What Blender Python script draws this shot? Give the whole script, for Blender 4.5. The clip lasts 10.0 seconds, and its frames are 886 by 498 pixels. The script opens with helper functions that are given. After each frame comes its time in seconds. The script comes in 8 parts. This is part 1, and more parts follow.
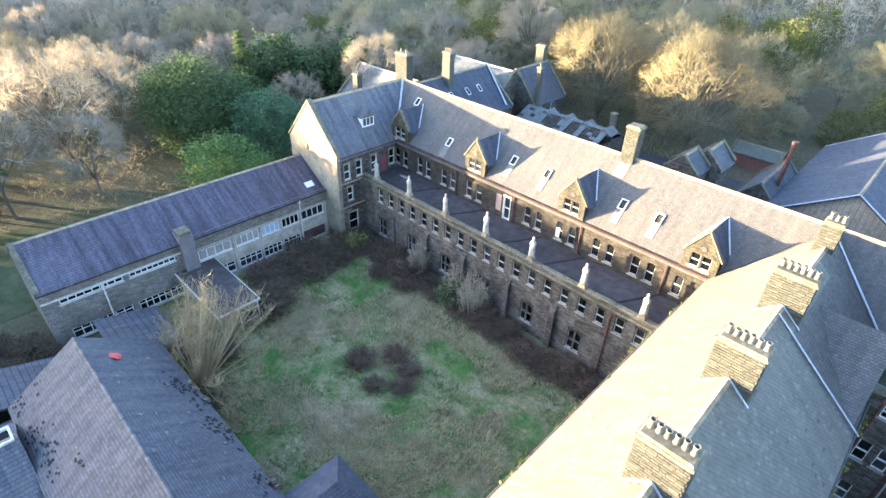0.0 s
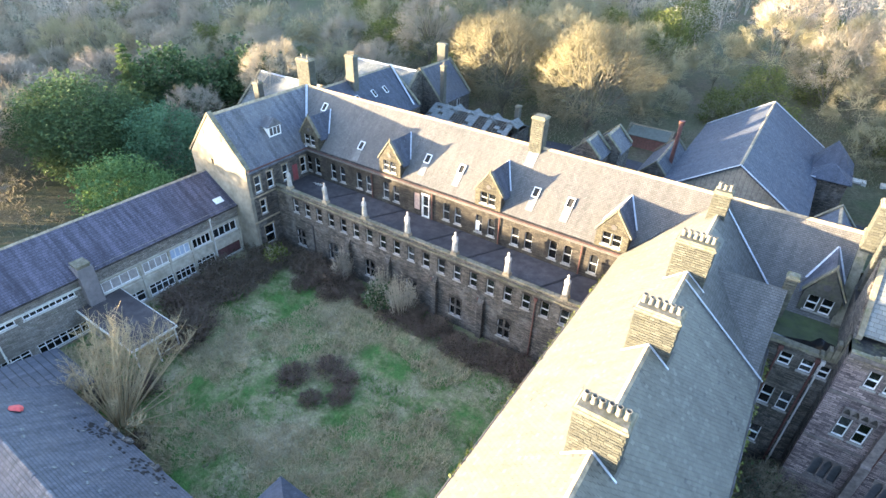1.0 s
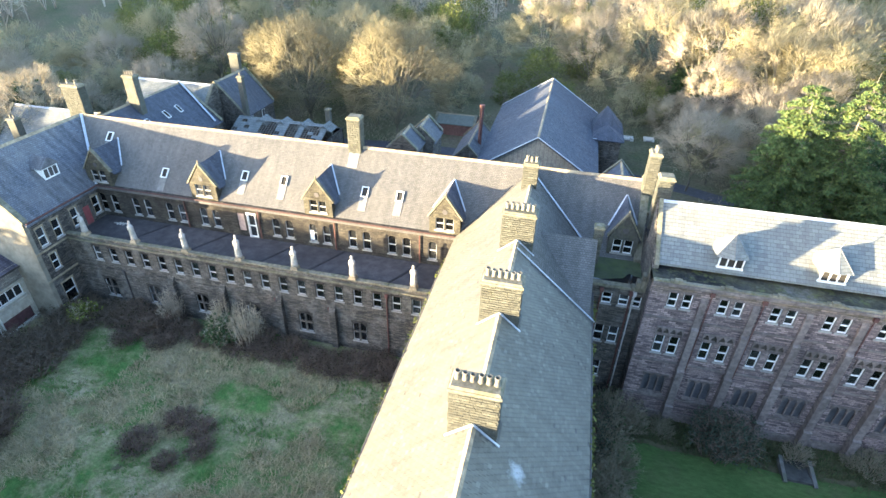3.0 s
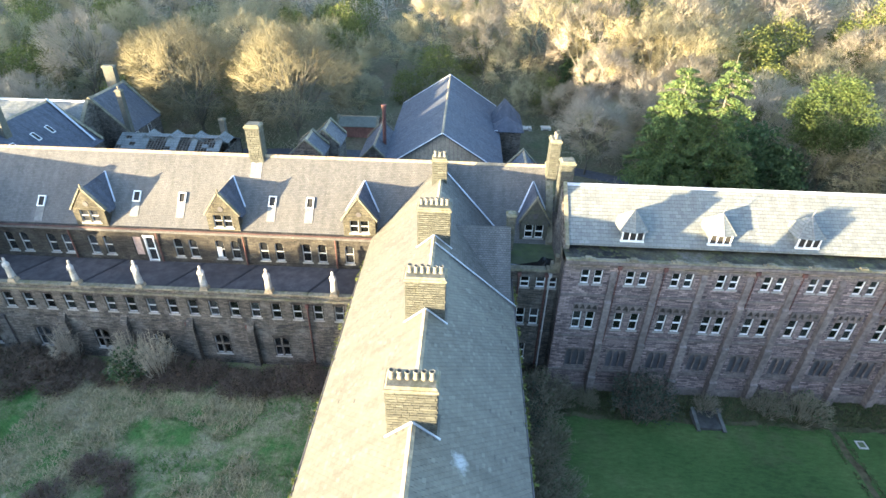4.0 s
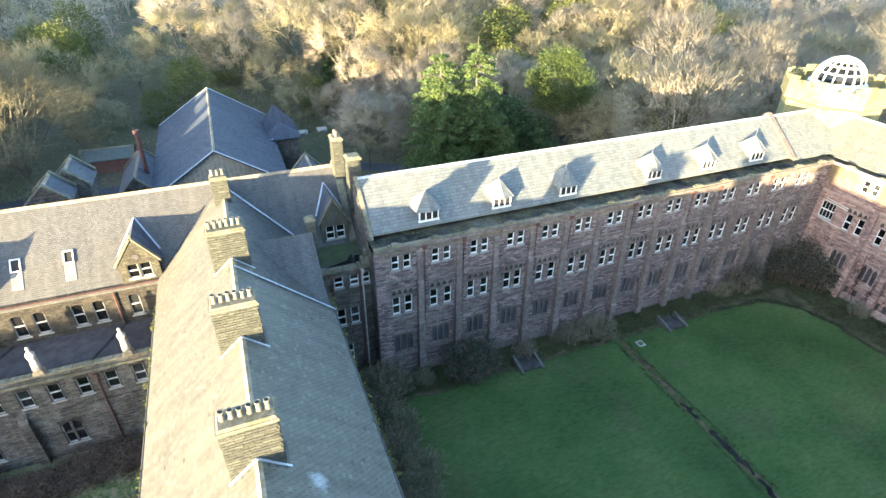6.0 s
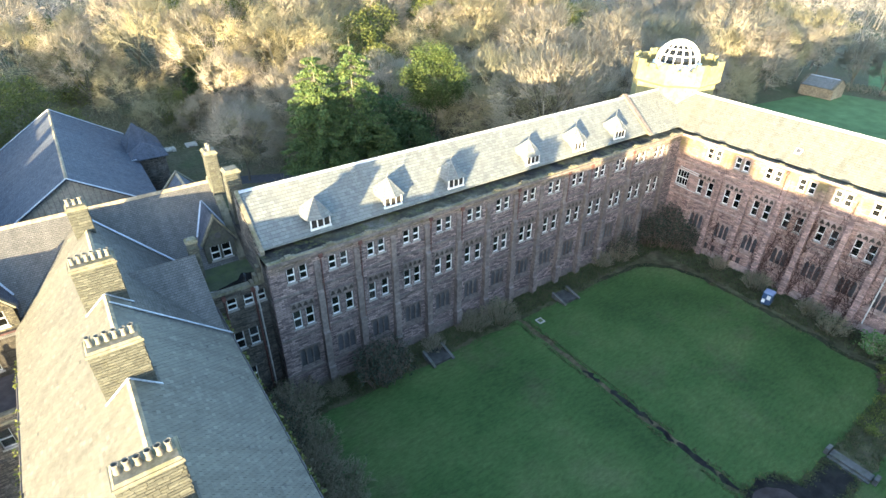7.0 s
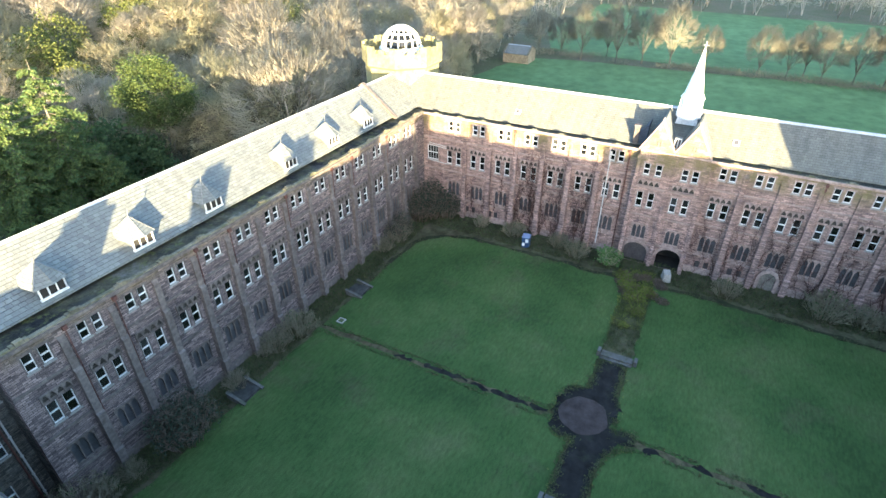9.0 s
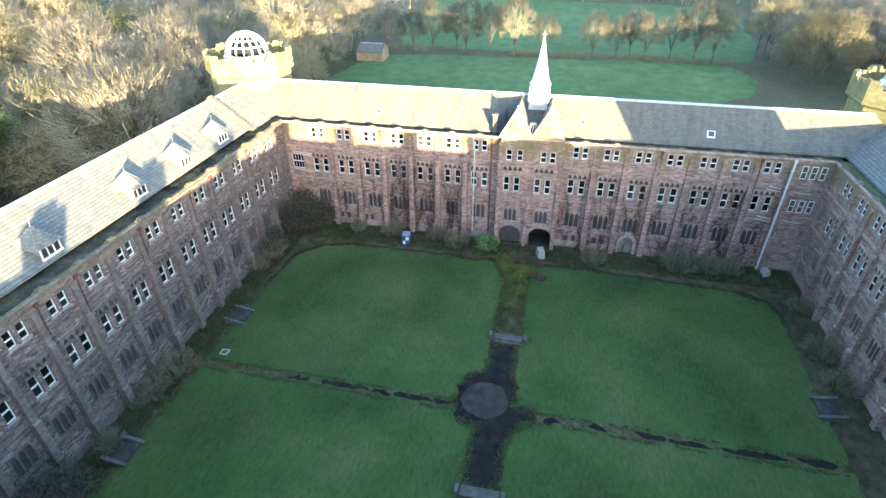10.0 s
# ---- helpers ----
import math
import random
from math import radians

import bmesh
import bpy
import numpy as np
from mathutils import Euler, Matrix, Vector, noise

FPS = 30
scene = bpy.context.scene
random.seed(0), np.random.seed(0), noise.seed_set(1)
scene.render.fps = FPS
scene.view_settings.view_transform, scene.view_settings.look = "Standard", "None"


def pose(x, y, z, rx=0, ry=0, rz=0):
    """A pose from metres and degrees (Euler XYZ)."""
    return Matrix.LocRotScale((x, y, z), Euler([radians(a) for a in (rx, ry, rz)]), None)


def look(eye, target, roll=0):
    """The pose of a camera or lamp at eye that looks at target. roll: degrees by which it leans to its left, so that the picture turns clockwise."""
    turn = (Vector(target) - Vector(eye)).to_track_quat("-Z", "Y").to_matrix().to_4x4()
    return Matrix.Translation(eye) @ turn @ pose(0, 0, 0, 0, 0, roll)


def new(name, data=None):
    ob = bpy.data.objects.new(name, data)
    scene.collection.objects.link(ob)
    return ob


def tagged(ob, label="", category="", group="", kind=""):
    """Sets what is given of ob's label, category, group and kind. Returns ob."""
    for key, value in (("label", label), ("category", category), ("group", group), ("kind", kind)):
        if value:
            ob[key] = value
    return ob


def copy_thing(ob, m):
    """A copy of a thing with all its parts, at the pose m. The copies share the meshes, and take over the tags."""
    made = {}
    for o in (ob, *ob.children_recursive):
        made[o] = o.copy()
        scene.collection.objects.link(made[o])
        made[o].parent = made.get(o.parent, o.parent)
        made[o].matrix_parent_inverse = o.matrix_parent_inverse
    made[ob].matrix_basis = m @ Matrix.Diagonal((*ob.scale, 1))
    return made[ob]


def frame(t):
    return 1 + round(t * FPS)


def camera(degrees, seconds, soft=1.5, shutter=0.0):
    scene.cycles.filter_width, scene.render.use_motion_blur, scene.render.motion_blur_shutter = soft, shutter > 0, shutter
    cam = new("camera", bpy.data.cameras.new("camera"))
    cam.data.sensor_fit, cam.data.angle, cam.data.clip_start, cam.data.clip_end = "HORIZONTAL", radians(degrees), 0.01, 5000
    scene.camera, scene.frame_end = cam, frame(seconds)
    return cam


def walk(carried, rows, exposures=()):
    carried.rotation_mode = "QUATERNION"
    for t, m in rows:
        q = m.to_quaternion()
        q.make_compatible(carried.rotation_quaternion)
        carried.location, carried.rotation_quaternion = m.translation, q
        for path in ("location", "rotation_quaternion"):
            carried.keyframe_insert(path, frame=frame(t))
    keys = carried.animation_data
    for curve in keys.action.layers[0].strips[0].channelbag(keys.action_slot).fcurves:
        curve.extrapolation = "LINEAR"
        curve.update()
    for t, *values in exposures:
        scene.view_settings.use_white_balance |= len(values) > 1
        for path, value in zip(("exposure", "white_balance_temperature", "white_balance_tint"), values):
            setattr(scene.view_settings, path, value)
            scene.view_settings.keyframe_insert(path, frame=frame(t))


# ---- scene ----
cam = camera(79.02, 10.0)
PATH = [
    (0, (3.099, 3.619, 42.331), (-8.391, 15.645, 31.224), 2.04),
    (0.5, (2.985, 3.428, 42.422), (-7.373, 16.469, 31.347), 1.82),
    (1, (2.985, 3.316, 42.343), (-6.270, 17.220, 31.341), 1.61),
    (1.5, (2.946, 3.237, 42.311), (-5.111, 17.901, 31.354), 1.60),
    (2, (2.767, 3.173, 42.414), (-3.676, 18.645, 31.501), 1.58),
    (2.5, (2.608, 3.115, 42.403), (-2.485, 19.107, 31.527), 1.50),
    (4, (2.098, 2.916, 42.171), (1.504, 19.759, 31.402), 1.29),
    (4.5, (2.013, 2.982, 42.053), (3.145, 19.820, 31.319), 1.11),
    (5, (1.937, 2.985, 41.976), (4.784, 19.626, 31.253), 0.94),
    (5.5, (1.977, 2.975, 41.944), (6.656, 19.218, 31.254), 0.81),
    (7, (1.810, 3.147, 41.725), (11.643, 16.974, 31.137), 0.56),
    (7.5, (1.764, 3.416, 41.679), (13.294, 15.832, 31.053), 0.43),
    (8, (1.853, 3.680, 41.765), (14.656, 14.744, 31.103), 0.23),
    (8.5, (2.017, 3.832, 41.800), (15.897, 13.476, 31.108), 0.22),
    (9, (2.281, 3.931, 41.728), (17.278, 11.690, 31.009), 0.12),
    (9.5, (2.554, 4.006, 41.764), (18.307, 10.031, 31.014), -0.06),
    (10, (2.852, 4.024, 42.039), (19.271, 7.688, 31.223), -0.33),
]
walk(cam, [(t, look(eye, target, roll)) for t, eye, target, roll in PATH],
     exposures=[(0, 3.70, 6450, 20), (2.5, 3.59, 6420, 16), (5, 3.40, 6430, 12), (7.5, 3.34, 6440, 10), (10, 3.44, 6500, 10)])

# ---- light ----
SUN_EL, SUN_AZ = 3.5, 34.8   # elevation; heading of the light from +x towards +y
world = bpy.data.worlds.new("sky")
scene.world = world
world.use_nodes = True
wn = world.node_tree
wn.nodes.clear()
sky = wn.nodes.new("ShaderNodeTexSky")
sky.sky_type = "NISHITA"
sky.sun_disc = False
sky.sun_elevation = radians(SUN_EL + 5)
sky.sun_rotation = radians(270 - SUN_AZ)
sky.air_density, sky.dust_density, sky.ozone_density = 1.0, 0.9, 2.2
bg = wn.nodes.new("ShaderNodeBackground")
bg.inputs[1].default_value = 0.15
wo = wn.nodes.new("ShaderNodeOutputWorld")
wn.links.new(sky.outputs[0], bg.inputs[0])
wn.links.new(bg.outputs[0], wo.inputs[0])
sun = new("sun", bpy.data.lights.new("sun", "SUN"))
sun.data.energy, sun.data.angle, sun.data.color = 4.7, radians(0.5), (1.0, 0.82, 0.50)
to_sun = Vector((-math.cos(radians(SUN_AZ)) * math.cos(radians(SUN_EL)), -math.sin(radians(SUN_AZ)) * math.cos(radians(SUN_EL)), math.sin(radians(SUN_EL))))
sun.matrix_world = look(to_sun * 150, (0, 0, 0))

# ---- materials ----


class Mat:
    """A small node builder round one Principled material."""

    def __init__(self, name, rough=0.8, metal=0.0, spec=0.5):
        self.m = bpy.data.materials.new(name)
        self.m.use_nodes = True
        self.t = self.m.node_tree
        self.p = self.t.nodes["Principled BSDF"]
        self.p.inputs["Roughness"].default_value = rough
        self.p.inputs["Metallic"].default_value = metal
        self.p.inputs["Specular IOR Level"].default_value = spec
        self.pos = self.node("ShaderNodeNewGeometry").outputs["Position"]

    def node(self, kind, **kw):
        n = self.t.nodes.new(kind)
        for k, value in kw.items():
            if k == "blend":
                n.blend_type = value
            elif k == "op":
                n.operation = value
        return n

    def put(self, socket, value):
        if isinstance(value, bpy.types.NodeSocket):
            self.t.links.new(value, socket)
        else:
            socket.default_value = value
        return socket

    def math(self, op, a, b=0.0):
        n = self.node("ShaderNodeMath", op=op)
        self.put(n.inputs[0], a)
        self.put(n.inputs[1], b)
        return n.outputs[0]

    def noise(self, scale, detail=4.0, rough=0.6, at=None, stretch=None):
        n = self.node("ShaderNodeTexNoise")
        n.inputs["Scale"].default_value = scale
        n.inputs["Detail"].default_value = detail
        n.inputs["Roughness"].default_value = rough
        v = at or self.pos
        if stretch:
            mp = self.node("ShaderNodeMapping")
            mp.inputs["Scale"].default_value = stretch
            self.put(mp.inputs["Vector"], v)
            v = mp.outputs[0]
        self.put(n.inputs["Vector"], v)
        return n.outputs[0]

    def ramp(self, fac, *stops):
        n = self.node("ShaderNodeValToRGB")
        e = n.color_ramp.elements
        while len(e) < len(stops):
            e.new(0.5)
        for el, (at, c) in zip(e, stops):
            el.position = at
            el.color = (*c, 1) if isinstance(c, tuple) else (c, c, c, 1)
        self.put(n.inputs[0], fac)
        return n.outputs[0]

    def mix(self, fac, a, b, blend="MIX"):
        n = self.node("ShaderNodeMixRGB", blend=blend)
        self.put(n.inputs[0], fac)
        for i, c in ((1, a), (2, b)):
            self.put(n.inputs[i], (*c, 1) if isinstance(c, tuple) else c)
        return n.outputs[0]

    def wall_uv(self, zscale=1.0):
        """Along the wall and up, for surfaces that face x or y."""
        g = self.node("ShaderNodeNewGeometry")
        sep, nor = self.node("ShaderNodeSeparateXYZ"), self.node("ShaderNodeSeparateXYZ")
        self.put(sep.inputs[0], g.outputs["Position"])
        self.put(nor.inputs[0], g.outputs["True Normal"])
        facing = self.math("GREATER_THAN", self.math("ABSOLUTE", nor.outputs[0]), self.math("ABSOLUTE", nor.outputs[1]))
        n = self.node("ShaderNodeMix")
        self.put(n.inputs[0], facing)
        self.put(n.inputs[2], sep.outputs[0])
        self.put(n.inputs[3], sep.outputs[1])
        c = self.node("ShaderNodeCombineXYZ")
        self.put(c.inputs[0], n.outputs[0])
        self.put(c.inputs[1], self.math("MULTIPLY", sep.outputs[2], zscale))
        return c.outputs[0]

    def brick(self, uv, w, h, c1, c2, mortar, gap=0.02, offset=0.5):
        n = self.node("ShaderNodeTexBrick")
        n.offset = offset
        for k, value in (("Scale", 1.0), ("Mortar Size", gap), ("Mortar Smooth", 0.3), ("Brick Width", w), ("Row Height", h), ("Bias", 0.0)):
            n.inputs[k].default_value = value
        for k, c in (("Color1", c1), ("Color2", c2), ("Mortar", mortar)):
            n.inputs[k].default_value = (*c, 1)
        self.put(n.inputs["Vector"], uv)
        return n

    def bump(self, height, strength=0.4, distance=0.03):
        n = self.node("ShaderNodeBump")
        n.inputs["Strength"].default_value = strength
        n.inputs["Distance"].default_value = distance
        self.put(n.inputs["Height"], height)
        self.put(self.p.inputs["Normal"], n.outputs[0])

    def color(self, c):
        self.put(self.p.inputs["Base Color"], (*c, 1) if isinstance(c, tuple) else c)
        return self.m

    def thin(self, c, share):
        """Lets a share of the light through, as leaves and fine twigs do."""
        tr, mx = self.node("ShaderNodeBsdfTranslucent"), self.node("ShaderNodeMixShader")
        self.put(tr.inputs["Color"], c)
        mx.inputs[0].default_value = share
        self.put(mx.inputs[1], self.p.outputs[0])
        self.put(mx.inputs[2], tr.outputs[0])
        self.put(self.t.nodes["Material Output"].inputs["Surface"], mx.outputs[0])
        return self.color(c)


def mul(c, k):
    return tuple(v * k for v in c)


def stone_material(name, a, b, mortar, w, h, grime=0.45, moss=0.0, lichen=None, bloom=0.0):
    """Coursed stone: two course sizes laid over each other, stains in streaks, moss in patches."""
    q = Mat(name, 0.9, spec=0.25)
    uv = q.wall_uv()
    wob = q.node("ShaderNodeVectorMath", op="ADD")
    q.put(wob.inputs[0], uv)
    sc = q.node("ShaderNodeVectorMath", op="SCALE")
    q.put(sc.inputs[0], q.noise(1.7, 2))
    sc.inputs["Scale"].default_value = 0.06
    q.put(wob.inputs[1], sc.outputs[0])
    b1 = q.brick(wob.outputs[0], w, h, a, b, mortar, 0.018)
    b2 = q.brick(wob.outputs[0], w * 1.5, h * 0.62, mul(a, 0.9), mul(b, 0.9), mortar, 0.014, 0.37)
    pick = q.ramp(q.noise(0.55, 3), (0.47, 0.0), (0.53, 1.0))
    c = q.mix(pick, b1.outputs["Color"], b2.outputs["Color"])
    c = q.mix(0.7, c, q.ramp(q.noise(9, 5), (0.3, 0.5), (0.7, 1.38)), "MULTIPLY")
    streak = q.noise(1.0, 5, 0.65, stretch=(0.9, 0.9, 0.12))
    c = q.mix(grime, c, q.ramp(streak, (0.36, 0.35), (0.6, 1.1)), "MULTIPLY")
    if moss:
        c = q.mix(q.ramp(q.noise(0.8, 6, 0.7), (0.58, 0.0), (0.7, moss)), c, (0.10, 0.12, 0.045))
    if bloom:   # pale grey salts and old limewash in blotches
        c = q.mix(q.ramp(q.noise(0.5, 7, 0.78), (0.5, 0.0), (0.66, bloom)), c, (0.24, 0.23, 0.205))
    if lichen is not None:   # yellow lichen in patches on the uppermost courses, also used to tint a sunlit band
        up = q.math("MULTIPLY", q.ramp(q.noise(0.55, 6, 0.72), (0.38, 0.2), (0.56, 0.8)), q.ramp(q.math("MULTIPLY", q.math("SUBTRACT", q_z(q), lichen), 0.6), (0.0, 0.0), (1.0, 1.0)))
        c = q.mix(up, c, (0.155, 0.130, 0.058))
    h1 = q.mix(pick, b1.outputs["Fac"], b2.outputs["Fac"])
    q.bump(q.math("SUBTRACT", q.math("MULTIPLY", q.noise(14, 4), 0.7), h1), 0.9, 0.07)
    return q.color(c)


def slate_material(name, a, b, w=0.32, h=0.16, patch=(0.20, 0.20, 0.16), amount=0.5, gloss=0.6, streaks=0.45):
    q = Mat(name, gloss, spec=0.25)
    uv = q.wall_uv()
    bk = q.brick(uv, w, h, mul(a, 1.12), mul(b, 0.95), mul(a, 0.35), 0.014)
    c = q.mix(0.55, bk.outputs["Color"], q.ramp(q.noise(5.0, 5, 0.7), (0.3, 0.78), (0.7, 1.2)), "MULTIPLY")
    c = q.mix(q.ramp(q.noise(0.22, 6, 0.75), (0.36, 0.0), (0.80, amount)), c, patch)
    streak = q.noise(0.9, 5, 0.65, at=uv, stretch=(1.6, 0.22, 1.0))
    c = q.mix(streaks, c, q.ramp(streak, (0.38, 0.45), (0.62, 1.2)), "MULTIPLY")
    c = q.mix(q.ramp(q.noise(6.5, 2), (0.70, 0.0), (0.74, 0.5)), c, (0.34, 0.34, 0.30))
    q.put(q.p.inputs["Roughness"], q.ramp(q.noise(2.0, 3), (0.3, gloss - 0.08), (0.7, gloss + 0.2)))
    step = q.math("FRACT", q.math("DIVIDE", q_z(q), h))
    q.bump(q.math("SUBTRACT", q.math("MULTIPLY", step, -0.6), q.math("MULTIPLY", bk.outputs["Fac"], 0.6)), 0.9, 0.035)
    return q.color(c)


def q_z(q):
    sep = q.node("ShaderNodeSeparateXYZ")
    q.put(sep.inputs[0], q.pos)
    return sep.outputs[2]


def plain_material(name, c, rough=0.7, var=0.3, scale=4.0, spec=0.4, metal=0.0, bump=0.2, dirt=None):
    q = Mat(name, rough, metal, spec)
    k = q.mix(1.0, c, q.ramp(q.noise(scale, 5, 0.65), (0.3, 1 - var), (0.7, 1 + var)), "MULTIPLY")
    k = q.mix(0.5, k, q.ramp(q.noise(scale * 0.13, 3), (0.35, 1 - var), (0.65, 1 + var)), "MULTIPLY")
    if dirt:
        k = q.mix(q.ramp(q.noise(scale * 0.4, 6, 0.75), (0.5, 0.0), (0.68, 0.85)), k, dirt)
    if bump:
        q.bump(q.noise(scale * 3, 4), bump, 0.03)
    return q.color(k)


STONE_W = stone_material("grey_brown_sandstone", (0.175, 0.150, 0.120), (0.052, 0.047, 0.042), (0.038, 0.035, 0.032), 0.5, 0.19, 0.4, bloom=0.45)
STONE_L = stone_material("pale_grey_sandstone", (0.34, 0.30, 0.25), (0.17, 0.15, 0.125), (0.12, 0.11, 0.095), 0.5, 0.19, 0.35, moss=0.55, bloom=0.4)
# lichen begins with the sunlit band; its yellow doubles as warm light
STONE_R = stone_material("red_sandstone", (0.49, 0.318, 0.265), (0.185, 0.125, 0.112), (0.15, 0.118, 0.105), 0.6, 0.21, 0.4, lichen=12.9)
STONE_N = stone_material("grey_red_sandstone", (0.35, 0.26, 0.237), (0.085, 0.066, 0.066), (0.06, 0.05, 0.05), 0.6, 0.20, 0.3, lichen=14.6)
# sooty stone; its dark also stands in for shade on walls and in recesses
STONE_U = stone_material("sooty_shaded_sandstone", (0.080, 0.069, 0.053), (0.027, 0.024, 0.0205), (0.0268, 0.0223, 0.0187), 0.5, 0.19, 0.4, bloom=0.12)
STONE_D = stone_material("yellow_sandstone", (0.125, 0.112, 0.078), (0.055, 0.049, 0.035), (0.04, 0.036, 0.028), 0.42, 0.19, 0.6)
STONE_B = plain_material("buff_dressed_stone", (0.272, 0.216, 0.144), 0.9, 0.35, 2.5, 0.2, dirt=(0.128, 0.104, 0.072))
STONE_P = plain_material("pink_dressed_stone", (0.30, 0.22, 0.19), 0.9, 0.3, 2.5, 0.2, dirt=(0.17, 0.12, 0.10))
STONE_C = plain_material("chimney_stone", (0.085, 0.083, 0.068), 0.9, 0.3, 3.0, 0.2, dirt=(0.065, 0.062, 0.046))
COPING = plain_material("mossy_coping", (0.14, 0.125, 0.09), 0.95, 0.4, 2.6, 0.2, dirt=(0.08, 0.085, 0.038))
RENDER = plain_material("cream_limewash", (0.185, 0.165, 0.125), 0.9, 0.3, 0.9, 0.2, dirt=(0.115, 0.098, 0.07))
SLATE_C = slate_material("grey_slate", (0.075, 0.072, 0.065), (0.06, 0.058, 0.054), patch=(0.09, 0.085, 0.07), amount=0.4, streaks=0.25)
SLATE_X = slate_material("brown_grey_slate", (0.108, 0.103, 0.095), (0.088, 0.085, 0.082), w=0.26, h=0.13, patch=(0.128, 0.12, 0.104), amount=0.5, streaks=0.25)
SLATE_B = slate_material("blue_slate", (0.066, 0.073, 0.092), (0.05, 0.056, 0.073), patch=(0.085, 0.095, 0.112), amount=0.45, gloss=0.6)
SLATE_H = slate_material("worn_blue_grey_slate", (0.115, 0.122, 0.14), (0.09, 0.096, 0.112), patch=(0.155, 0.14, 0.122), amount=0.6, gloss=0.65, streaks=0.6)
SLATE_D = slate_material("dark_blue_grey_slate", (0.078, 0.084, 0.100), (0.060, 0.066, 0.080), w=0.30, h=0.15, patch=(0.125, 0.115, 0.105), amount=0.55, gloss=0.6, streaks=0.4)
# lichened copy of SLATE_N, warmed in colour to stand in for sunlight
SLATE_E = slate_material("lichened_sunlit_slate", (0.114, 0.116, 0.106), (0.095, 0.098, 0.092), w=0.50, h=0.22, patch=(0.138, 0.131, 0.10), amount=0.6, streaks=0.25)
SLATE_N = slate_material("pale_green_slate", (0.140, 0.150, 0.143), (0.115, 0.124, 0.122), w=0.50, h=0.22, patch=(0.17, 0.168, 0.145), amount=0.5, streaks=0.2)
SLATE_P = slate_material("purple_slate", (0.105, 0.096, 0.122), (0.085, 0.078, 0.10), patch=(0.055, 0.048, 0.058), amount=0.75, streaks=0.8)
LEAD = plain_material("lead_flashing", (0.36, 0.38, 0.41), 0.55, 0.25, 5.0, 0.4, metal=0.2)
SASH = plain_material("weathered_sash_paint", (0.66, 0.65, 0.62), 0.65, 0.2, 6.0, 0.3, bump=0.0, dirt=(0.30, 0.28, 0.25))
SASH_D = plain_material("peeling_grey_sash_paint", (0.33, 0.325, 0.31), 0.7, 0.3, 5.0, 0.3, bump=0.0, dirt=(0.15, 0.14, 0.125))
STAIN = plain_material("lime_streaked_slate", (0.155, 0.153, 0.145), 0.7, 0.35, 2.2, 0.3, dirt=(0.10, 0.098, 0.092))
WHITE = plain_material("white_paint", (0.70, 0.69, 0.66), 0.6, 0.15, 6.0, 0.4, bump=0.0, dirt=(0.45, 0.423, 0.378))
SILL = plain_material("painted_sill", (0.27, 0.255, 0.232), 0.75, 0.25, 5.0, 0.3, bump=0.0, dirt=(0.229, 0.204, 0.173))
PANEL = plain_material("stained_buff_panels", (0.36, 0.33, 0.265), 0.85, 0.25, 1.4, 0.2, dirt=(0.22, 0.195, 0.14))
BLIND = plain_material("pale_blue_blinds", (0.30, 0.36, 0.44), 0.5, 0.15, 3.0, 0.4, bump=0.0)
HARDBOARD = plain_material("weathered_hardboard", (0.29, 0.265, 0.245), 0.85, 0.2, 2.0, 0.2, bump=0.0, dirt=(0.20, 0.18, 0.16))
REDBOARD = plain_material("red_brown_boards", (0.095, 0.048, 0.046), 0.8, 0.3, 3.0, 0.2, bump=0.1)
CREAM = plain_material("weathered_cream_paint", (0.50, 0.48, 0.42), 0.7, 0.2, 3.0, 0.3, bump=0.05, dirt=(0.38, 0.36, 0.31))
FELT = plain_material("roofing_asphalt", (0.066, 0.058, 0.057), 0.95, 0.3, 0.9, 0.1, dirt=(0.045, 0.041, 0.04))
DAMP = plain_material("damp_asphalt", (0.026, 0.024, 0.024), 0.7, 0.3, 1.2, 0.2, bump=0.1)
MOSSY = plain_material("mossy_flat_roof", (0.058, 0.068, 0.038), 0.85, 0.4, 0.7, 0.2, dirt=(0.07, 0.095, 0.03))
RUST = plain_material("rusty_iron", (0.095, 0.042, 0.034), 0.75, 0.35, 4.0, 0.3)
PIPE = plain_material("pale_pipe", (0.44, 0.42, 0.39), 0.5, 0.12, 3.0, 0.4, bump=0.0)
IRON = plain_material("dark_iron", (0.05, 0.045, 0.045), 0.6, 0.2, 4.0)
POT = plain_material("chimney_pot_clay", (0.16, 0.145, 0.115), 0.85, 0.3, 5.0, 0.2, dirt=(0.10, 0.085, 0.062))
STATUE = plain_material("weathered_statue_stone", (0.32, 0.30, 0.265), 0.9, 0.25, 5.0, 0.2, dirt=(0.188, 0.165, 0.135))
REDDOOR = plain_material("faded_red_boards", (0.22, 0.055, 0.055), 0.75, 0.25, 5.0)
TIMBER_D = plain_material("dark_tarred_boards", (0.058, 0.056, 0.046), 0.85, 0.35, 4.0, 0.2, dirt=(0.075, 0.08, 0.045))
WOOD = plain_material("grey_timber_boards", (0.17, 0.15, 0.125), 0.85, 0.3, 6.0, dirt=(0.10, 0.095, 0.07))
# near-black painted in place of unlit depth in porch, openings and roof holes
DARK = plain_material("unlit_depth_black", (0.03, 0.028, 0.026), 0.9, 0.2, 2.0, 0.1, bump=0.0)


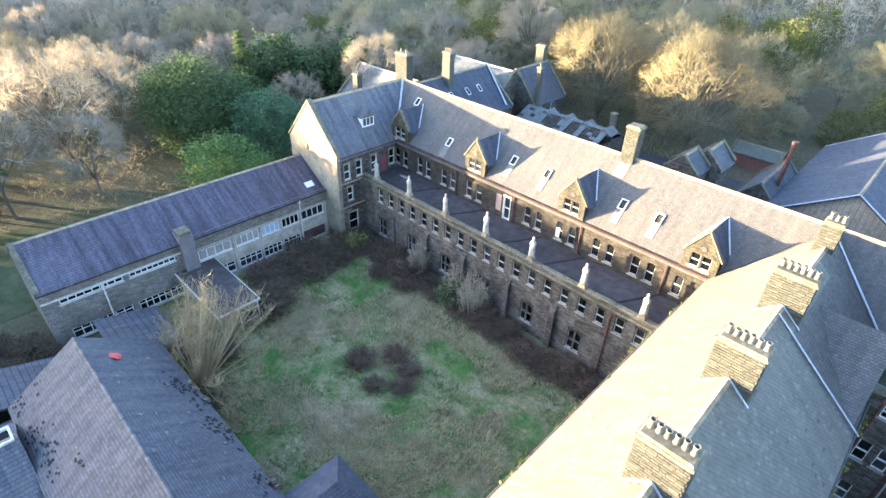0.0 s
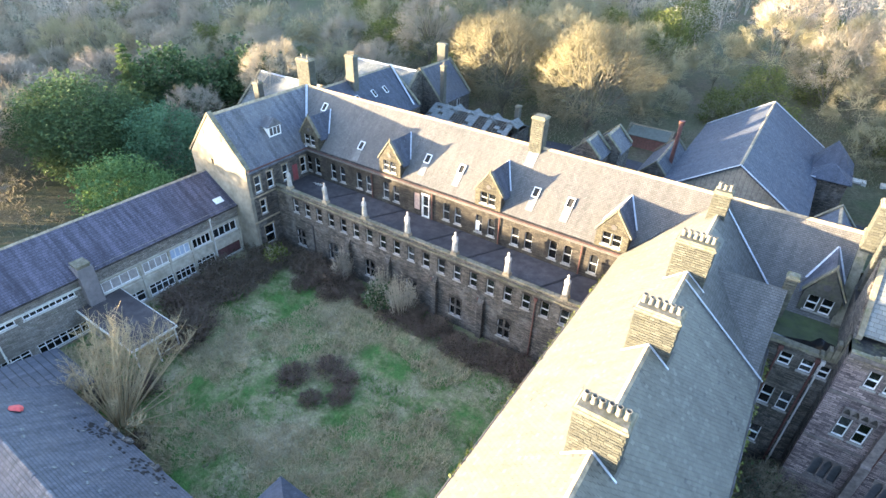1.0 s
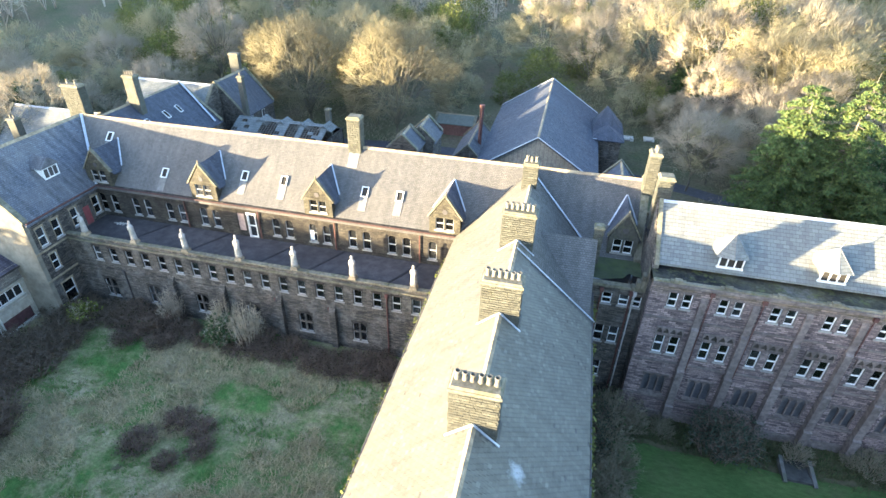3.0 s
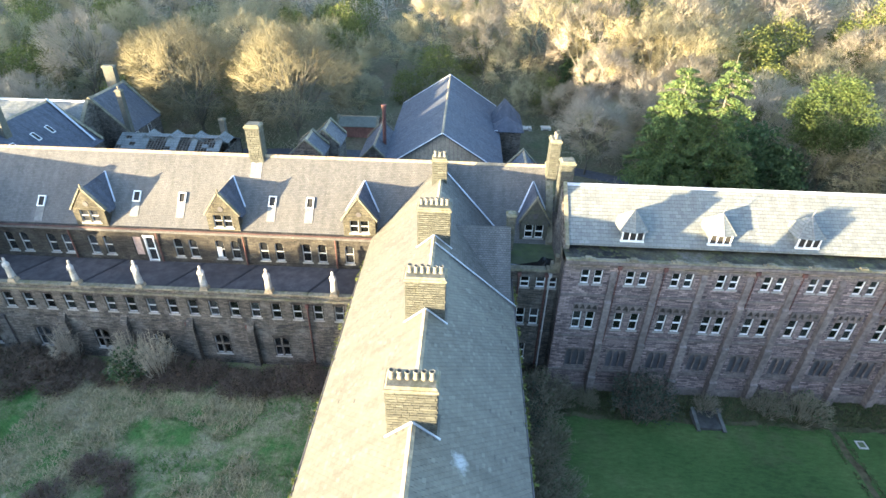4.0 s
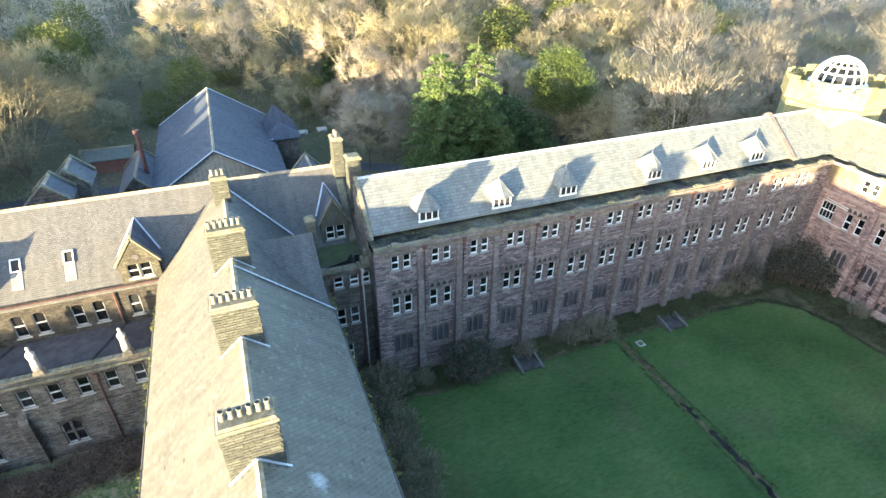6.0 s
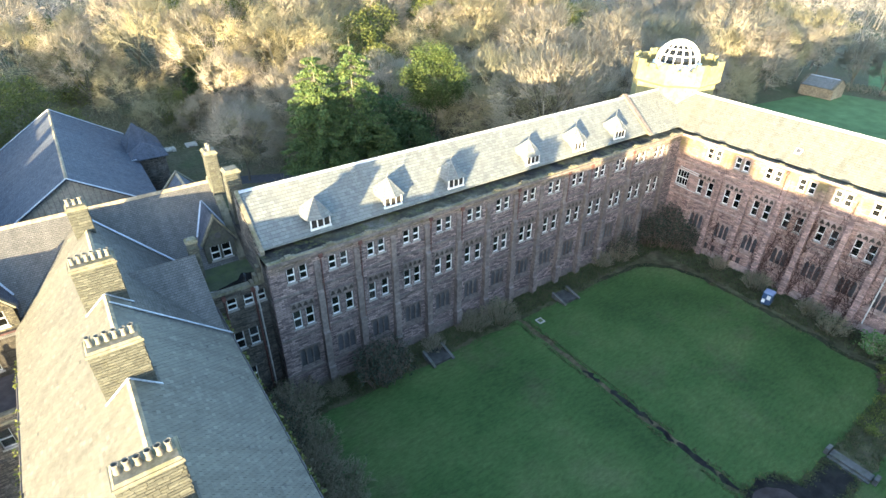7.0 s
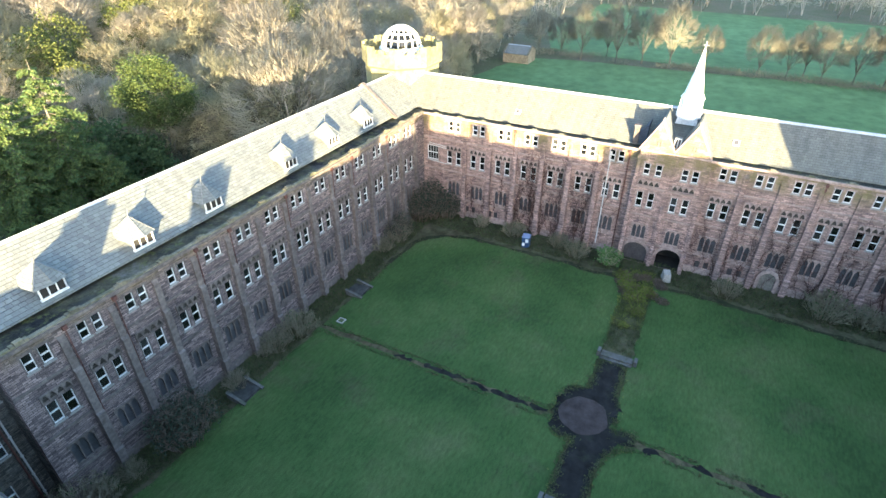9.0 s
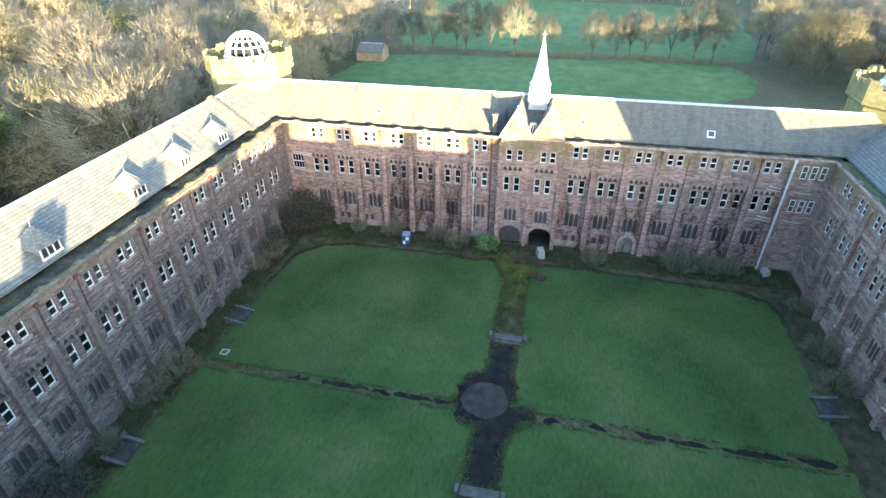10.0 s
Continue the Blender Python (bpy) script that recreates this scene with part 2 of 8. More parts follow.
def glass_material():
    """Old glass: mostly clear, mirrored at a slant, with a pale film painted in for reflected sky."""
    m = bpy.data.materials.new("old_window_glass")
    m.use_nodes = True
    t = m.node_tree
    t.nodes.clear()
    out, mix, film = t.nodes.new("ShaderNodeOutputMaterial"), t.nodes.new("ShaderNodeMixShader"), t.nodes.new("ShaderNodeMixShader")
    tr, gl, fr, df = t.nodes.new("ShaderNodeBsdfTransparent"), t.nodes.new("ShaderNodeBsdfGlossy"), t.nodes.new("ShaderNodeFresnel"), t.nodes.new("ShaderNodeBsdfDiffuse")
    info, ramp = t.nodes.new("ShaderNodeObjectInfo"), t.nodes.new("ShaderNodeValToRGB")
    tr.inputs[0].default_value = (0.16, 0.17, 0.175, 1)
    gl.inputs["Roughness"].default_value = 0.08
    fr.inputs[0].default_value = 1.5
    df.inputs[0].default_value = (0.42, 0.44, 0.46, 1)
    ramp.color_ramp.elements[0].color = (0.012, 0.012, 0.012, 1)
    ramp.color_ramp.elements[0].position = 0.3
    ramp.color_ramp.elements[1].color = (0.09, 0.09, 0.09, 1)
    t.links.new(info.outputs["Random"], ramp.inputs[0])
    t.links.new(ramp.outputs[0], film.inputs[0])
    t.links.new(tr.outputs[0], film.inputs[1])
    t.links.new(df.outputs[0], film.inputs[2])
    t.links.new(fr.outputs[0], mix.inputs[0])
    t.links.new(film.outputs[0], mix.inputs[1])
    t.links.new(gl.outputs[0], mix.inputs[2])
    t.links.new(mix.outputs[0], out.inputs[0])
    return m


GLASS = glass_material()
LEADED = plain_material("dusty_leaded_glass", (0.05, 0.05, 0.055), 0.35, 0.35, 5.0, 0.5, bump=0.1)

# ---- mesh helpers ----


def thing(name, label, category, at=(0, 0, 0), group="", kind=""):
    ob = new(name)
    ob.location = at
    ob.empty_display_size = 0.5
    return tagged(ob, label, category, group, kind)


def mesh_of(name, bm, material, smooth=False):
    me = bpy.data.meshes.new(name)
    bm.to_mesh(me)
    bm.free()
    me.materials.append(material)
    if smooth:
        for f in me.polygons:
            f.use_smooth = True
    return me


def place(name, me, parent=None, m=None, label=""):
    ob = new(name, me)
    if m is not None:
        ob.matrix_basis = m
    if parent is not None:
        ob.parent = parent
    if label:
        ob["label"] = label
    return ob


def part(name, bm, material, parent, label="", m=None, smooth=False):
    return place(name, mesh_of(name, bm, material, smooth), parent, m, label)


def box(bm, x0, x1, y0, y1, z0, z1, taper=0.0):
    """A box; taper draws its top in by that much on each side."""
    t = taper
    v = [bm.verts.new(p) for p in ((x0, y0, z0), (x1, y0, z0), (x1, y1, z0), (x0, y1, z0),
                                   (x0 + t, y0 + t, z1), (x1 - t, y0 + t, z1), (x1 - t, y1 - t, z1), (x0 + t, y1 - t, z1))]
    for f in ((3, 2, 1, 0), (4, 5, 6, 7), (0, 1, 5, 4), (1, 2, 6, 5), (2, 3, 7, 6), (3, 0, 4, 7)):
        bm.faces.new([v[i] for i in f])
    return v


def prism(bm, outline, a0, a1, axis="y"):
    """An outline of (u, z) drawn along an axis from a0 to a1: along y the outline lies in x, z; along x in y, z."""
    def at(u, z, a):
        return (u, a, z) if axis == "y" else (a, u, z)
    p = [bm.verts.new(at(u, z, a0)) for u, z in outline]
    q = [bm.verts.new(at(u, z, a1)) for u, z in outline]
    n = len(p)
    bm.faces.new(p)
    bm.faces.new(q[::-1])
    for i in range(n):
        bm.faces.new((p[i], q[i], q[(i + 1) % n], p[(i + 1) % n]))
    bmesh.ops.recalc_face_normals(bm, faces=bm.faces[:])


def bar(bm, a, b, r, sides=6, r2=None):
    """A round bar from a to b."""
    a, b = Vector(a), Vector(b)
    d = (b - a).normalized()
    u = d.orthogonal().normalized()
    w = d.cross(u)
    rings = []
    for p, rad in ((a, r), (b, r if r2 is None else r2)):
        rings.append([bm.verts.new(p + (u * math.cos(i * math.tau / sides) + w * math.sin(i * math.tau / sides)) * rad) for i in range(sides)])
    for i in range(sides):
        j = (i + 1) % sides
        bm.faces.new((rings[0][i], rings[0][j], rings[1][j], rings[1][i]))
    bm.faces.new(rings[0][::-1])
    bm.faces.new(rings[1])


def beam(bm, a, b, w, h):
    """A flat strip of width w and height h along a line, lying as level as it can."""
    a, b = Vector(a), Vector(b)
    d = (b - a).normalized()
    u = d.cross(Vector((0, 0, 1))).normalized() * w / 2
    n = u.cross(d).normalized() * h
    v = [bm.verts.new(p) for p in (a - u, a + u, b + u, b - u, a - u + n, a + u + n, b + u + n, b - u + n)]
    for f in ((3, 2, 1, 0), (4, 5, 6, 7), (0, 1, 5, 4), (1, 2, 6, 5), (2, 3, 7, 6), (3, 0, 4, 7)):
        bm.faces.new([v[i] for i in f])


def lathe(bm, profile, sides=16, at=(0, 0, 0)):
    rings = []
    for r, z in profile:
        rings.append([bm.verts.new((at[0] + r * math.cos(i * math.tau / sides), at[1] + r * math.sin(i * math.tau / sides), at[2] + z)) for i in range(sides)])
    for p, q in zip(rings, rings[1:]):
        for i in range(sides):
            j = (i + 1) % sides
            bm.faces.new((p[i], p[j], q[j], q[i]))
    bm.faces.new(rings[0][::-1])
    bm.faces.new(rings[-1])


def wall(name, parent, material, axis, face, out, a0, a1, z0, z1, holes=(), thick=0.5, label=""):
    """A wall along an axis, its outer face at a coordinate, facing out (+1 or -1), with openings (u0, u1, z0, z1) right through."""
    us = sorted({a0, a1, *[h[0] for h in holes], *[h[1] for h in holes]})
    zs = sorted({z0, z1, *[h[2] for h in holes], *[h[3] for h in holes]})
    us = [u for u in us if a0 <= u <= a1]
    zs = [z for z in zs if z0 <= z <= z1]
    nu, nz = len(us) - 1, len(zs) - 1
    solid = np.ones((nu + 2, nz + 2), bool)
    solid[0], solid[-1], solid[:, 0], solid[:, -1] = False, False, False, False
    for h in holes:
        for i in range(nu):
            if h[0] - 1e-6 <= us[i] and us[i + 1] <= h[1] + 1e-6:
                for j in range(nz):
                    if h[2] - 1e-6 <= zs[j] and zs[j + 1] <= h[3] + 1e-6:
                        solid[i + 1, j + 1] = False
    verts, faces, seen = [], [], {}

    def vert(i, j, back):
        key = (i, j, back)
        if key not in seen:
            d = face - out * thick if back else face
            seen[key] = len(verts)
            verts.append((us[i], d, zs[j]) if axis == "x" else (d, us[i], zs[j]))
        return seen[key]
    flip = (axis == "x") == (out > 0)

    def quad(*v):
        faces.append(v[::-1] if flip else v)
    for i in range(nu):
        for j in range(nz):
            if not solid[i + 1, j + 1]:
                continue
            quad(vert(i, j, 0), vert(i + 1, j, 0), vert(i + 1, j + 1, 0), vert(i, j + 1, 0))
            quad(vert(i, j + 1, 1), vert(i + 1, j + 1, 1), vert(i + 1, j, 1), vert(i, j, 1))
            if not solid[i, j + 1]:
                quad(vert(i, j, 1), vert(i, j, 0), vert(i, j + 1, 0), vert(i, j + 1, 1))
            if not solid[i + 2, j + 1]:
                quad(vert(i + 1, j, 0), vert(i + 1, j, 1), vert(i + 1, j + 1, 1), vert(i + 1, j + 1, 0))
            if not solid[i + 1, j]:
                quad(vert(i, j, 1), vert(i + 1, j, 1), vert(i + 1, j, 0), vert(i, j, 0))
            if not solid[i + 1, j + 2]:
                quad(vert(i, j + 1, 0), vert(i + 1, j + 1, 0), vert(i + 1, j + 1, 1), vert(i, j + 1, 1))
    me = bpy.data.meshes.new(name)
    me.from_pydata(verts, [], faces)
    me.materials.append(material)
    return place(name, me, parent, None, label)


def facing(axis, face, out, u, z, proud=0.0):
    """The pose of a piece of a wall: its x along the wall, its -y outwards."""
    turn = {("x", -1): 0, ("x", 1): 180, ("y", -1): -90, ("y", 1): 90}[axis, out]
    d = face + out * proud
    return pose(u, d, z, 0, 0, turn) if axis == "x" else pose(d, u, z, 0, 0, turn)


def gable_roof(parent, material, axis, a0, a1, mid, half, z_eave, z_ridge, over=0.35, thick=0.16, label="", ridge=True, z_eave2=None):
    """Two slopes of slate with an overhang; the eaves' height is that at the half width."""
    k = (z_ridge - z_eave) / half
    h = half + over
    ze = z_ridge - k * h
    bm = bmesh.new()
    prism(bm, [(mid - h, ze), (mid, z_ridge), (mid + h, ze), (mid + h, ze - thick), (mid, z_ridge - thick * 1.3), (mid - h, ze - thick)], a0, a1, axis)
    ob = part("roof", bm, material, parent, label)
    if ridge:
        k2 = min(k, 1.2)
        bm = bmesh.new()
        prism(bm, [(mid - 0.2, z_ridge - 0.2 * k2 - 0.02), (mid - 0.2, z_ridge - 0.2 * k2 + 0.05), (mid, z_ridge + 0.07), (mid + 0.2, z_ridge - 0.2 * k2 + 0.05), (mid + 0.2, z_ridge - 0.2 * k2 - 0.02)], a0, a1, axis)
        part("ridge_capping", bm, LEAD if material in (SLATE_N, SLATE_E) else STONE_B, ob, "weathered ridge capping")
    return ob


def gable_end(parent, material, axis, at, thick, mid, half, z0, z1, name="gable", coping=0.0, label=""):
    """A triangular gable wall across a roof; the coping stands above the slopes."""
    ax = "y" if axis == "y" else "x"
    bm = bmesh.new()
    prism(bm, [(mid - half, z0), (mid + half, z0), (mid, z1)], at, at + thick, ax)
    ob = part(name, bm, material, parent, label)
    if coping:
        bm = bmesh.new()
        c = coping
        prism(bm, [(mid - half - 0.25, z0 - 0.05), (mid - half - 0.25, z0 + c), (mid, z1 + c + 0.15), (mid + half + 0.25, z0 + c), (mid + half + 0.25, z0 - 0.05), (mid, z1)], at - 0.08, at + thick + 0.08, ax)
        part("coping", bm, COPING, ob, "mossy stone coping")
    return ob


# windows: one set of meshes for each size, x along the wall, -y outwards, middle of the opening at the origin
_panes = {}


def sash_meshes(w, h, sill=STONE_B, bars=0, meet=True, arch=False):
    key = (w, h, sill.name, bars, meet, arch)
    if key in _panes:
        return _panes[key]
    a, b, f = w / 2, h / 2, 0.056
    bm = bmesh.new()
    box(bm, -a, -a + f, 0.06, 0.20, -b, b)
    box(bm, a - f, a, 0.06, 0.20, -b, b)
    box(bm, -a + f, a - f, 0.06, 0.20, b - f, b)
    box(bm, -a + f, a - f, 0.06, 0.20, -b, -b + f * 1.5)
    if meet:
        box(bm, -a + f, a - f, 0.07, 0.19, -0.055, 0.055)
    for i in range(bars):
        u = -a + w * (i + 1) / (bars + 1)
        box(bm, u - 0.02, u + 0.02, 0.13, 0.18, -b + f, b - f)
    frame_me = mesh_of("sash_frame", bm, SASH_D if sill in (STONE_U, STONE_D) else SASH)
    bm = bmesh.new()
    box(bm, -a + f, a - f, 0.15, 0.162, -b + f, b - f)
    glass_me = mesh_of("pane", bm, GLASS)
    bm = bmesh.new()
    box(bm, -a - 0.12, a + 0.12, -0.09, 0.12, -b - 0.16, -b)
    sill_me = mesh_of("sill", bm, SILL)
    bm = bmesh.new()
    box(bm, -a - 0.16, a + 0.16, -0.025, 0.10, b, b + 0.24)
    box(bm, -a - 0.10, -a, -0.02, 0.10, -b, b)
    box(bm, a, a + 0.10, -0.02, 0.10, -b, b)
    if arch:
        for s in (-1, 1):
            curve = [(s * a * math.cos(t), b - a * 0.75 + a * 0.75 * math.sin(t)) for t in np.linspace(0, math.pi / 2, 6)]
            prism(bm, curve + [(s * (a + 0.02), b + 0.02)], -0.03, 0.19, "y")
    lintel_me = mesh_of("lintel", bm, sill)
    _panes[key] = frame_me, glass_me, sill_me, lintel_me
    return _panes[key]


def sash(parent, m, w, h, sill=STONE_B, bars=0, label="", meet=True, arch=False):
    fr, gl, si, li = sash_meshes(w, h, sill, bars, meet, arch)
    ob = place("window", fr, parent, m, label)
    pane = place("pane", gl, ob)
    pane.visible_shadow = False
    place("sill", si, ob)
    place("lintel", li, ob)
    return ob


def lancet_mesh(w, h, n, material, depth=0.16, y0=0.02, border=0.10, mull=0.11):
    """A stone screen with n pointed lights, in one piece."""
    a, b = w / 2, h / 2
    lw = (w - 2 * border - (n - 1) * mull) / n
    spring = b - border - lw * 0.95
    holes = []
    for i in range(n):
        u = -a + border + i * (lw + mull)
        cuts = [lw / 2 * f for f in (0, 0.22, 0.48, 0.76, 1.0)]
        for k in range(4):
            top = spring + lw * 0.95 * (0.25, 0.55, 0.78, 0.97)[k]
            holes += [(u + cuts[k], u + cuts[k + 1], -b + border, top), (u + lw - cuts[k + 1], u + lw - cuts[k], -b + border, top)]
    me = wall("tracery", None, material, "x", y0, -1, -a, a, -b, b, holes, depth)
    data = me.data
    bpy.data.objects.remove(me)
    return data


def lancets(parent, m, w, h, n, stone, label=""):
    key = ("lancet", w, h, n, stone.name)
    if key not in _panes:
        tr = lancet_mesh(w, h, n, stone)
        bm = bmesh.new()
        box(bm, -w / 2 + 0.05, w / 2 - 0.05, 0.20, 0.212, -h / 2 + 0.05, h / 2 - 0.05)
        gl = mesh_of("pane", bm, LEADED)
        bm = bmesh.new()
        box(bm, -w / 2 - 0.1, w / 2 + 0.1, -0.10, 0.10, -h / 2 - 0.18, -h / 2)
        si = mesh_of("sill", bm, stone)
        bm = bmesh.new()
        box(bm, -w / 2 - 0.12, w / 2 + 0.12, -0.10, 0.02, h / 2, h / 2 + 0.12)
        box(bm, -w / 2 - 0.12, -w / 2, -0.10, 0.02, h / 2 - 0.3, h / 2)
        box(bm, w / 2, w / 2 + 0.12, -0.10, 0.02, h / 2 - 0.3, h / 2)
        ho = mesh_of("hood_mould", bm, stone)
        _panes[key] = tr, gl, si, ho
    tr, gl, si, ho = _panes[key]
    ob = place("window", tr, parent, m, label)
    place("pane", gl, ob).visible_shadow = False
    place("sill", si, ob)
    place("hood_mould", ho, ob)
    return ob


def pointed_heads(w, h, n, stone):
    """A proud stone panel with a row of small pointed recesses, and a dark slab painted as their shade."""
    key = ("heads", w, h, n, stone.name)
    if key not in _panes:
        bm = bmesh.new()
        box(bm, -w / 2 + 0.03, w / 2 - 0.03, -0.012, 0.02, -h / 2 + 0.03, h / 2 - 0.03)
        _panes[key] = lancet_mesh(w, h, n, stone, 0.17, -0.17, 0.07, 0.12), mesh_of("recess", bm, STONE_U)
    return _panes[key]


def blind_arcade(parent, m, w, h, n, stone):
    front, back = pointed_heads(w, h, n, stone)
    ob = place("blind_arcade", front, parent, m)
    place("recess", back, ob, None, "dark stone slab that paints shade into the pointed recesses")

# ---- ground ----


def ground_material():
    q = Mat("woodland_floor", 0.95, spec=0.1)
    c = q.ramp(q.noise(0.09, 6, 0.65), (0.35, (0.078, 0.088, 0.044)), (0.55, (0.108, 0.098, 0.06)), (0.75, (0.135, 0.102, 0.075)))
    c = q.mix(0.8, c, q.ramp(q.noise(1.6, 6, 0.7), (0.3, 0.55), (0.7, 1.4)), "MULTIPLY")
    q.bump(q.noise(2.5, 5), 0.8, 0.3)
    return q.color(c)


def rough_grass_material():
    q = Mat("rough_tussock_grass", 0.95, spec=0.1)
    c = q.ramp(q.noise(0.16, 6, 0.7), (0.40, (0.075, 0.16, 0.045)), (0.50, (0.20, 0.205, 0.10)), (0.60, (0.30, 0.26, 0.165)))
    c = q.mix(0.85, c, q.ramp(q.noise(3.2, 6, 0.75), (0.3, 0.5), (0.7, 1.45)), "MULTIPLY")
    q.bump(q.noise(4.0, 6, 0.75), 1.0, 0.3)
    return q.color(c)


def lawn_material():
    q = Mat("mown_damp_lawn", 0.9, spec=0.15)
    c = q.ramp(q.noise(0.075, 6, 0.62), (0.33, (0.026, 0.052, 0.0145)), (0.48, (0.040, 0.076, 0.021)), (0.60, (0.058, 0.090, 0.028)), (0.72, (0.084, 0.096, 0.040)))
    c = q.mix(q.ramp(q.noise(0.11, 5, 0.7), (0.54, 0.0), (0.70, 0.65)), c, (0.066, 0.064, 0.032))
    c = q.mix(0.85, c, q.ramp(q.noise(1.3, 5, 0.7, stretch=(1, 2.6, 1)), (0.3, 0.68), (0.7, 1.32)), "MULTIPLY")
    c = q.mix(0.6, c, q.ramp(q.noise(11.0, 4, 0.7), (0.3, 0.7), (0.7, 1.3)), "MULTIPLY")
    q.bump(q.noise(9.0, 5), 0.7, 0.06)
    return q.color(c)


GROUND, ROUGH, LAWN = ground_material(), rough_grass_material(), lawn_material()
MUD = plain_material("wet_dark_path", (0.016, 0.015, 0.014), 0.85, 0.5, 0.9, 0.08, dirt=(0.03, 0.035, 0.02), bump=0.5)
TROD = plain_material("trodden_grass_path", (0.026, 0.030, 0.015), 0.9, 0.5, 0.8, 0.1, bump=0.5, dirt=(0.05, 0.045, 0.028))
EARTH = plain_material("bare_red_earth", (0.048, 0.037, 0.034), 0.95, 0.35, 1.2, 0.1, bump=0.6)
BED = plain_material("weedy_border", (0.058, 0.056, 0.030), 0.95, 0.5, 0.8, 0.1, bump=0.8, dirt=(0.10, 0.078, 0.05))
FIELD = plain_material("winter_pasture", (0.088, 0.145, 0.058), 0.95, 0.25, 0.25, 0.1, bump=0.2)
TARMAC = plain_material("worn_tarmac", (0.055, 0.055, 0.062), 0.85, 0.25, 1.5, 0.2)


def sheet(name, outline, z, material, label, category, rise=0.0, cell=1.5, kind="structure"):
    """A piece of ground with an even or gently uneven top, triangulated from its outline."""
    bm = bmesh.new()
    f = bm.faces.new([bm.verts.new((x, y, z)) for x, y in outline])
    if f.normal.z < 0 or f.calc_area() > 0 and (f.normal_update() or f.normal.z < 0):
        f.normal_flip()
    if rise:
        x0, x1 = min(p[0] for p in outline), max(p[0] for p in outline)
        y0, y1 = min(p[1] for p in outline), max(p[1] for p in outline)
        for u in np.arange(x0 + cell, x1, cell):
            bmesh.ops.bisect_plane(bm, geom=bm.verts[:] + bm.edges[:] + bm.faces[:], plane_co=(u, 0, 0), plane_no=(1, 0, 0))
        for u in np.arange(y0 + cell, y1, cell):
            bmesh.ops.bisect_plane(bm, geom=bm.verts[:] + bm.edges[:] + bm.faces[:], plane_co=(0, u, 0), plane_no=(0, 1, 0))
        for v in bm.verts:
            if not v.is_boundary:
                v.co.z += rise * (0.5 + noise.noise(Vector((v.co.x * 0.4, v.co.y * 0.4, 0))) + 0.6 * noise.noise(Vector((v.co.x * 1.1, v.co.y * 1.1, 3))))
    return tagged(place(name, mesh_of(name, bm, material, bool(rise))), label, category, kind=kind)


def rect(x0, x1, y0, y1):
    return [(x0, y0), (x1, y0), (x1, y1), (x0, y1)]


def hill(x, y):
    """Height of the land: level round the buildings, rising gently far off to the north and west, with an unseen long
    ridge far west added to shade the woods.
    """
    d = max(0.0, y - 108) * 0.125 + max(0.0, -110 - x) * 0.05
    shade_knoll = 45.0 * math.exp(-((x + 450) / 90.0) ** 2 - (max(0.0, abs(y + 30) - 80) / 35.0) ** 2)
    return min(d, 60.0) + shade_knoll


def land():
    bm = bmesh.new()
    n, r = 80, 2600.0
    grid = []
    for i in range(n + 1):
        row = []
        for j in range(n + 1):
            u, w = i / n * 2 - 1, j / n * 2 - 1
            x, y = r * u * abs(u) ** 1.2, r * w * abs(w) ** 1.2 + 30
            row.append(bm.verts.new((x, y, hill(x, y) - 0.02)))
        grid.append(row)
    for i in range(n):
        for j in range(n):
            bm.faces.new((grid[i][j], grid[i + 1][j], grid[i + 1][j + 1], grid[i][j + 1]))
    return tagged(place("ground", mesh_of("ground", bm, GROUND, True)), "leaf-strewn woodland and rough grass ground", "ground", kind="structure")


land()
sheet("grass_court", rect(-55, -7, 12.2, 44.3), 0.004, ROUGH, "rough tussocky grass filling the neglected courtyard", "grass", 0.22, 0.9)
sheet("border", rect(7, 71.1, -29, 42.9), 0.004, BED, "weedy planting border along the courtyard walls", "ground", 0.02, 3)
LAWN_OUT = [(10.5, -24.6), (60, -24.6), (62.5, -23.6), (64.2, -20), (65.2, 1.6), (64.8, 12), (65.0, 31), (63.6, 35.6), (60.5, 38.2), (52, 38.9), (10.5, 39.2)]


def cut_lawn(x0, x1, y0, y1):
    bm = bmesh.new()
    bm.faces.new([bm.verts.new((x, y, 0.10)) for x, y in LAWN_OUT])
    for co, no in (((x0, 0, 0), (-1, 0, 0)), ((x1, 0, 0), (1, 0, 0)), ((0, y0, 0), (0, -1, 0)), ((0, y1, 0), (0, 1, 0))):
        bmesh.ops.bisect_plane(bm, geom=bm.verts[:] + bm.edges[:] + bm.faces[:], plane_co=co, plane_no=no, clear_outer=True)
    ret = bmesh.ops.extrude_face_region(bm, geom=bm.faces[:])
    for v in ret["geom"]:
        if isinstance(v, bmesh.types.BMVert):
            v.co.z -= 0.098
    for u in np.arange(12, 66, 1.0):
        bmesh.ops.bisect_plane(bm, geom=bm.verts[:] + bm.edges[:] + bm.faces[:], plane_co=(u, 0, 0), plane_no=(1, 0, 0))
    for u in np.arange(-24, 40, 1.0):
        bmesh.ops.bisect_plane(bm, geom=bm.verts[:] + bm.edges[:] + bm.faces[:], plane_co=(0, u, 0), plane_no=(0, 1, 0))
    for v in bm.verts:
        edge = noise.noise(Vector((v.co.x * 0.7, v.co.y * 0.7, 7)))
        v.co.x += 0.5 * edge
        v.co.y += 0.5 * noise.noise(Vector((v.co.x * 0.7, v.co.y * 0.7, 17)))
        if v.co.z > 0.05:
            v.co.z += 0.05 * edge
    bmesh.ops.recalc_face_normals(bm, faces=bm.faces[:])
    return tagged(place("lawn", mesh_of("lawn", bm, LAWN)), "damp dark green lawn quarter edged by trodden paths", "lawn", kind="structure")


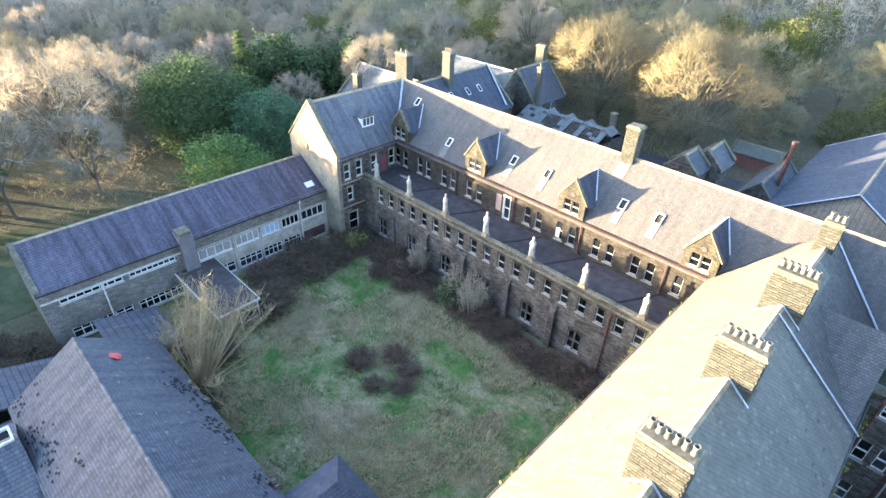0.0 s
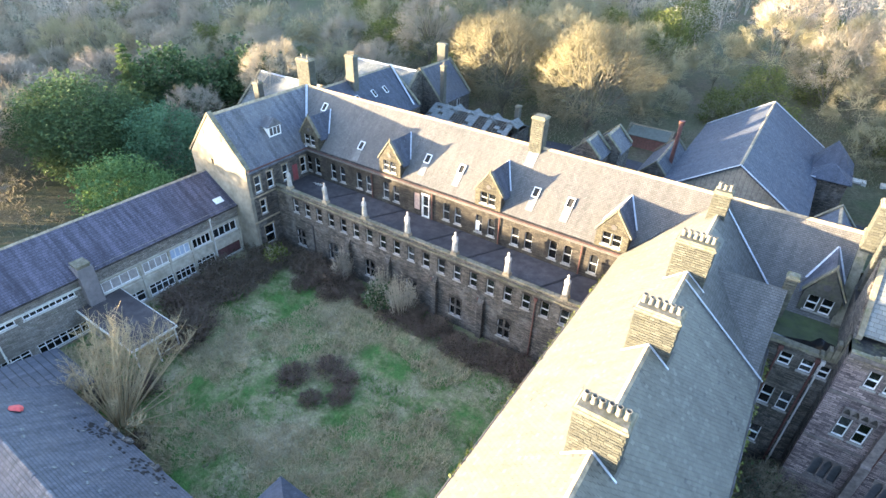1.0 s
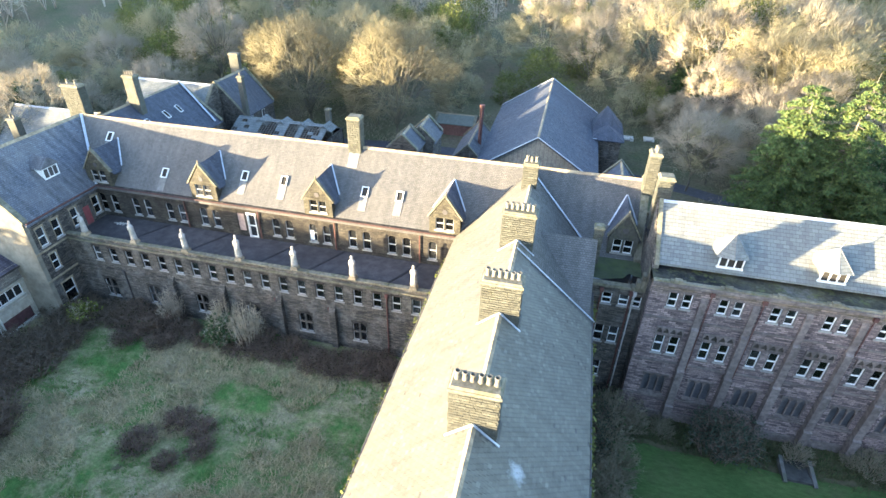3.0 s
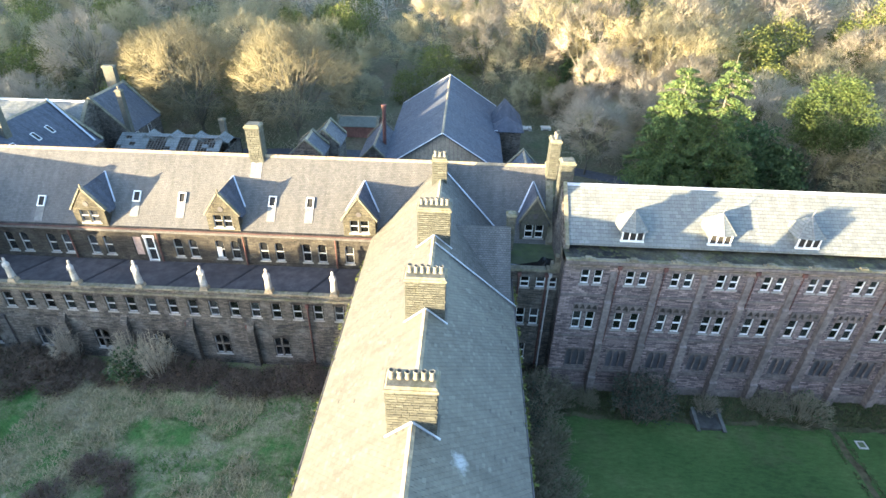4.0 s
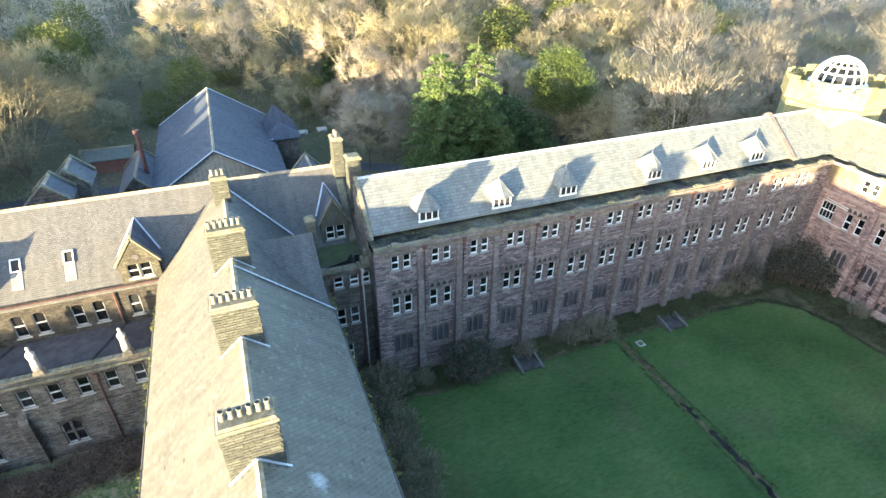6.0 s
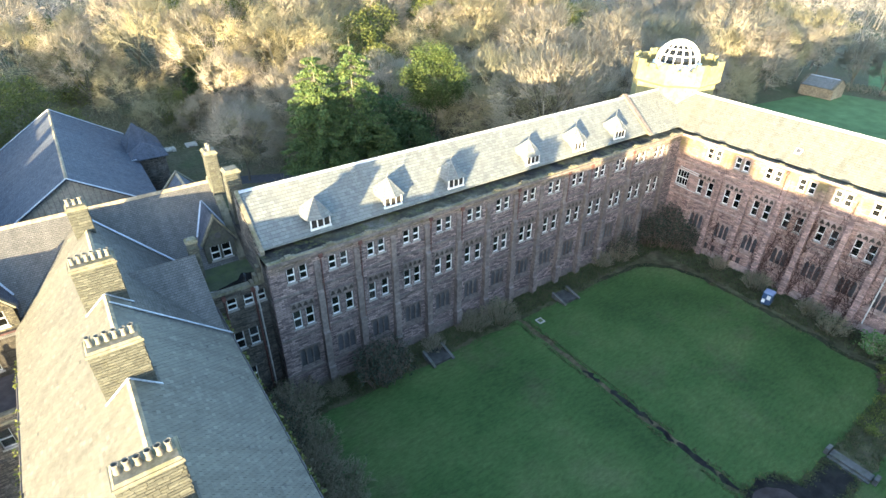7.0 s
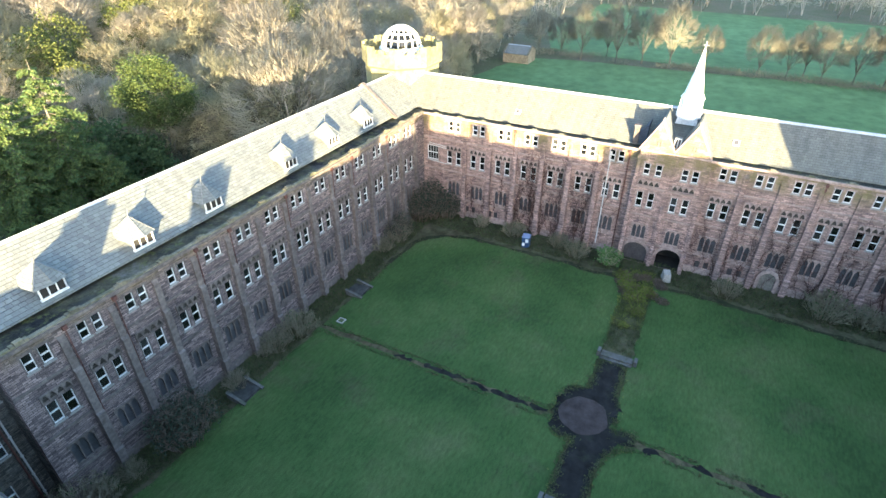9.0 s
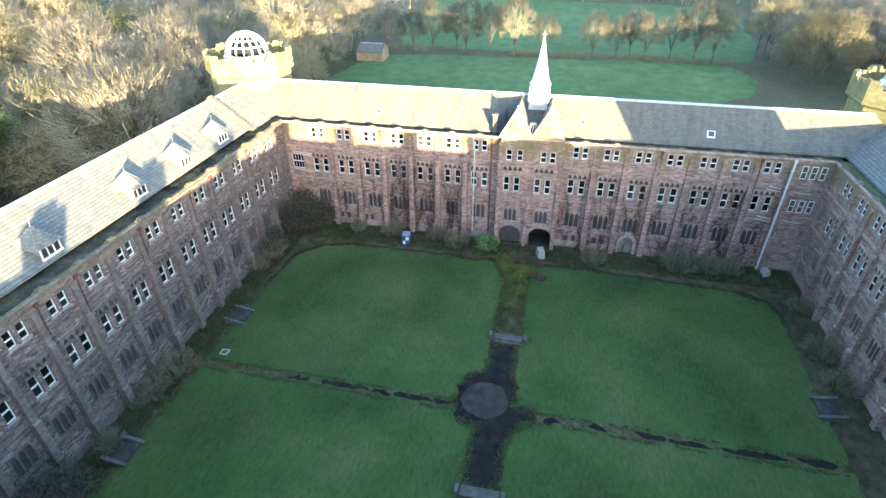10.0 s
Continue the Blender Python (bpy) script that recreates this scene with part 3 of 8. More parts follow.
def ragged(outline, amp, seed, gap=0.45):
    """The outline with uneven, broken edges."""
    out = []
    for i, p in enumerate(outline):
        e = outline[(i + 1) % len(outline)]
        n = max(1, int(math.hypot(e[0] - p[0], e[1] - p[1]) / gap))
        for k in range(n):
            x, y = p[0] + (e[0] - p[0]) * k / n, p[1] + (e[1] - p[1]) * k / n
            out.append((x + amp * noise.noise(Vector((x * 1.3, y * 1.3, seed))) * 1.6, y + amp * noise.noise(Vector((x * 1.3, y * 1.3, seed + 9))) * 1.6))
    return out


def puddle(x, y, a, b):
    return [(x + a * math.cos(i * math.tau / 24), y + b * math.sin(i * math.tau / 24)) for i in range(24)]


for q_x in ((10.5, 38.55), (39.2, 66)):
    for q_y in ((-25, 5.5), (8.7, 40)):
        cut_lawn(*q_x, *q_y)
sheet("lawn_strip", rect(50.2, 64.3, 5.3, 8.9), 0.06, BED, "overgrown grassy strip on the garden axis", "ground", 0.15, 0.8)
sheet("path", ragged([(48.4, 8.4), (43.8, 8.5), (43.2, 10.0), (41.6, 10.9), (39.5, 11.0), (37.4, 10.6), (36.6, 9.6), (37.0, 8.2), (34.5, 8.6), (30.3, 8.4), (30.4, 5.7), (34.4, 5.7), (36.9, 4.8), (38.1, 4.5), (38.3, 3.2), (39.8, 3.1), (39.9, 4.4), (39.5, 5.2), (42.2, 5.0), (43.8, 5.8), (48.4, 5.9)], 0.33, 3), 0.165, MUD, "black waterlogged garden path with broken edges", "path")
LITTER = plain_material("leaf_litter", (0.075, 0.062, 0.035), 0.95, 0.5, 1.6, 0.1, bump=0.6, dirt=(0.05, 0.07, 0.025))
for y0, y1 in ((10.0, 38.6), (-24.4, 4.4)):
    sheet("trench_floor", ragged(rect(38.3, 39.45, y0, y1), 0.15, y0, 0.5), 0.075, LITTER, "leaf-littered floor of the sunken cross path", "path")
for i, (y, b, a) in enumerate(((27.5, 1.2, 0.35), (22.6, 2.6, 0.42), (18.6, 1.0, 0.35), (15.4, 2.2, 0.45), (12.2, 1.0, 0.45), (1.2, 0.8, 0.35), (-2.6, 0.9, 0.4), (-7.6, 1.5, 0.45), (-11.2, 2.2, 0.5), (-16.8, 2.6, 0.5), (-22.0, 1.7, 0.5))):
    sheet("trench_pool", ragged(puddle(38.85 + 0.2 * math.sin(i * 2.1), y, a, b), 0.32, 20 + i, 0.3), 0.09, MUD, "black standing water in the sunken cross path", "puddle")
ring = bmesh.new()
pairs = []
for i in range(2, len(LAWN_OUT) - 1):
    p, e = LAWN_OUT[i - 1], LAWN_OUT[i]
    n = max(1, int(math.hypot(e[0] - p[0], e[1] - p[1]) / 0.6))
    for k in range(n):
        x, y = p[0] + (e[0] - p[0]) * k / n, p[1] + (e[1] - p[1]) * k / n
        d = Vector((x - 38, (y - 7) * 1.15, 0)).normalized()
        w = 0.85 + 0.7 * noise.noise(Vector((x * 0.5, y * 0.5, 4)))
        pairs.append((ring.verts.new((x - d.x * 0.3, y - d.y * 0.3, 0.045)), ring.verts.new((x + d.x * w, y + d.y * w, 0.045))))
for p, e in zip(pairs, pairs[1:]):
    ring.faces.new((p[0], p[1], e[1], e[0]))
bmesh.ops.recalc_face_normals(ring, faces=ring.faces[:])
for f in ring.faces:
    if f.normal.z < 0:
        f.normal_flip()
tagged(place("path", mesh_of("path", ring, TROD)), "dark trodden perimeter path between lawn and border", "path", kind="structure")
bm = bmesh.new()
lathe(bm, [(2.4, 0.10), (2.30, 0.20), (1.2, 0.28), (0.2, 0.31)], 28, (40.0, 8.1, 0))
for v in bm.verts:
    v.co.x += 0.3 * noise.noise(v.co * 0.9)
    v.co.y += 0.3 * noise.noise(v.co * 0.9 + Vector((5, 5, 0)))
tagged(place("garden_mound", mesh_of("garden_mound", bm, EARTH)), "round bare earth bed at the crossing of the paths", "flower bed")
sheet("field", ragged([(136, 76), (151, 69.4), (165, 67.5), (178, 64.5), (182, 48), (183.5, 20), (186, -3), (187.5, -35), (185, -45), (169, -49), (154, -44), (142, -30), (134, 20)], 0.6, 41, 2.5), 0.05, FIELD, "smooth green pasture beyond the wing", "field")
sheet("far_field", [(190, -52), (215, -60), (300, -70), (310, 70), (225, 72), (192, 60)], 0.06, FIELD, "distant green meadow behind the hedge trees", "field")
sheet("road", [(-60, 97), (-28, 101), (8, 100), (24, 96), (60, 80), (60, 83), (25, 99.5), (8, 104), (-28, 105), (-60, 101)], 0.03, TARMAC, "dark service road behind the buildings", "road")
sheet("garden_lawn", [(-84, -40), (-64, -40), (-64, 12), (-67, 26), (-78, 28), (-86, 16)], 0.03, plain_material("dull_shaded_grass", (0.070, 0.082, 0.040), 0.95, 0.4, 0.5, 0.1, bump=0.6, dirt=(0.085, 0.07, 0.045)), "grass clearing beside the low wing", "grass")


def dormer(parent, x, y, z0, w=3.3, z_eave=14.9, z_top=17.3, k=0.985, z_main=13.08, y_main=50.3, win=(0.88, 1.5), win_z=14.25, wall_mat=STONE_D):
    """A stone gabled dormer: front wall with two sashes, cheeks, slate roof and lead valleys."""
    h = w / 2
    d = parent
    holes = [(x + s * 0.52 - win[0] / 2, x + s * 0.52 + win[0] / 2, win_z - win[1] / 2, win_z + win[1] / 2) for s in (-1, 1)]
    front = wall("dormer", d, wall_mat, "x", y, -1, x - h, x + h, z0, z_eave, holes, 0.35, "stone gabled dormer")
    bm = bmesh.new()
    prism(bm, [(x - h, z_eave), (x + h, z_eave), (x, z_top)], y, y + 0.35, "y")
    part("gable", bm, wall_mat, front)
    bm = bmesh.new()
    lathe(bm, [(0.28, 0), (0.28, 0.05)], 14)
    part("roundel", bm, IRON, front, "small round vent", pose(x, y + 0.0, z_eave + 0.75, 90, 0, 0))
    back = y_main + (z_top - z_main) / k
    side = y_main + (z_eave - z_main) / k
    for s in (-1, 1):
        bm = bmesh.new()
        prism(bm, [(y + 0.35, z_main), (y + 0.35, z_eave), (side, z_eave)], x + s * h - (0.25 if s > 0 else 0), x + s * h + (0.25 if s < 0 else 0), "x")
        part("cheek", bm, wall_mat, front)
    bm = bmesh.new()
    for s in (-1, 1):
        e = x + s * (h + 0.28)
        ze = z_eave - 0.28 * (z_top - z_eave) / h
        p = [Vector(v) for v in ((x, y + 0.30, z_top + 0.05), (x, back + 0.1, z_top + 0.05), (e, y_main + (ze - z_main) / k, ze + 0.05), (e, y + 0.30, ze + 0.05))]
        top = [bm.verts.new(v) for v in p]
        low = [bm.verts.new(v - Vector((0, 0, 0.14))) for v in p]
        bm.faces.new(top)
        bm.faces.new(low[::-1])
        for i in range(4):
            bm.faces.new((top[i], low[i], low[(i + 1) % 4], top[(i + 1) % 4]))
    bmesh.ops.recalc_face_normals(bm, faces=bm.faces[:])
    part("dormer_roof", bm, SLATE_B, front, "dark blue slate dormer roof")
    bm = bmesh.new()
    for s in (-1, 1):
        beam(bm, (x, back, z_top + 0.03), (x + s * (h + 0.1), side, z_eave + 0.06), 0.15, 0.06)
    part("valley", bm, LEAD, front, "pale lead valley flashing")
    bm = bmesh.new()
    for s in (-1, 1):
        beam(bm, (x + s * (h + 0.15), y + 0.12, z_eave - 0.02), (x, y + 0.12, z_top + 0.10), 0.42, 0.14)
    box(bm, x - 0.10, x + 0.10, y + 0.02, y + 0.22, z_top + 0.1, z_top + 0.55, 0.05)
    part("coping", bm, COPING, front, "stone gable coping with finial")
    for s in (-1, 1):
        sash(front, facing("x", y, -1, x + s * 0.52, win_z), *win, sill=wall_mat)
    return front


def skylight(parent, x, y, y_main=50.3, z_main=13.08, k=0.985, w=0.62, h=1.0):
    """A small rooflight lying on a south slope."""
    ang = math.degrees(math.atan(k))
    m = pose(x, y, z_main + (y - y_main) * k + 0.02, ang, 0, 0)
    bm = bmesh.new()
    for x0, x1, y0, y1 in ((-w / 2 - 0.09, -w / 2, -h / 2, h / 2), (w / 2, w / 2 + 0.09, -h / 2, h / 2), (-w / 2 - 0.09, w / 2 + 0.09, h / 2, h / 2 + 0.1), (-w / 2 - 0.09, w / 2 + 0.09, -h / 2 - 0.1, -h / 2)):
        box(bm, x0, x1, y0, y1, 0, 0.16)
    ob = part("skylight", bm, WHITE, parent, "white framed rooflight", m)
    bm = bmesh.new()
    box(bm, -w / 2, w / 2, -h / 2, h / 2, 0.02, 0.05)
    part("pane", bm, DARK, ob)
    bm = bmesh.new()
    box(bm, -w / 2 - 0.12, w / 2 + 0.12, -h / 2 - 1.7, -h / 2 - 0.1, 0.01, 0.03)
    part("apron", bm, STAIN, ob, "slates below streaked pale by runoff")
    return ob


def corbels(parent, x0, x1, y, z, n, material=STONE_B):
    bm = bmesh.new()
    for i in range(n):
        u = x0 + (x1 - x0) * (i + 0.5) / n
        box(bm, u - 0.1, u + 0.1, y - 0.22, y, z - 0.3, z)
    part("corbel_table", bm, material, parent, "row of small stone corbels")


def gutter(parent, axis, c, a0, a1, z, material=RUST):
    bm = bmesh.new()
    if axis == "x":
        bar(bm, (a0, c, z), (a1, c, z), 0.085, 6)
    else:
        bar(bm, (c, a0, z), (c, a1, z), 0.085, 6)
    part("gutter", bm, material, parent, "rusty iron gutter" if material is RUST else "")


def downpipe(parent, x, y, z0, z1, material=RUST, r=0.075, label="rusty downpipe"):
    bm = bmesh.new()
    bar(bm, (x, y, z0), (x, y, z1), r, 8)
    for z in np.arange(z0 + 1.2, z1, 2.2):
        bar(bm, (x, y, z - 0.07), (x, y, z + 0.07), r * 1.5, 8)
    box(bm, x - 0.17, x + 0.17, y - 0.14, y + 0.14, z1 - 0.12, z1 + 0.25)
    part("downpipe", bm, material, parent, label)


def band(parent, axis, face, out, a0, a1, z, h=0.22, d=0.10, material=STONE_B, name="string_course"):
    bm = bmesh.new()
    lo, hi = sorted((face, face + out * d))
    if axis == "x":
        box(bm, a0, a1, lo, hi, z - h / 2, z + h / 2)
    else:
        box(bm, lo, hi, a0, a1, z - h / 2, z + h / 2)
    return part(name, bm, material, parent)


_blocks = {}


def block_mesh(l, h, d):
    key = (round(l, 2), h, d)
    if key not in _blocks:
        bm = bmesh.new()
        v = box(bm, -l / 2 + 0.006, l / 2 - 0.006, -0.028, d, 0.006, h - 0.006)
        for i in (0, 1, 4, 5):
            v[i].co.x *= 0.965
            v[i].co.z += 0.010 if i < 2 else -0.010
        _blocks[key] = mesh_of("stone", bm, BLOCKS)
    return _blocks[key]


def block_material():
    q = Mat("lichened_chimney_blocks", 0.92, spec=0.2)
    rnd = q.node("ShaderNodeObjectInfo").outputs["Random"]
    c = q.ramp(rnd, (0.0, (0.054, 0.054, 0.044)), (0.3, (0.062, 0.062, 0.050)), (0.7, (0.070, 0.070, 0.056)), (1.0, (0.092, 0.092, 0.074)))
    c = q.mix(0.8, c, q.ramp(q.noise(6, 5, 0.7), (0.3, 0.6), (0.7, 1.25)), "MULTIPLY")
    c = q.mix(q.ramp(q.noise(2.4, 5, 0.7), (0.55, 0.0), (0.7, 0.55)), c, (0.072, 0.068, 0.042))
    q.bump(q.noise(16, 4), 0.6, 0.03)
    return q.color(c)


BLOCKS = block_material()


def chimney(parent, cx, cy, w, d, z0, z1, pots=6, seed=1, course=0.25, stones=True, row="x", label="broad stone chimney stack with a row of clay pots"):
    rnd = random.Random(seed)
    h = z1 - z0
    bm = bmesh.new()
    box(bm, -w / 2 + 0.03, w / 2 - 0.03, -d / 2 + 0.03, d / 2 - 0.03, 0, h)
    stack = part("chimney", bm, STONE_C, parent, label, pose(cx, cy, z0))
    if stones:
        n = int(round(h / course))
        for j in range(n):
            z = h * j / n
            for turn, length, depth in ((0, w, d), (90, d, w), (180, w, d), (270, d, w)):
                u = -length / 2
                first = True
                while u < length / 2 - 0.05:
                    l = rnd.choice((0.32, 0.42, 0.52, 0.62))
                    if first and j % 2:
                        l = 0.22
                    first = False
                    l = min(l, length / 2 - u)
                    if l < 0.12:
                        break
                    place("stone", block_mesh(l, h / n, 0.06), stack, pose(0, 0, z, 0, 0, turn) @ pose(u + l / 2, -depth / 2 + rnd.uniform(-0.012, 0.018), 0))
                    u += l
    bm = bmesh.new()
    box(bm, -w / 2 - 0.10, w / 2 + 0.10, -d / 2 - 0.10, d / 2 + 0.10, h, h + 0.16, 0.02)
    box(bm, -w / 2 - 0.03, w / 2 + 0.03, -d / 2 - 0.03, d / 2 + 0.03, h + 0.16, h + 0.30, 0.10)
    part("cap", bm, COPING, stack, "weathered stone cap")
    if pots:
        bm = bmesh.new()
        lathe_open(bm, [(0.165, 0), (0.175, 0.05), (0.14, 0.10), (0.135, 0.44), (0.165, 0.47), (0.165, 0.56), (0.125, 0.56), (0.12, 0.12)], 10)
        me = mesh_of("pot", bm, POT, True)
        length = w if row == "x" else d
        for i in range(pots):
            u = (i - (pots - 1) / 2) * length * 0.94 / pots
            hgt = 1 + rnd.uniform(-0.12, 0.12)
            place("pot", me, stack, pose(u if row == "x" else 0.0, 0.0 if row == "x" else u, h + 0.28, rnd.uniform(-2, 2), rnd.uniform(-2, 2), rnd.uniform(0, 90)) @ Matrix.Diagonal((1, 1, hgt, 1)))
    return stack


def lathe_open(bm, profile, sides):
    rings = [[bm.verts.new((r * math.cos(i * math.tau / sides), r * math.sin(i * math.tau / sides), z)) for i in range(sides)] for r, z in profile]
    for p, q in zip(rings, rings[1:]):
        for i in range(sides):
            j = (i + 1) % sides
            bm.faces.new((p[i], p[j], q[j], q[i]))
    bm.faces.new(rings[-1][::-1])


# ---- terrace wing, across the head of both courts ----
YB, YF, ZE, ZR, YR = 50.3, 44.3, 13.08, 19.10, 56.4
tw = thing("terrace_wing", "long brown sandstone college wing with slate roof, dormers and a terrace", "building", (0, 0, 0))
pairs = [-50.3, -45.65, -41.0, -36.45, -27.15, -22.6, -17.85, -13.25]
up_win = [c + s * 0.83 for c in pairs for s in (-1, 1)] + [-32.4, -9.5]
holes = [(u - 0.46, u + 0.46, 9.5, 11.8) for u in up_win] + [(-31.5, -30.6, 8.85, 11.8)]
# the upper wall's dark stone also takes in shade at its west end
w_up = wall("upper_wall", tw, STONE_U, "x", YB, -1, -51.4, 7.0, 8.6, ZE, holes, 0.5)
for u in up_win:
    if u != -32.4:
        sash(w_up, facing("x", YB, -1, u, 10.65), 0.92, 2.3, sill=STONE_U, arch=True)
bm = bmesh.new()
box(bm, -32.86, -31.94, YB + 0.1, YB + 0.2, 9.5, 11.8)
part("blocked_window", bm, STONE_P, w_up, "window closed with a pale grey board")
ob = sash(w_up, facing("x", YB, -1, -31.05, 10.33), 0.9, 2.95, sill=WHITE, label="white painted glazed terrace door", meet=True)
bm = bmesh.new()
box(bm, -22.6 - 1.25, -22.6 - 0.75, YB + 0.05, YB + 0.09, 9.7, 10.9)
part("board", bm, WHITE, w_up, "loose white board over the sash")
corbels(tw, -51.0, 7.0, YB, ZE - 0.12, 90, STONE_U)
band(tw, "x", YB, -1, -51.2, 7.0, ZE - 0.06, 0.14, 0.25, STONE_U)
gutter(tw, "x", YB - 0.36, -51.0, -6.5, ZE - 0.10, plain_material("dark_red_gutter", (0.06, 0.03, 0.026), 0.75, 0.3, 4.0, 0.3))
gable_roof(tw, SLATE_X, "x", -57.0, 11.2, YR, 6.1, ZE, ZR, label="brown-grey slate main roof")
wall("back_wall", tw, STONE_W, "x", 62.5, 1, -62.0, 11.2, 0, ZE, (), 0.5)
for i, u in enumerate((-50.4, -36.45, -22.4, -8.2)):
    dormer(tw, u, YB - 0.12, ZE - 0.05)
for u, y in ((-42.6, 52.0), (-32.4, 52.67), (-27.5, 52.67), (-17.8, 52.65), (-13.8, 52.65), (-51.5, 54.6)):
    skylight(tw, u, y)
for u in (-10.9, -20.7, -30.0, -39.5):
    bm = bmesh.new()
    bar(bm, (u, YB - 0.16, 8.9), (u, YB - 0.16, ZE - 0.2), 0.08, 8)
    part("downpipe", bm, RUST, tw, "rusty downpipe")
# terrace storey below
t_win = [-9.6 - 2.125 * i for i in range(19)]
holes = [(u - 0.45, u + 0.45, 6.55, 8.4) for u in t_win]
g_win = [-16.04, -22.4, -28.75, -35.3, -41.6, -47.6]
holes += [(u - 0.78, u + 0.78, 1.4, 3.95) for u in g_win]
w_t = wall("terrace_wall", tw, STONE_W, "x", YF, -1, -51.4, -6.6, 0, 9.0, holes, 0.5)
for u in t_win:
    sash(w_t, facing("x", YF, -1, u, 7.475), 0.9, 1.85, sill=STONE_U)
for u in g_win:
    m = facing("x", YF, -1, u, 2.675)
    ob = sash(w_t, m, 1.56, 2.55, sill=STONE_U, bars=1, arch=True, label="stone-mullioned cross window with broken panes")
    bm = bmesh.new()
    box(bm, -0.09, 0.09, -0.02, 0.22, -1.27, 1.27)
    box(bm, -0.78, 0.78, -0.021, 0.22, -0.02, 0.14)
    part("mullion", bm, STONE_W, ob, "stone mullion and transom")
band(tw, "x", YF, -1, -51.4, -7.0, 5.45, 0.25, 0.12, STONE_W)
band(tw, "x", YF, -1, -51.6, -6.9, 9.05, 0.22, 0.20, COPING)
bm = bmesh.new()
box(bm, -51.4, -6.6, YF, YF + 0.35, 9.0, 9.55)
part("parapet", bm, STONE_W, tw)
bm = bmesh.new()
box(bm, -0.735, 0.735, -0.285, 0.285, 0, 0.14, 0.015)
cop_me = mesh_of("coping_stone", bm, COPING)
for i in range(30):
    place("coping_stone", cop_me, tw, pose(-51.4 + 44.8 * (i + 0.5) / 30, YF + 0.165 + 0.01 * math.sin(i * 7), 9.55, 0, 0, 0.5 * math.sin(i * 3)))
bm = bmesh.new()
box(bm, -51.4, -6.6, YF + 0.35, YB, 8.5, 8.8)
part("terrace_floor", bm, FELT, tw, "dark asphalt terrace floor, stained by damp")
for u in (-12.5, -21.5, -27.3, -36.0, -44.0):
    bm = bmesh.new()
    beam(bm, (u + 1.8, YB, 8.80), (u - 1.2, YF + 0.4, 8.80), 0.26, 0.04)
    part("roll_joint", bm, DAMP, tw, "black tarred joint across the terrace")
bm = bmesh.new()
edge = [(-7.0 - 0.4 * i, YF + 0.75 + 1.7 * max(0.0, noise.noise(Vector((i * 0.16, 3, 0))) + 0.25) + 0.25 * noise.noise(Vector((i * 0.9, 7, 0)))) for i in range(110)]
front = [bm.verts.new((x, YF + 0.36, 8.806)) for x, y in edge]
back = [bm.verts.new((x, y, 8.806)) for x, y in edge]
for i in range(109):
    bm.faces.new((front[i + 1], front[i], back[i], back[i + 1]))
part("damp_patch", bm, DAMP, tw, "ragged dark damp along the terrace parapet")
for u in (-12.76, -19.3, -25.6, -32.0, -39.0, -45.0):
    downpipe(tw, u, YF - 0.12, 0.3, 8.3 if u > -15 else 5.3, RUST if u > -30 else IRON)
for u in (-25.2, -18.9, -32.1, -38.6):
    bm = bmesh.new()
    box(bm, u - 0.35, u + 0.35, YF - 0.55, YF, 0, 5.2, 0.0)
    prism(bm, [(YF - 0.55, 5.2), (YF, 5.2), (YF, 6.1)], u - 0.35, u + 0.35, "x")
    part("buttress", bm, STONE_W, tw)
bm = bmesh.new()
kx = (ZR - ZE) / 6.1
prism(bm, [(YR - 1.9, ZR - kx * 1.9 + 0.02), (YR - 0.6, ZR - kx * 0.6 + 0.02), (YR - 0.6, ZR - kx * 0.6 + 0.05), (YR - 1.9, ZR - kx * 1.9 + 0.04)], -20.6, -19.4, "x")
part("apron", bm, STAIN, tw, "pale lime stain below the chimney")
chimney(tw, -20.0, YR, 1.45, 1.3, 17.8, 22.3, 0, 5, label="tall stone chimney astride the ridge, pots gone")
chimney(tw, -61.6, 61.0, 2.6, 1.3, 14.0, 20.9, 2, 6)

# return wing at the west end, running towards the viewer
rw = thing("return_wing", "brown sandstone return wing with cream limewashed gable", "building")
r_win = [(u, 10.65, 0.92, 2.2) for u in (41.6, 43.6, 46.2, 49.4)] + [(u, 7.3, 0.85, 2.0) for u in (41.9,)] + [(42.2, 3.0, 1.5, 2.7)]
holes = [(u - w / 2, u + w / 2, z - h / 2, z + h / 2) for u, z, w, h in r_win]
holes.append((47.4, 48.4, 8.85, 11.2))
w_r = wall("side_wall", rw, STONE_W, "y", -51.4, 1, 40.6, 50.3, 0, ZE, holes, 0.5)
for u, z, w, h in r_win:
    sash(w_r, facing("y", -51.4, 1, u, z), w, h)
bm = bmesh.new()
for i in range(5):
    box(bm, -51.55, -51.5, 47.4 + 0.2 * i, 47.59 + 0.2 * i, 8.85, 11.2)
part("red_door", bm, REDDOOR, w_r, "faded red boarded terrace door")
wall("gable_wall", rw, RENDER, "x", 40.1, -1, -62.4, -51.4, 0, ZE, [(-58.2, -57.8, 12.2, 13.0)], 0.5, "cream limewashed gable wall")
gable_end(rw, RENDER, "y", 40.1, 0.5, -56.9, 5.5, ZE, ZR, coping=0.22, label="cream limewashed gable")
for u, z in ((-58.6, 16.2), (-55.2, 16.0)):
    bm = bmesh.new()
    box(bm, u - 0.18, u + 0.18, 40.06, 40.3, z, z + 0.8)
    part("vent_slit", bm, IRON, rw)
wall("outer_wall", rw, STONE_W, "y", -62.4, -1, 40.6, 62.5, 0, ZE, (), 0.5)
gable_roof(rw, SLATE_H, "y", 40.25, 56.4, -56.9, 5.5, ZE, ZR, label="blue-grey slate roof")
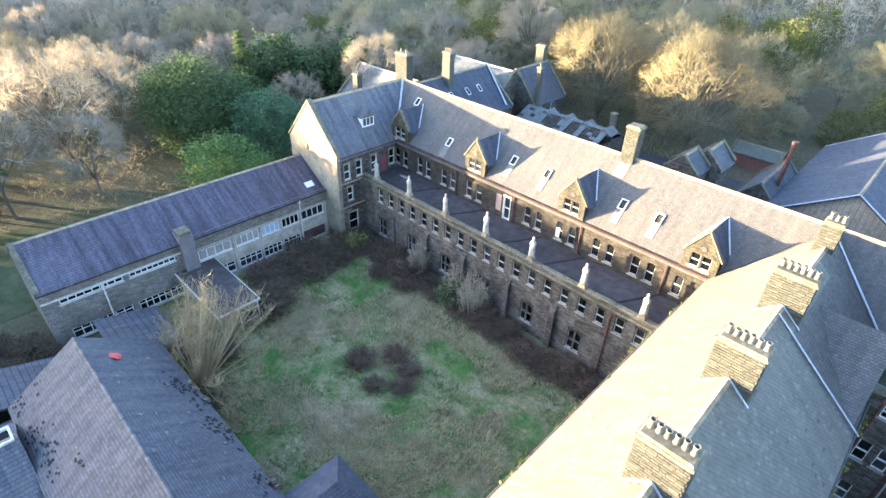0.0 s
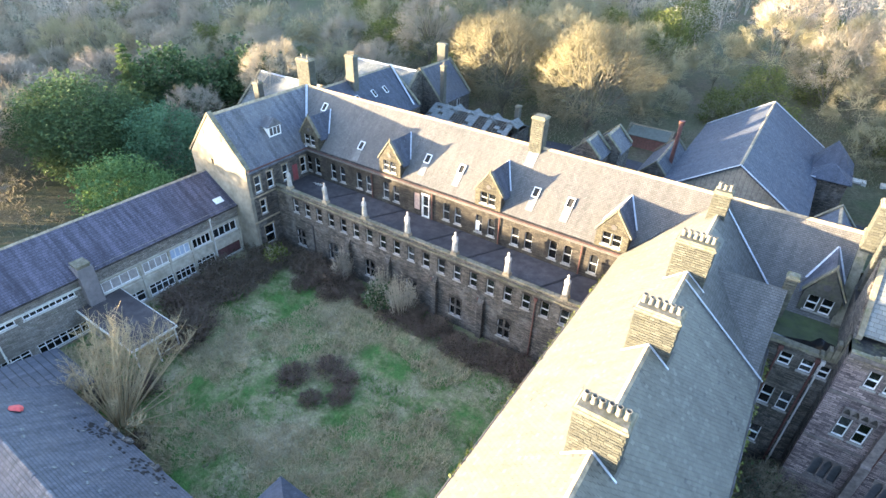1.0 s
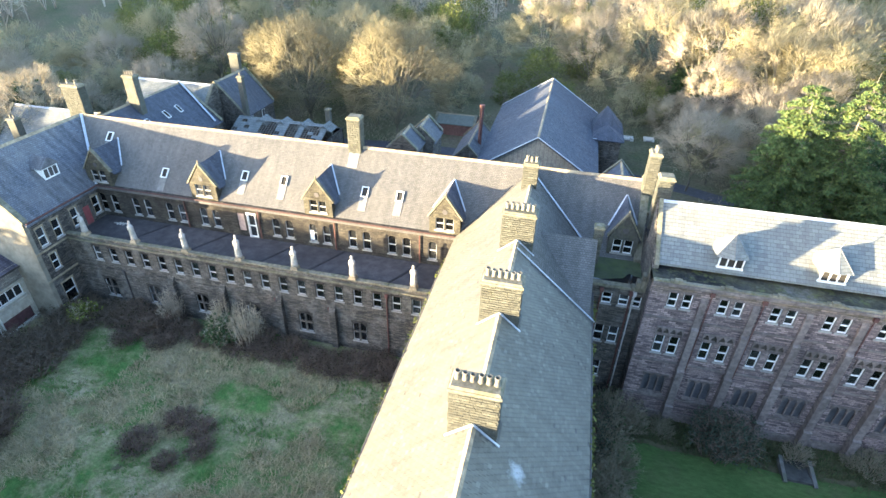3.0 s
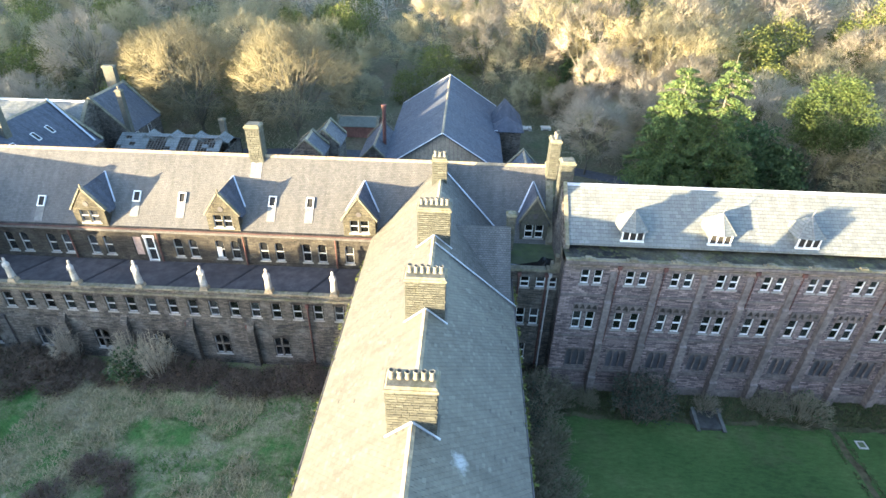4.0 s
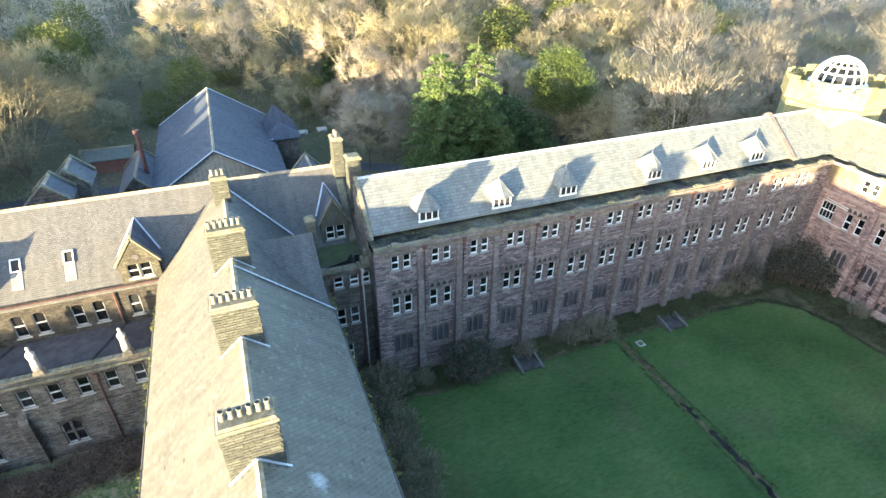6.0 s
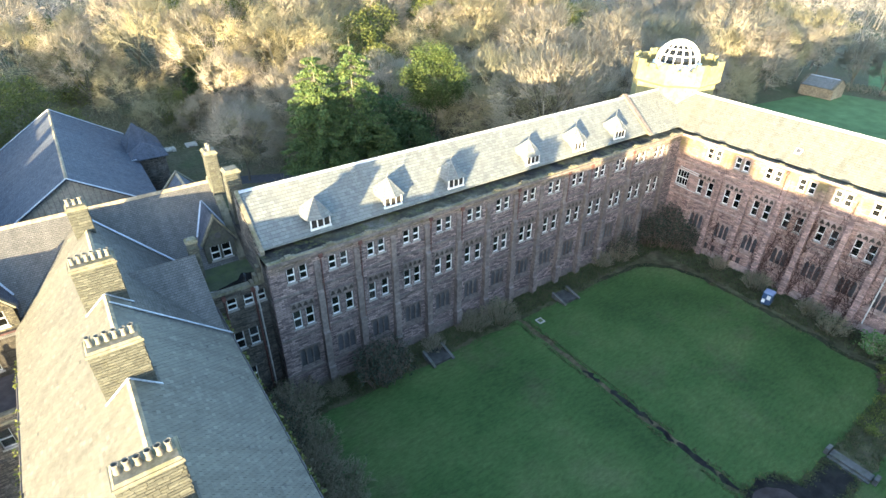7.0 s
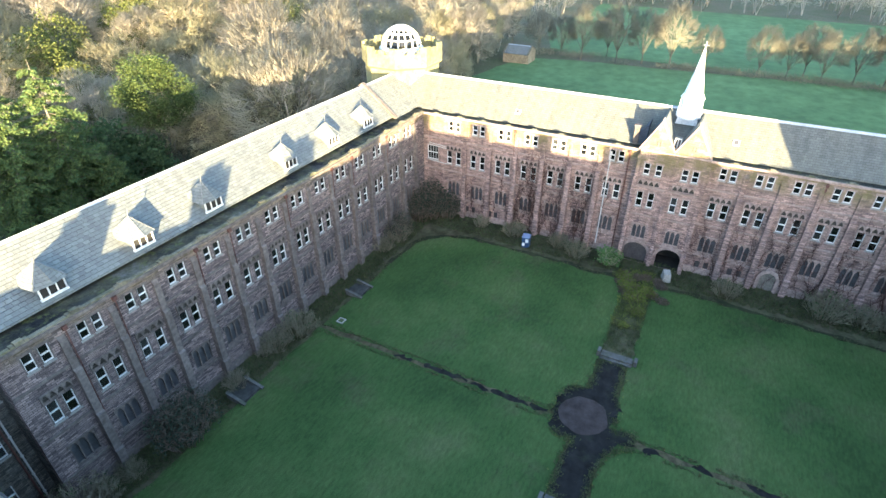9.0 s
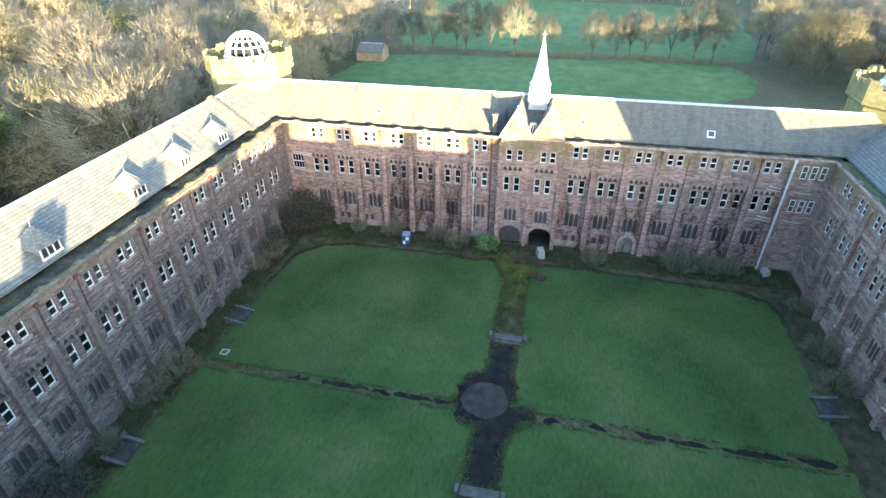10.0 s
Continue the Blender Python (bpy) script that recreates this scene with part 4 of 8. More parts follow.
bm = bmesh.new()
beam(bm, (-56.6, 56.3, ZR + 0.02), (-51.1, 50.1, ZE + 0.02), 0.30, 0.08)
part("valley", bm, LEAD, rw, "pale lead valley")
gutter(rw, "y", -51.05, 40.3, 50.2, ZE - 0.1)
corb = bmesh.new()
for i in range(16):
    box(corb, -51.4, -51.18, 40.4 + i * 0.62, 40.6 + i * 0.62, ZE - 0.42, ZE - 0.12)
part("corbel_table", corb, STONE_B, rw)
band(rw, "y", -51.4, 1, 40.1, 44.3, 9.05, 0.2, 0.1)
band(rw, "y", -51.4, 1, 40.1, 44.3, 5.45, 0.2, 0.1)
# a small hipped roof dormer with three lights
bm = bmesh.new()
box(bm, -54.9, -53.3, 46.0, 48.0, 15.0, 16.55)
part("roof_dormer", bm, WHITE, rw, "white framed three-light dormer")
bm = bmesh.new()
prism(bm, [(45.7, 16.5), (48.3, 16.5), (47.0, 17.6)], -56.3, -53.1, "x")
part("roof_dormer_roof", bm, SLATE_H, rw)
for i in range(3):
    bm = bmesh.new()
    box(bm, -53.32, -53.28, 46.15 + 0.6 * i, 46.62 + 0.6 * i, 15.35, 16.35)
    part("pane", bm, IRON, rw)

# ---- central wing between the two courts ----
cw = thing("central_wing", "central range with grey slate roof and a line of chimneys", "building")
ZC, ZCE = 19.04, 13.0
KC = (ZC - ZCE) / 7.0
for s in (-1, 1):
    u_h = [] if s < 0 else [(31.2, 32.2, 9.4, 11.6), (34.6, 35.6, 9.4, 11.6), (38.0, 39.0, 9.4, 11.6)]
    wall("side_wall", cw, STONE_W, "y", s * 6.6, s, -44.0, 50.3, 0, ZCE + 0.3, u_h, 0.5)
wall("end_wall", cw, STONE_W, "x", -44.0, -1, -6.1, 6.1, 0, ZCE, (), 0.5)
# unseen south half: ridge height chosen for the shadow on the east wall
gable_end(cw, STONE_W, "y", -44.0, 0.5, 0.0, 6.6, ZCE, ZC - 0.65)
gable_end(cw, STONE_W, "y", 0.0, 0.4, 0.0, 6.6, ZCE, ZC - 0.2)
gable_roof(cw, SLATE_C, "y", -44.3, 0.0, 0.0, 6.6, ZC - 0.5 - KC * 6.4, ZC - 0.5, over=0.4, label="slate roof of the unseen far half, lowered to shape its shadow")
ROOF_C = gable_roof(cw, SLATE_C, "y", 0.0, 56.0, 0.0, 6.6, ZC - KC * 6.6, ZC, over=0.4, label="weathered grey slate roof with lichen and moss", ridge=True)
for s in (-1, 1):
    gutter(cw, "y", s * 7.1, -44, 44, ZC - KC * 7.0 - 0.10, IRON)
CH_Y = (21.9, 31.45, 41.15)
for i, y in enumerate(CH_Y):
    ch = chimney(cw, -0.05, y + 0.75, 2.7, 1.35, 17.2, 21.25, 6, 20 + i, 0.19)
    bm = bmesh.new()
    for s in (-1, 1):
        beam(bm, (0.05, -0.80, 1.90), (0.05 + s * 1.5, -0.80, 1.89 - KC * 1.5), 0.13, 0.06)
    part("flashing", bm, LEAD, ch, "pale lead flashing")
for i, y in enumerate((12.3, 2.7, -6.9, -16.5, -26.1, -35.7)):
    if y < -2:
        chimney(cw, -0.05, y + 0.75, 2.35, 1.35, 16.8, 20.6, 0, 40 + i, stones=False)
    else:
        chimney(cw, -0.05, y + 0.75, 2.7, 1.35, 17.2, 21.25, 6, 40 + i, stones=False)
chimney(cw, -0.15, 52.6, 1.45, 1.2, 17.6, 20.95, 3, 30)

# the corner block east of the central roof: low cross roof, tall dormer, mossy flat roof
cb = thing("corner_block", "dark corner block with blue slate roof and mossy flat roof", "building")
holes = [(u - 0.42, u + 0.42, z - h / 2, z + h / 2) for u, z, h in ((8.5, 12.0, 1.2), (10.0, 12.0, 1.2), (11.1, 12.0, 1.2), (8.45, 7.8, 2.0), (9.8, 7.8, 2.0), (8.9, 3.2, 2.0))]
w_c = wall("front_wall", cb, STONE_W, "x", 44.9, -1, 6.6, 11.6, 0, 13.3, holes, 0.45)
for u, z, h in ((8.5, 12.0, 1.2), (10.0, 12.0, 1.2), (11.1, 12.0, 1.2), (8.45, 7.8, 2.0), (9.8, 7.8, 2.0), (8.9, 3.2, 2.0)):
    sash(w_c, facing("x", 44.9, -1, u, z), 0.84, h, sill=STONE_W)
bm = bmesh.new()
box(bm, 6.6, 11.6, 45.35, 50.6, 12.7, 13.0)
part("flat_roof", bm, MOSSY, cb, "mossy flat roof")
bm = bmesh.new()
bm.faces.new([bm.verts.new((x, y, 13.006)) for x, y in ragged([(7.0, 45.5), (11.4, 45.5), (11.4, 47.6), (10.6, 47.9), (9.8, 46.9), (8.6, 46.5), (7.2, 46.2)], 0.25, 61, 0.3)])
part("pool", bm, plain_material("black_rainwater", (0.008, 0.009, 0.01), 0.12, 0.3, 2.0, 0.5, bump=0.0), cb, "black rainwater lying on the flat roof")
bm = bmesh.new()
box(bm, 6.9, 10.4, 44.75, 45.45, 13.3, 13.55, 0.05)
for k in range(4):
    box(bm, 10.4 + k * 0.36, 10.75 + k * 0.36, 44.72, 45.5, 13.3, 13.62 + 0.62 * k ** 1.15, 0.04)
part("coping", bm, COPING, cb, "mossy stone coping")
downpipe(cb, 10.78, 44.72, 0.5, 12.9, PIPE, 0.07, "pale downpipe")
downpipe(cb, 10.5, 44.72, 0.5, 12.9, RUST)
downpipe(cb, 7.9, 44.72, 5.0, 12.9, RUST)
dormer(cb, 9.65, 50.55, 13.0, w=2.75, z_eave=15.3, z_top=17.75, win=(0.82, 1.5), win_z=14.3, wall_mat=TIMBER_D)
# low cross roof meeting the central roof
prism_bm = bmesh.new()
prism(prism_bm, [(39.6, 12.95), (45.6, 17.6), (51.0, 13.3)], 1.2, 6.75, "x")
part("cross_roof", prism_bm, SLATE_X, cb, "blue slate cross roof")
chimney(cb, 6.75, 46.0, 0.75, 0.75, 15.0, 18.6, 0, 33, label="short square stone stack")
bm = bmesh.new()
beam(bm, (0.1, 40.0, ZC + 0.02), (7.25, 40.0, ZC - KC * 7.25 + 0.04), 0.14, 0.07)
part("verge", bm, LEAD, cb, "pale lead verge")
bm = bmesh.new()
beam(bm, (0.4, 54.6, ZC - 0.3), (6.9, 50.2, ZE + 0.25), 0.15, 0.09)
part("valley", bm, LEAD, cb, "pale lead valley")
# gable between the two roofs with two stacks
gable_end(tw, STONE_W, "x", 11.0, 0.6, YR, 6.1, ZE, ZR + 0.1, coping=0.25, name="end_gable")
chimney(tw, 11.5, 55.6, 1.0, 1.5, 18.0, 22.2, 2, 50, row="y", label="narrow stone stack on the end gable")
chimney(tw, 12.4, 52.4, 1.3, 1.3, 13.5, 21.2, 0, 51, row="x", label="stone stack on the end gable")

# ---- lawn court: north, east and south ranges ----


def court_window_set(parent, axis, face, out, bays, stone, skip_low=(), narrow=(), zoff=0.0):
    """Openings and windows of the three main storeys, bay by bay; returns the openings."""
    made = []
    for i, c in enumerate(bays):
        gap = 0.62 if i in narrow else 0.74
        for s in (-1, 1):
            made.append(("up", c + s * 0.58, 14.3 + zoff, 0.72, 1.5))
            made.append(("mid", c + s * gap, 9.35 + zoff, 0.78, 2.1))
        if i not in skip_low:
            made.append(("low", c, 4.45, 2.1, 2.45))
    return made


def range_wall(parent, axis, face, out, a0, a1, top, bays, stone, dressed, narrow=(), skip_low=(), extra=(), zoff=0.0, name="court_wall", breaks=()):
    made = court_window_set(parent, axis, face, out, bays, stone, skip_low, narrow, zoff)
    holes = [(u - w / 2, u + w / 2, z - h / 2, z + h / 2) for k, u, z, w, h in made] + list(extra)
    wl = wall(name, parent, stone, axis, face, out, a0, a1, 0, top, holes, 0.55)
    for k, u, z, w, h in made:
        m = facing(axis, face, out, u, z)
        if k == "low":
            lancets(wl, m, w, h, 3, dressed)
        else:
            sash(wl, m, w, h, sill=dressed)
    for i, c in enumerate(bays):
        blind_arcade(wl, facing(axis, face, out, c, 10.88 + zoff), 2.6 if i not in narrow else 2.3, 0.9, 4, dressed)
    for z, h, d in ((0.5, 1.0, 0.14), (2.85, 0.2, 0.12), (7.35, 0.22, 0.14), (12.3, 0.22, 0.14), (15.85, 0.26, 0.2)):
        stops = [a0] + ([v for pair in breaks for v in pair] if z < 3 else []) + [a1]
        for u0, u1 in zip(stops[::2], stops[1::2]):
            band(wl, axis, face, out, u0, u1, z, h, d, dressed)
    return wl


def buttress(parent, axis, face, out, u, dressed, top=14.9):
    """A stepped buttress with sloping weatherings."""
    bm = bmesh.new()
    z = 0.0
    for zt, d, w in ((2.8, 0.80, 0.72), (7.2, 0.60, 0.66), (12.0, 0.42, 0.60), (top, 0.22, 0.54)):
        prism(bm, [(0.02, z), (-d, z), (-d, zt - 0.35), (0.02, zt + 0.1)], -w / 2, w / 2, "x")
        z = zt - 0.4
    part("buttress", bm, dressed, parent, "", facing(axis, face, out, u, 0))


def battlements(parent, axis, face, out, a0, a1, z, n, thick=0.32):
    """A low parapet with stepped stones, mossy on top."""
    bm = bmesh.new()
    lo, hi = sorted((face + out * 0.08, face - out * thick))
    for i in range(n):
        u0, u1 = a0 + (a1 - a0) * i / n, a0 + (a1 - a0) * (i + 1) / n
        for f0, f1, zz in ((0.0, 0.34, 0.14), (0.34, 0.42, 0.24), (0.42, 0.58, 0.36), (0.58, 0.66, 0.24), (0.66, 1.0, 0.14)):
            p, q = u0 + (u1 - u0) * f0, u0 + (u1 - u0) * f1 - 0.012
            if axis == "x":
                box(bm, p, q, lo, hi, z, z + zz, 0.02)
            else:
                box(bm, lo, hi, p, q, z, z + zz, 0.02)
    part("parapet", bm, COPING, parent, "stepped mossy parapet coping")


def hip_dormer(parent, m):
    """A little three-light dormer under a five-sided slate hood, its back in the slope; -y outwards."""
    bm = bmesh.new()
    prism(bm, [(-0.15, 0.15), (-0.15, 1.45), (1.6, 1.45), (0.0, 0.1)], -0.95, 0.95, "x")
    ob = part("dormer", bm, SLATE_N, parent, "three-light dormer with pale slate hood", m)
    bm = bmesh.new()
    for i in range(4):
        u = -0.98 + i * 0.627
        box(bm, u, u + 0.10, -0.30, -0.14, 0.35, 1.4)
    box(bm, -1.05, 1.05, -0.34, -0.14, 0.2, 0.38)
    box(bm, -1.05, 1.05, -0.30, -0.14, 1.32, 1.42)
    part("frame", bm, SASH, ob, "white painted dormer frame")
    for i in range(3):
        bm = bmesh.new()
        box(bm, -0.88 + i * 0.627, -0.35 + i * 0.627, -0.22, -0.18, 0.38, 1.32)
        part("pane", bm, DARK, ob)
    bm = bmesh.new()
    e = [Vector(p) for p in ((-1.45, 0.9, 1.35), (-1.25, -0.35, 1.30), (0.0, -0.75, 1.38), (1.25, -0.35, 1.30), (1.45, 0.9, 1.35), (1.2, 2.2, 1.6), (-1.2, 2.2, 1.6))]
    apex = bm.verts.new((0, 0.8, 3.0))
    ring = [bm.verts.new(p) for p in e]
    for i in range(len(ring)):
        bm.faces.new((ring[i], ring[(i + 1) % len(ring)], apex))
    bm.faces.new(ring[::-1])
    bmesh.ops.recalc_face_normals(bm, faces=bm.faces[:])
    hood = part("hood", bm, SLATE_N, ob, "pale slate polygonal hood")
    bm = bmesh.new()
    for p in (e[1], e[2], e[3]):
        bar(bm, p + Vector((0, 0, 0.01)), (0, 0.8, 2.99), 0.03, 5)
    bar(bm, (0, 0.8, 2.95), (0.3, 1.0, 3.6), 0.03, 5)
    part("finial", bm, STAIN, hood, "lead hips and bent finial")



def gutter_material():
    q = Mat("wet_silted_gutter", 0.7, spec=0.15)
    c = q.ramp(q.noise(0.35, 5, 0.7), (0.38, (0.012, 0.012, 0.013)), (0.50, (0.035, 0.034, 0.026)), (0.60, (0.055, 0.052, 0.032)), (0.70, (0.09, 0.086, 0.075)))
    c = q.mix(0.8, c, q.ramp(q.noise(3.5, 6, 0.75), (0.3, 0.45), (0.7, 1.5)), "MULTIPLY")
    c = q.mix(q.ramp(q.noise(0.9, 6, 0.75), (0.54, 0.0), (0.62, 0.8)), c, (0.075, 0.080, 0.030))
    q.put(q.p.inputs["Roughness"], q.ramp(q.noise(0.5, 4), (0.40, 0.5), (0.52, 0.9)))
    q.bump(q.noise(6, 5), 0.7, 0.05)
    return q.color(c)


GUTTER = gutter_material()
STONE_Q = plain_material("grey_dressed_stone", (0.135, 0.11, 0.098), 0.9, 0.4, 2.5, 0.2, dirt=(0.085, 0.072, 0.062))
YN, YNB, ZNB, YNR, ZNR = 42.9, 44.7, 16.3, 49.8, 20.2
nw = thing("north_range", "four-storey grey-red sandstone range with buttresses and pale slate roof", "building")
n_bays = [14.1 + 4.02 * i for i in range(14)]
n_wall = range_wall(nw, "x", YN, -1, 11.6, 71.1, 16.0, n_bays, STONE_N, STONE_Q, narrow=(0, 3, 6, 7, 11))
for c in n_bays:
    buttress(n_wall, "x", YN, -1, c + 1.85, STONE_Q)
wall("end_wall", nw, STONE_W, "y", 11.6, -1, YN + 0.55, 55.0, 0, 16.0, (), 0.5)
battlements(nw, "x", YN, -1, 11.6, 71.0, 16.0, 15)
bm = bmesh.new()
box(bm, 11.6, 71.5, YN + 0.3, YNB + 0.8, 15.4, 16.02)
part("parapet_gutter", bm, GUTTER, nw, "wide wet parapet gutter with moss")
KN = (ZNR - ZNB) / (YNR - YNB)
bm = bmesh.new()
prism(bm, [(YNB - 0.05, ZNB - 0.15), (YNR, ZNR - 0.1), (YNR, ZNR + 0.16), (YNB - 0.05, ZNB + 0.16)], 11.75, 12.1, "x")
part("verge_coping", bm, COPING, nw, "mossy stone verge at the roof's end")
bm = bmesh.new()
prism(bm, [(YN + 0.56, 16.0), (YNB, 16.0), (YNR, ZNR - 0.12), (YNR, 16.0)], 11.62, 12.1, "x")
part("end_gable", bm, STONE_W, nw, "weathered end gable above the flat roof")
gable_roof(nw, SLATE_N, "x", 12.1, 66.0, YNR, YNR - 45.05, ZNR - KN * (YNR - 45.05), ZNR, over=0.1, label="pale grey-green slate roof")
wall("back_wall", nw, STONE_N, "x", 55.0, 1, 11.6, 81.6, 0, ZNB, (), 0.5)
for u in (17.5, 25.3, 33.1, 44.3, 52.2, 59.8):
    hip_dormer(nw, facing("x", YNB + 0.75, -1, u + 0.25, ZNB + 0.24))
cross = gable_end(nw, STONE_N, "x", 65.6, 0.5, YNR, YNR - YNB, ZNB, ZNR + 0.1, coping=0.2, name="cross_gable")
cross.children[0].data.materials[0] = STONE_Q
gable_roof(nw, SLATE_N, "x", 66.0, 77.0, YNR, YNR - YNB, ZNB, ZNR, over=0.1, ridge=True)

for i in (0, 1, 3, 4, 6, 8, 9, 11):
    downpipe(n_wall, n_bays[i] + 2.32, YN - 0.12, 0.4, 15.4, RUST, 0.05)

er = thing("east_range", "four-storey red sandstone range with twin-gabled entrance bay", "building")
XE, XEB, XER = 71.1, 72.8, 76.9
e_bays = [37.7, 33.75, 29.75, 25.75, 21.8, 17.8, 14.0, 0.7, -3.25, -7.2, -11.05, -15.0, -18.8, -22.4]
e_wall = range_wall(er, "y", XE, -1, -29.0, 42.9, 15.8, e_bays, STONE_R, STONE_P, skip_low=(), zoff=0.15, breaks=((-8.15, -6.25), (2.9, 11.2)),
                    extra=[(40.4, 42.2, 8.7, 10.9), (-8.15, -6.25, 0.0, 2.8), (7.6, 10.8, 0.0, 3.1), (3.2, 6.5, 0.0, 3.1)] + [(u - 0.3, u + 0.3, 0.9, 1.9) for u in (35.3, 34.2, 31.4, 30.4, 1.2, 0.1, -2.8, -3.9)])
sash(e_wall, facing("y", XE, -1, 41.3, 9.8), 1.8, 2.2, sill=STONE_P, bars=3)
for u in (35.8, 31.8, 27.8, 23.8, 19.9, 16.0, -1.3, -5.2, -9.15, -13.0, -16.9, -20.6, -24.6):
    buttress(e_wall, "y", XE, -1, u, STONE_R)
for u in (35.3, 34.2, 31.4, 30.4, 1.2, 0.1, -2.8, -3.9):
    bm = bmesh.new()
    box(bm, -0.3, 0.3, 0.15, 0.2, -0.5, 0.5)
    part("cellar_window", bm, IRON, e_wall, "small dark cellar window", facing("y", XE, -1, u, 1.4))
lancets(e_wall, facing("y", XE, -1, -26.9, 4.6, 0.06), 2.0, 2.45, 3, STONE_P)
for zz in (14.2, 9.6):
    for u in (-26.0, -27.05, -28.1):
        bm = bmesh.new()
        box(bm, -0.33, 0.33, -0.02, 0.03, -0.85, 0.85)
        ob = part("window", bm, WHITE, e_wall, "", facing("y", XE, -1, u, zz))
        bm = bmesh.new()
        box(bm, -0.25, 0.25, -0.035, -0.015, -0.75, -0.04)
        box(bm, -0.25, 0.25, -0.035, -0.015, 0.04, 0.75)
        part("pane", bm, IRON, ob)
battlements(er, "y", XE, -1, 12.2, 42.6, 15.8, 8)
battlements(er, "y", XE, -1, -29.0, 2.2, 15.8, 8)
bm = bmesh.new()
box(bm, XE + 0.3, XEB + 0.6, -30.0, 44.6, 15.3, 15.78)
part("parapet_gutter", bm, GUTTER, er, "wide parapet gutter")
gable_roof(er, SLATE_E, "y", -36.0, 49.8, XER, XER - XEB, 16.1, 20.15, over=0.1, label="pale slate roof")
wall("back_wall", er, STONE_R, "y", 81.2, 1, -41.0, 55.0, 0, 16.1, (), 0.5)
ke = (20.15 - 16.1) / (XER - XEB)
for u, x, s in ((-15.1, 73.9, 0.5), (0.8, 74.2, 0.38), (29.0, 73.9, 0.38)):
    bm = bmesh.new()
    box(bm, -s, s, -s, s, 0, 0.35 if s > 0.5 else 0.14, 0.04)
    ob = part("roof_vent", bm, WHITE, er, "small white roof vent", pose(x, u, 20.15 - ke * (XER - x) + 0.02, 0, -math.degrees(math.atan(ke)), 0))
    bm = bmesh.new()
    box(bm, -s * 0.7, s * 0.7, -s * 0.7, s * 0.7, 0.36 if s > 0.5 else 0.15, 0.38 if s > 0.5 else 0.17)
    part("pane", bm, LEADED, ob)
# entrance bay
bm = bmesh.new()
box(bm, 70.22, 71.1, 2.9, 11.2, -0.1, 0.03)
eb = part("entrance_bay", bm, STONE_P, er, "projecting entrance bay with two arches and twin gables")
XP = 70.3
bay_w = [("up", u, 13.75, 0.72, 1.5) for u in (9.95, 8.5, 5.4, 4.2)] + [("mid", u, 9.5, 0.75, 2.1) for u in (10.1, 8.7, 5.9, 4.5)] + [("low", u, 4.75, 1.9, 2.2) for u in (9.3, 5.0)]
arch_holes = []
for c in (9.2, 4.85):
    for k in range(6):
        x0, x1 = 1.55 * math.cos(math.pi / 2 * k / 6), 1.55 * math.cos(math.pi / 2 * (k + 1) / 6)
        zt = 1.75 + 1.3 * math.sin(math.pi / 2 * (k + 0.6) / 6) ** 0.9
        arch_holes += [(c - x0, c - x1, 0.0, zt), (c + x1, c + x0, 0.0, zt)]
wall("bay_wall", eb, STONE_R, "y", XP, -1, 3.0, 11.1, 0, 16.3, [(u - w / 2, u + w / 2, z - h / 2, z + h / 2) for k, u, z, w, h in bay_w] + arch_holes, 0.6)
for k, u, z, w, h in bay_w:
    m = facing("y", XP, -1, u, z)
    if k == "low":
        lancets(eb, m, w, h, 3, STONE_P)
    else:
        sash(eb, m, w, h, sill=STONE_P)
for c in (9.35, 5.15):
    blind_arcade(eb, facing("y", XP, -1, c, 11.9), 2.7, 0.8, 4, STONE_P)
for z, h in ((3.3, 0.2), (7.3, 0.22), (11.3, 0.2), (16.2, 0.2)):
    band(eb, "y", XP, -1, 3.0, 11.1, z, h, 0.12, STONE_P)
for c in (9.2, 4.85):
    for k in range(10):
        a0, a1 = math.pi * k / 10, math.pi * (k + 0.97) / 10
        bm = bmesh.new()
        p = [(c + r * math.cos(a), 1.75 + r * 0.82 * math.sin(a)) for r, a in ((1.55, a0), (1.95, a0), (1.95, a1), (1.55, a1))]
        prism(bm, p, XP - 0.10, XP + 0.08, "x")
        part("arch_stone", bm, STONE_P, eb)
BOARDS = plain_material("grey_weathered_boards", (0.060, 0.054, 0.053), 0.85, 0.3, 4.0, 0.2, dirt=(0.06, 0.05, 0.045))
for k in range(9):
    u = 7.66 + k * 0.343
    bm = bmesh.new()
    box(bm, XP + 0.40, XP + 0.46, u, u + 0.335, 0.06, 1.75 + 1.25 * math.sqrt(max(0.05, 1 - ((u + 0.17 - 9.2) / 1.62) ** 2)))
    part("board", bm, BOARDS, eb, "grey board closing one of the arches")
for u in (3.0, 7.05, 11.1):
    bm = bmesh.new()
    prism(bm, [(XP, 0), (XP - 0.7, 0), (XP - 0.7, 2.6), (XP - 0.36, 3.2), (XP - 0.36, 8.6), (XP - 0.18, 9.2), (XP - 0.18, 15.0), (XP, 15.4)], u - 0.25, u + 0.25, "y")
    part("buttress", bm, STONE_R, eb)
bm = bmesh.new()
box(bm, XP, XE + 3.0, 3.0, 11.1, -0.05, 0.06)
box(bm, XE + 2.5, XE + 2.7, 3.0, 11.1, 0.06, 3.2)
box(bm, XP + 0.6, XE + 2.7, 3.0, 11.1, 3.2, 3.4)
# porch surfaces coloured near-black to stand in for their shade
part("porch", bm, DARK, eb, "vaulted porch interior")
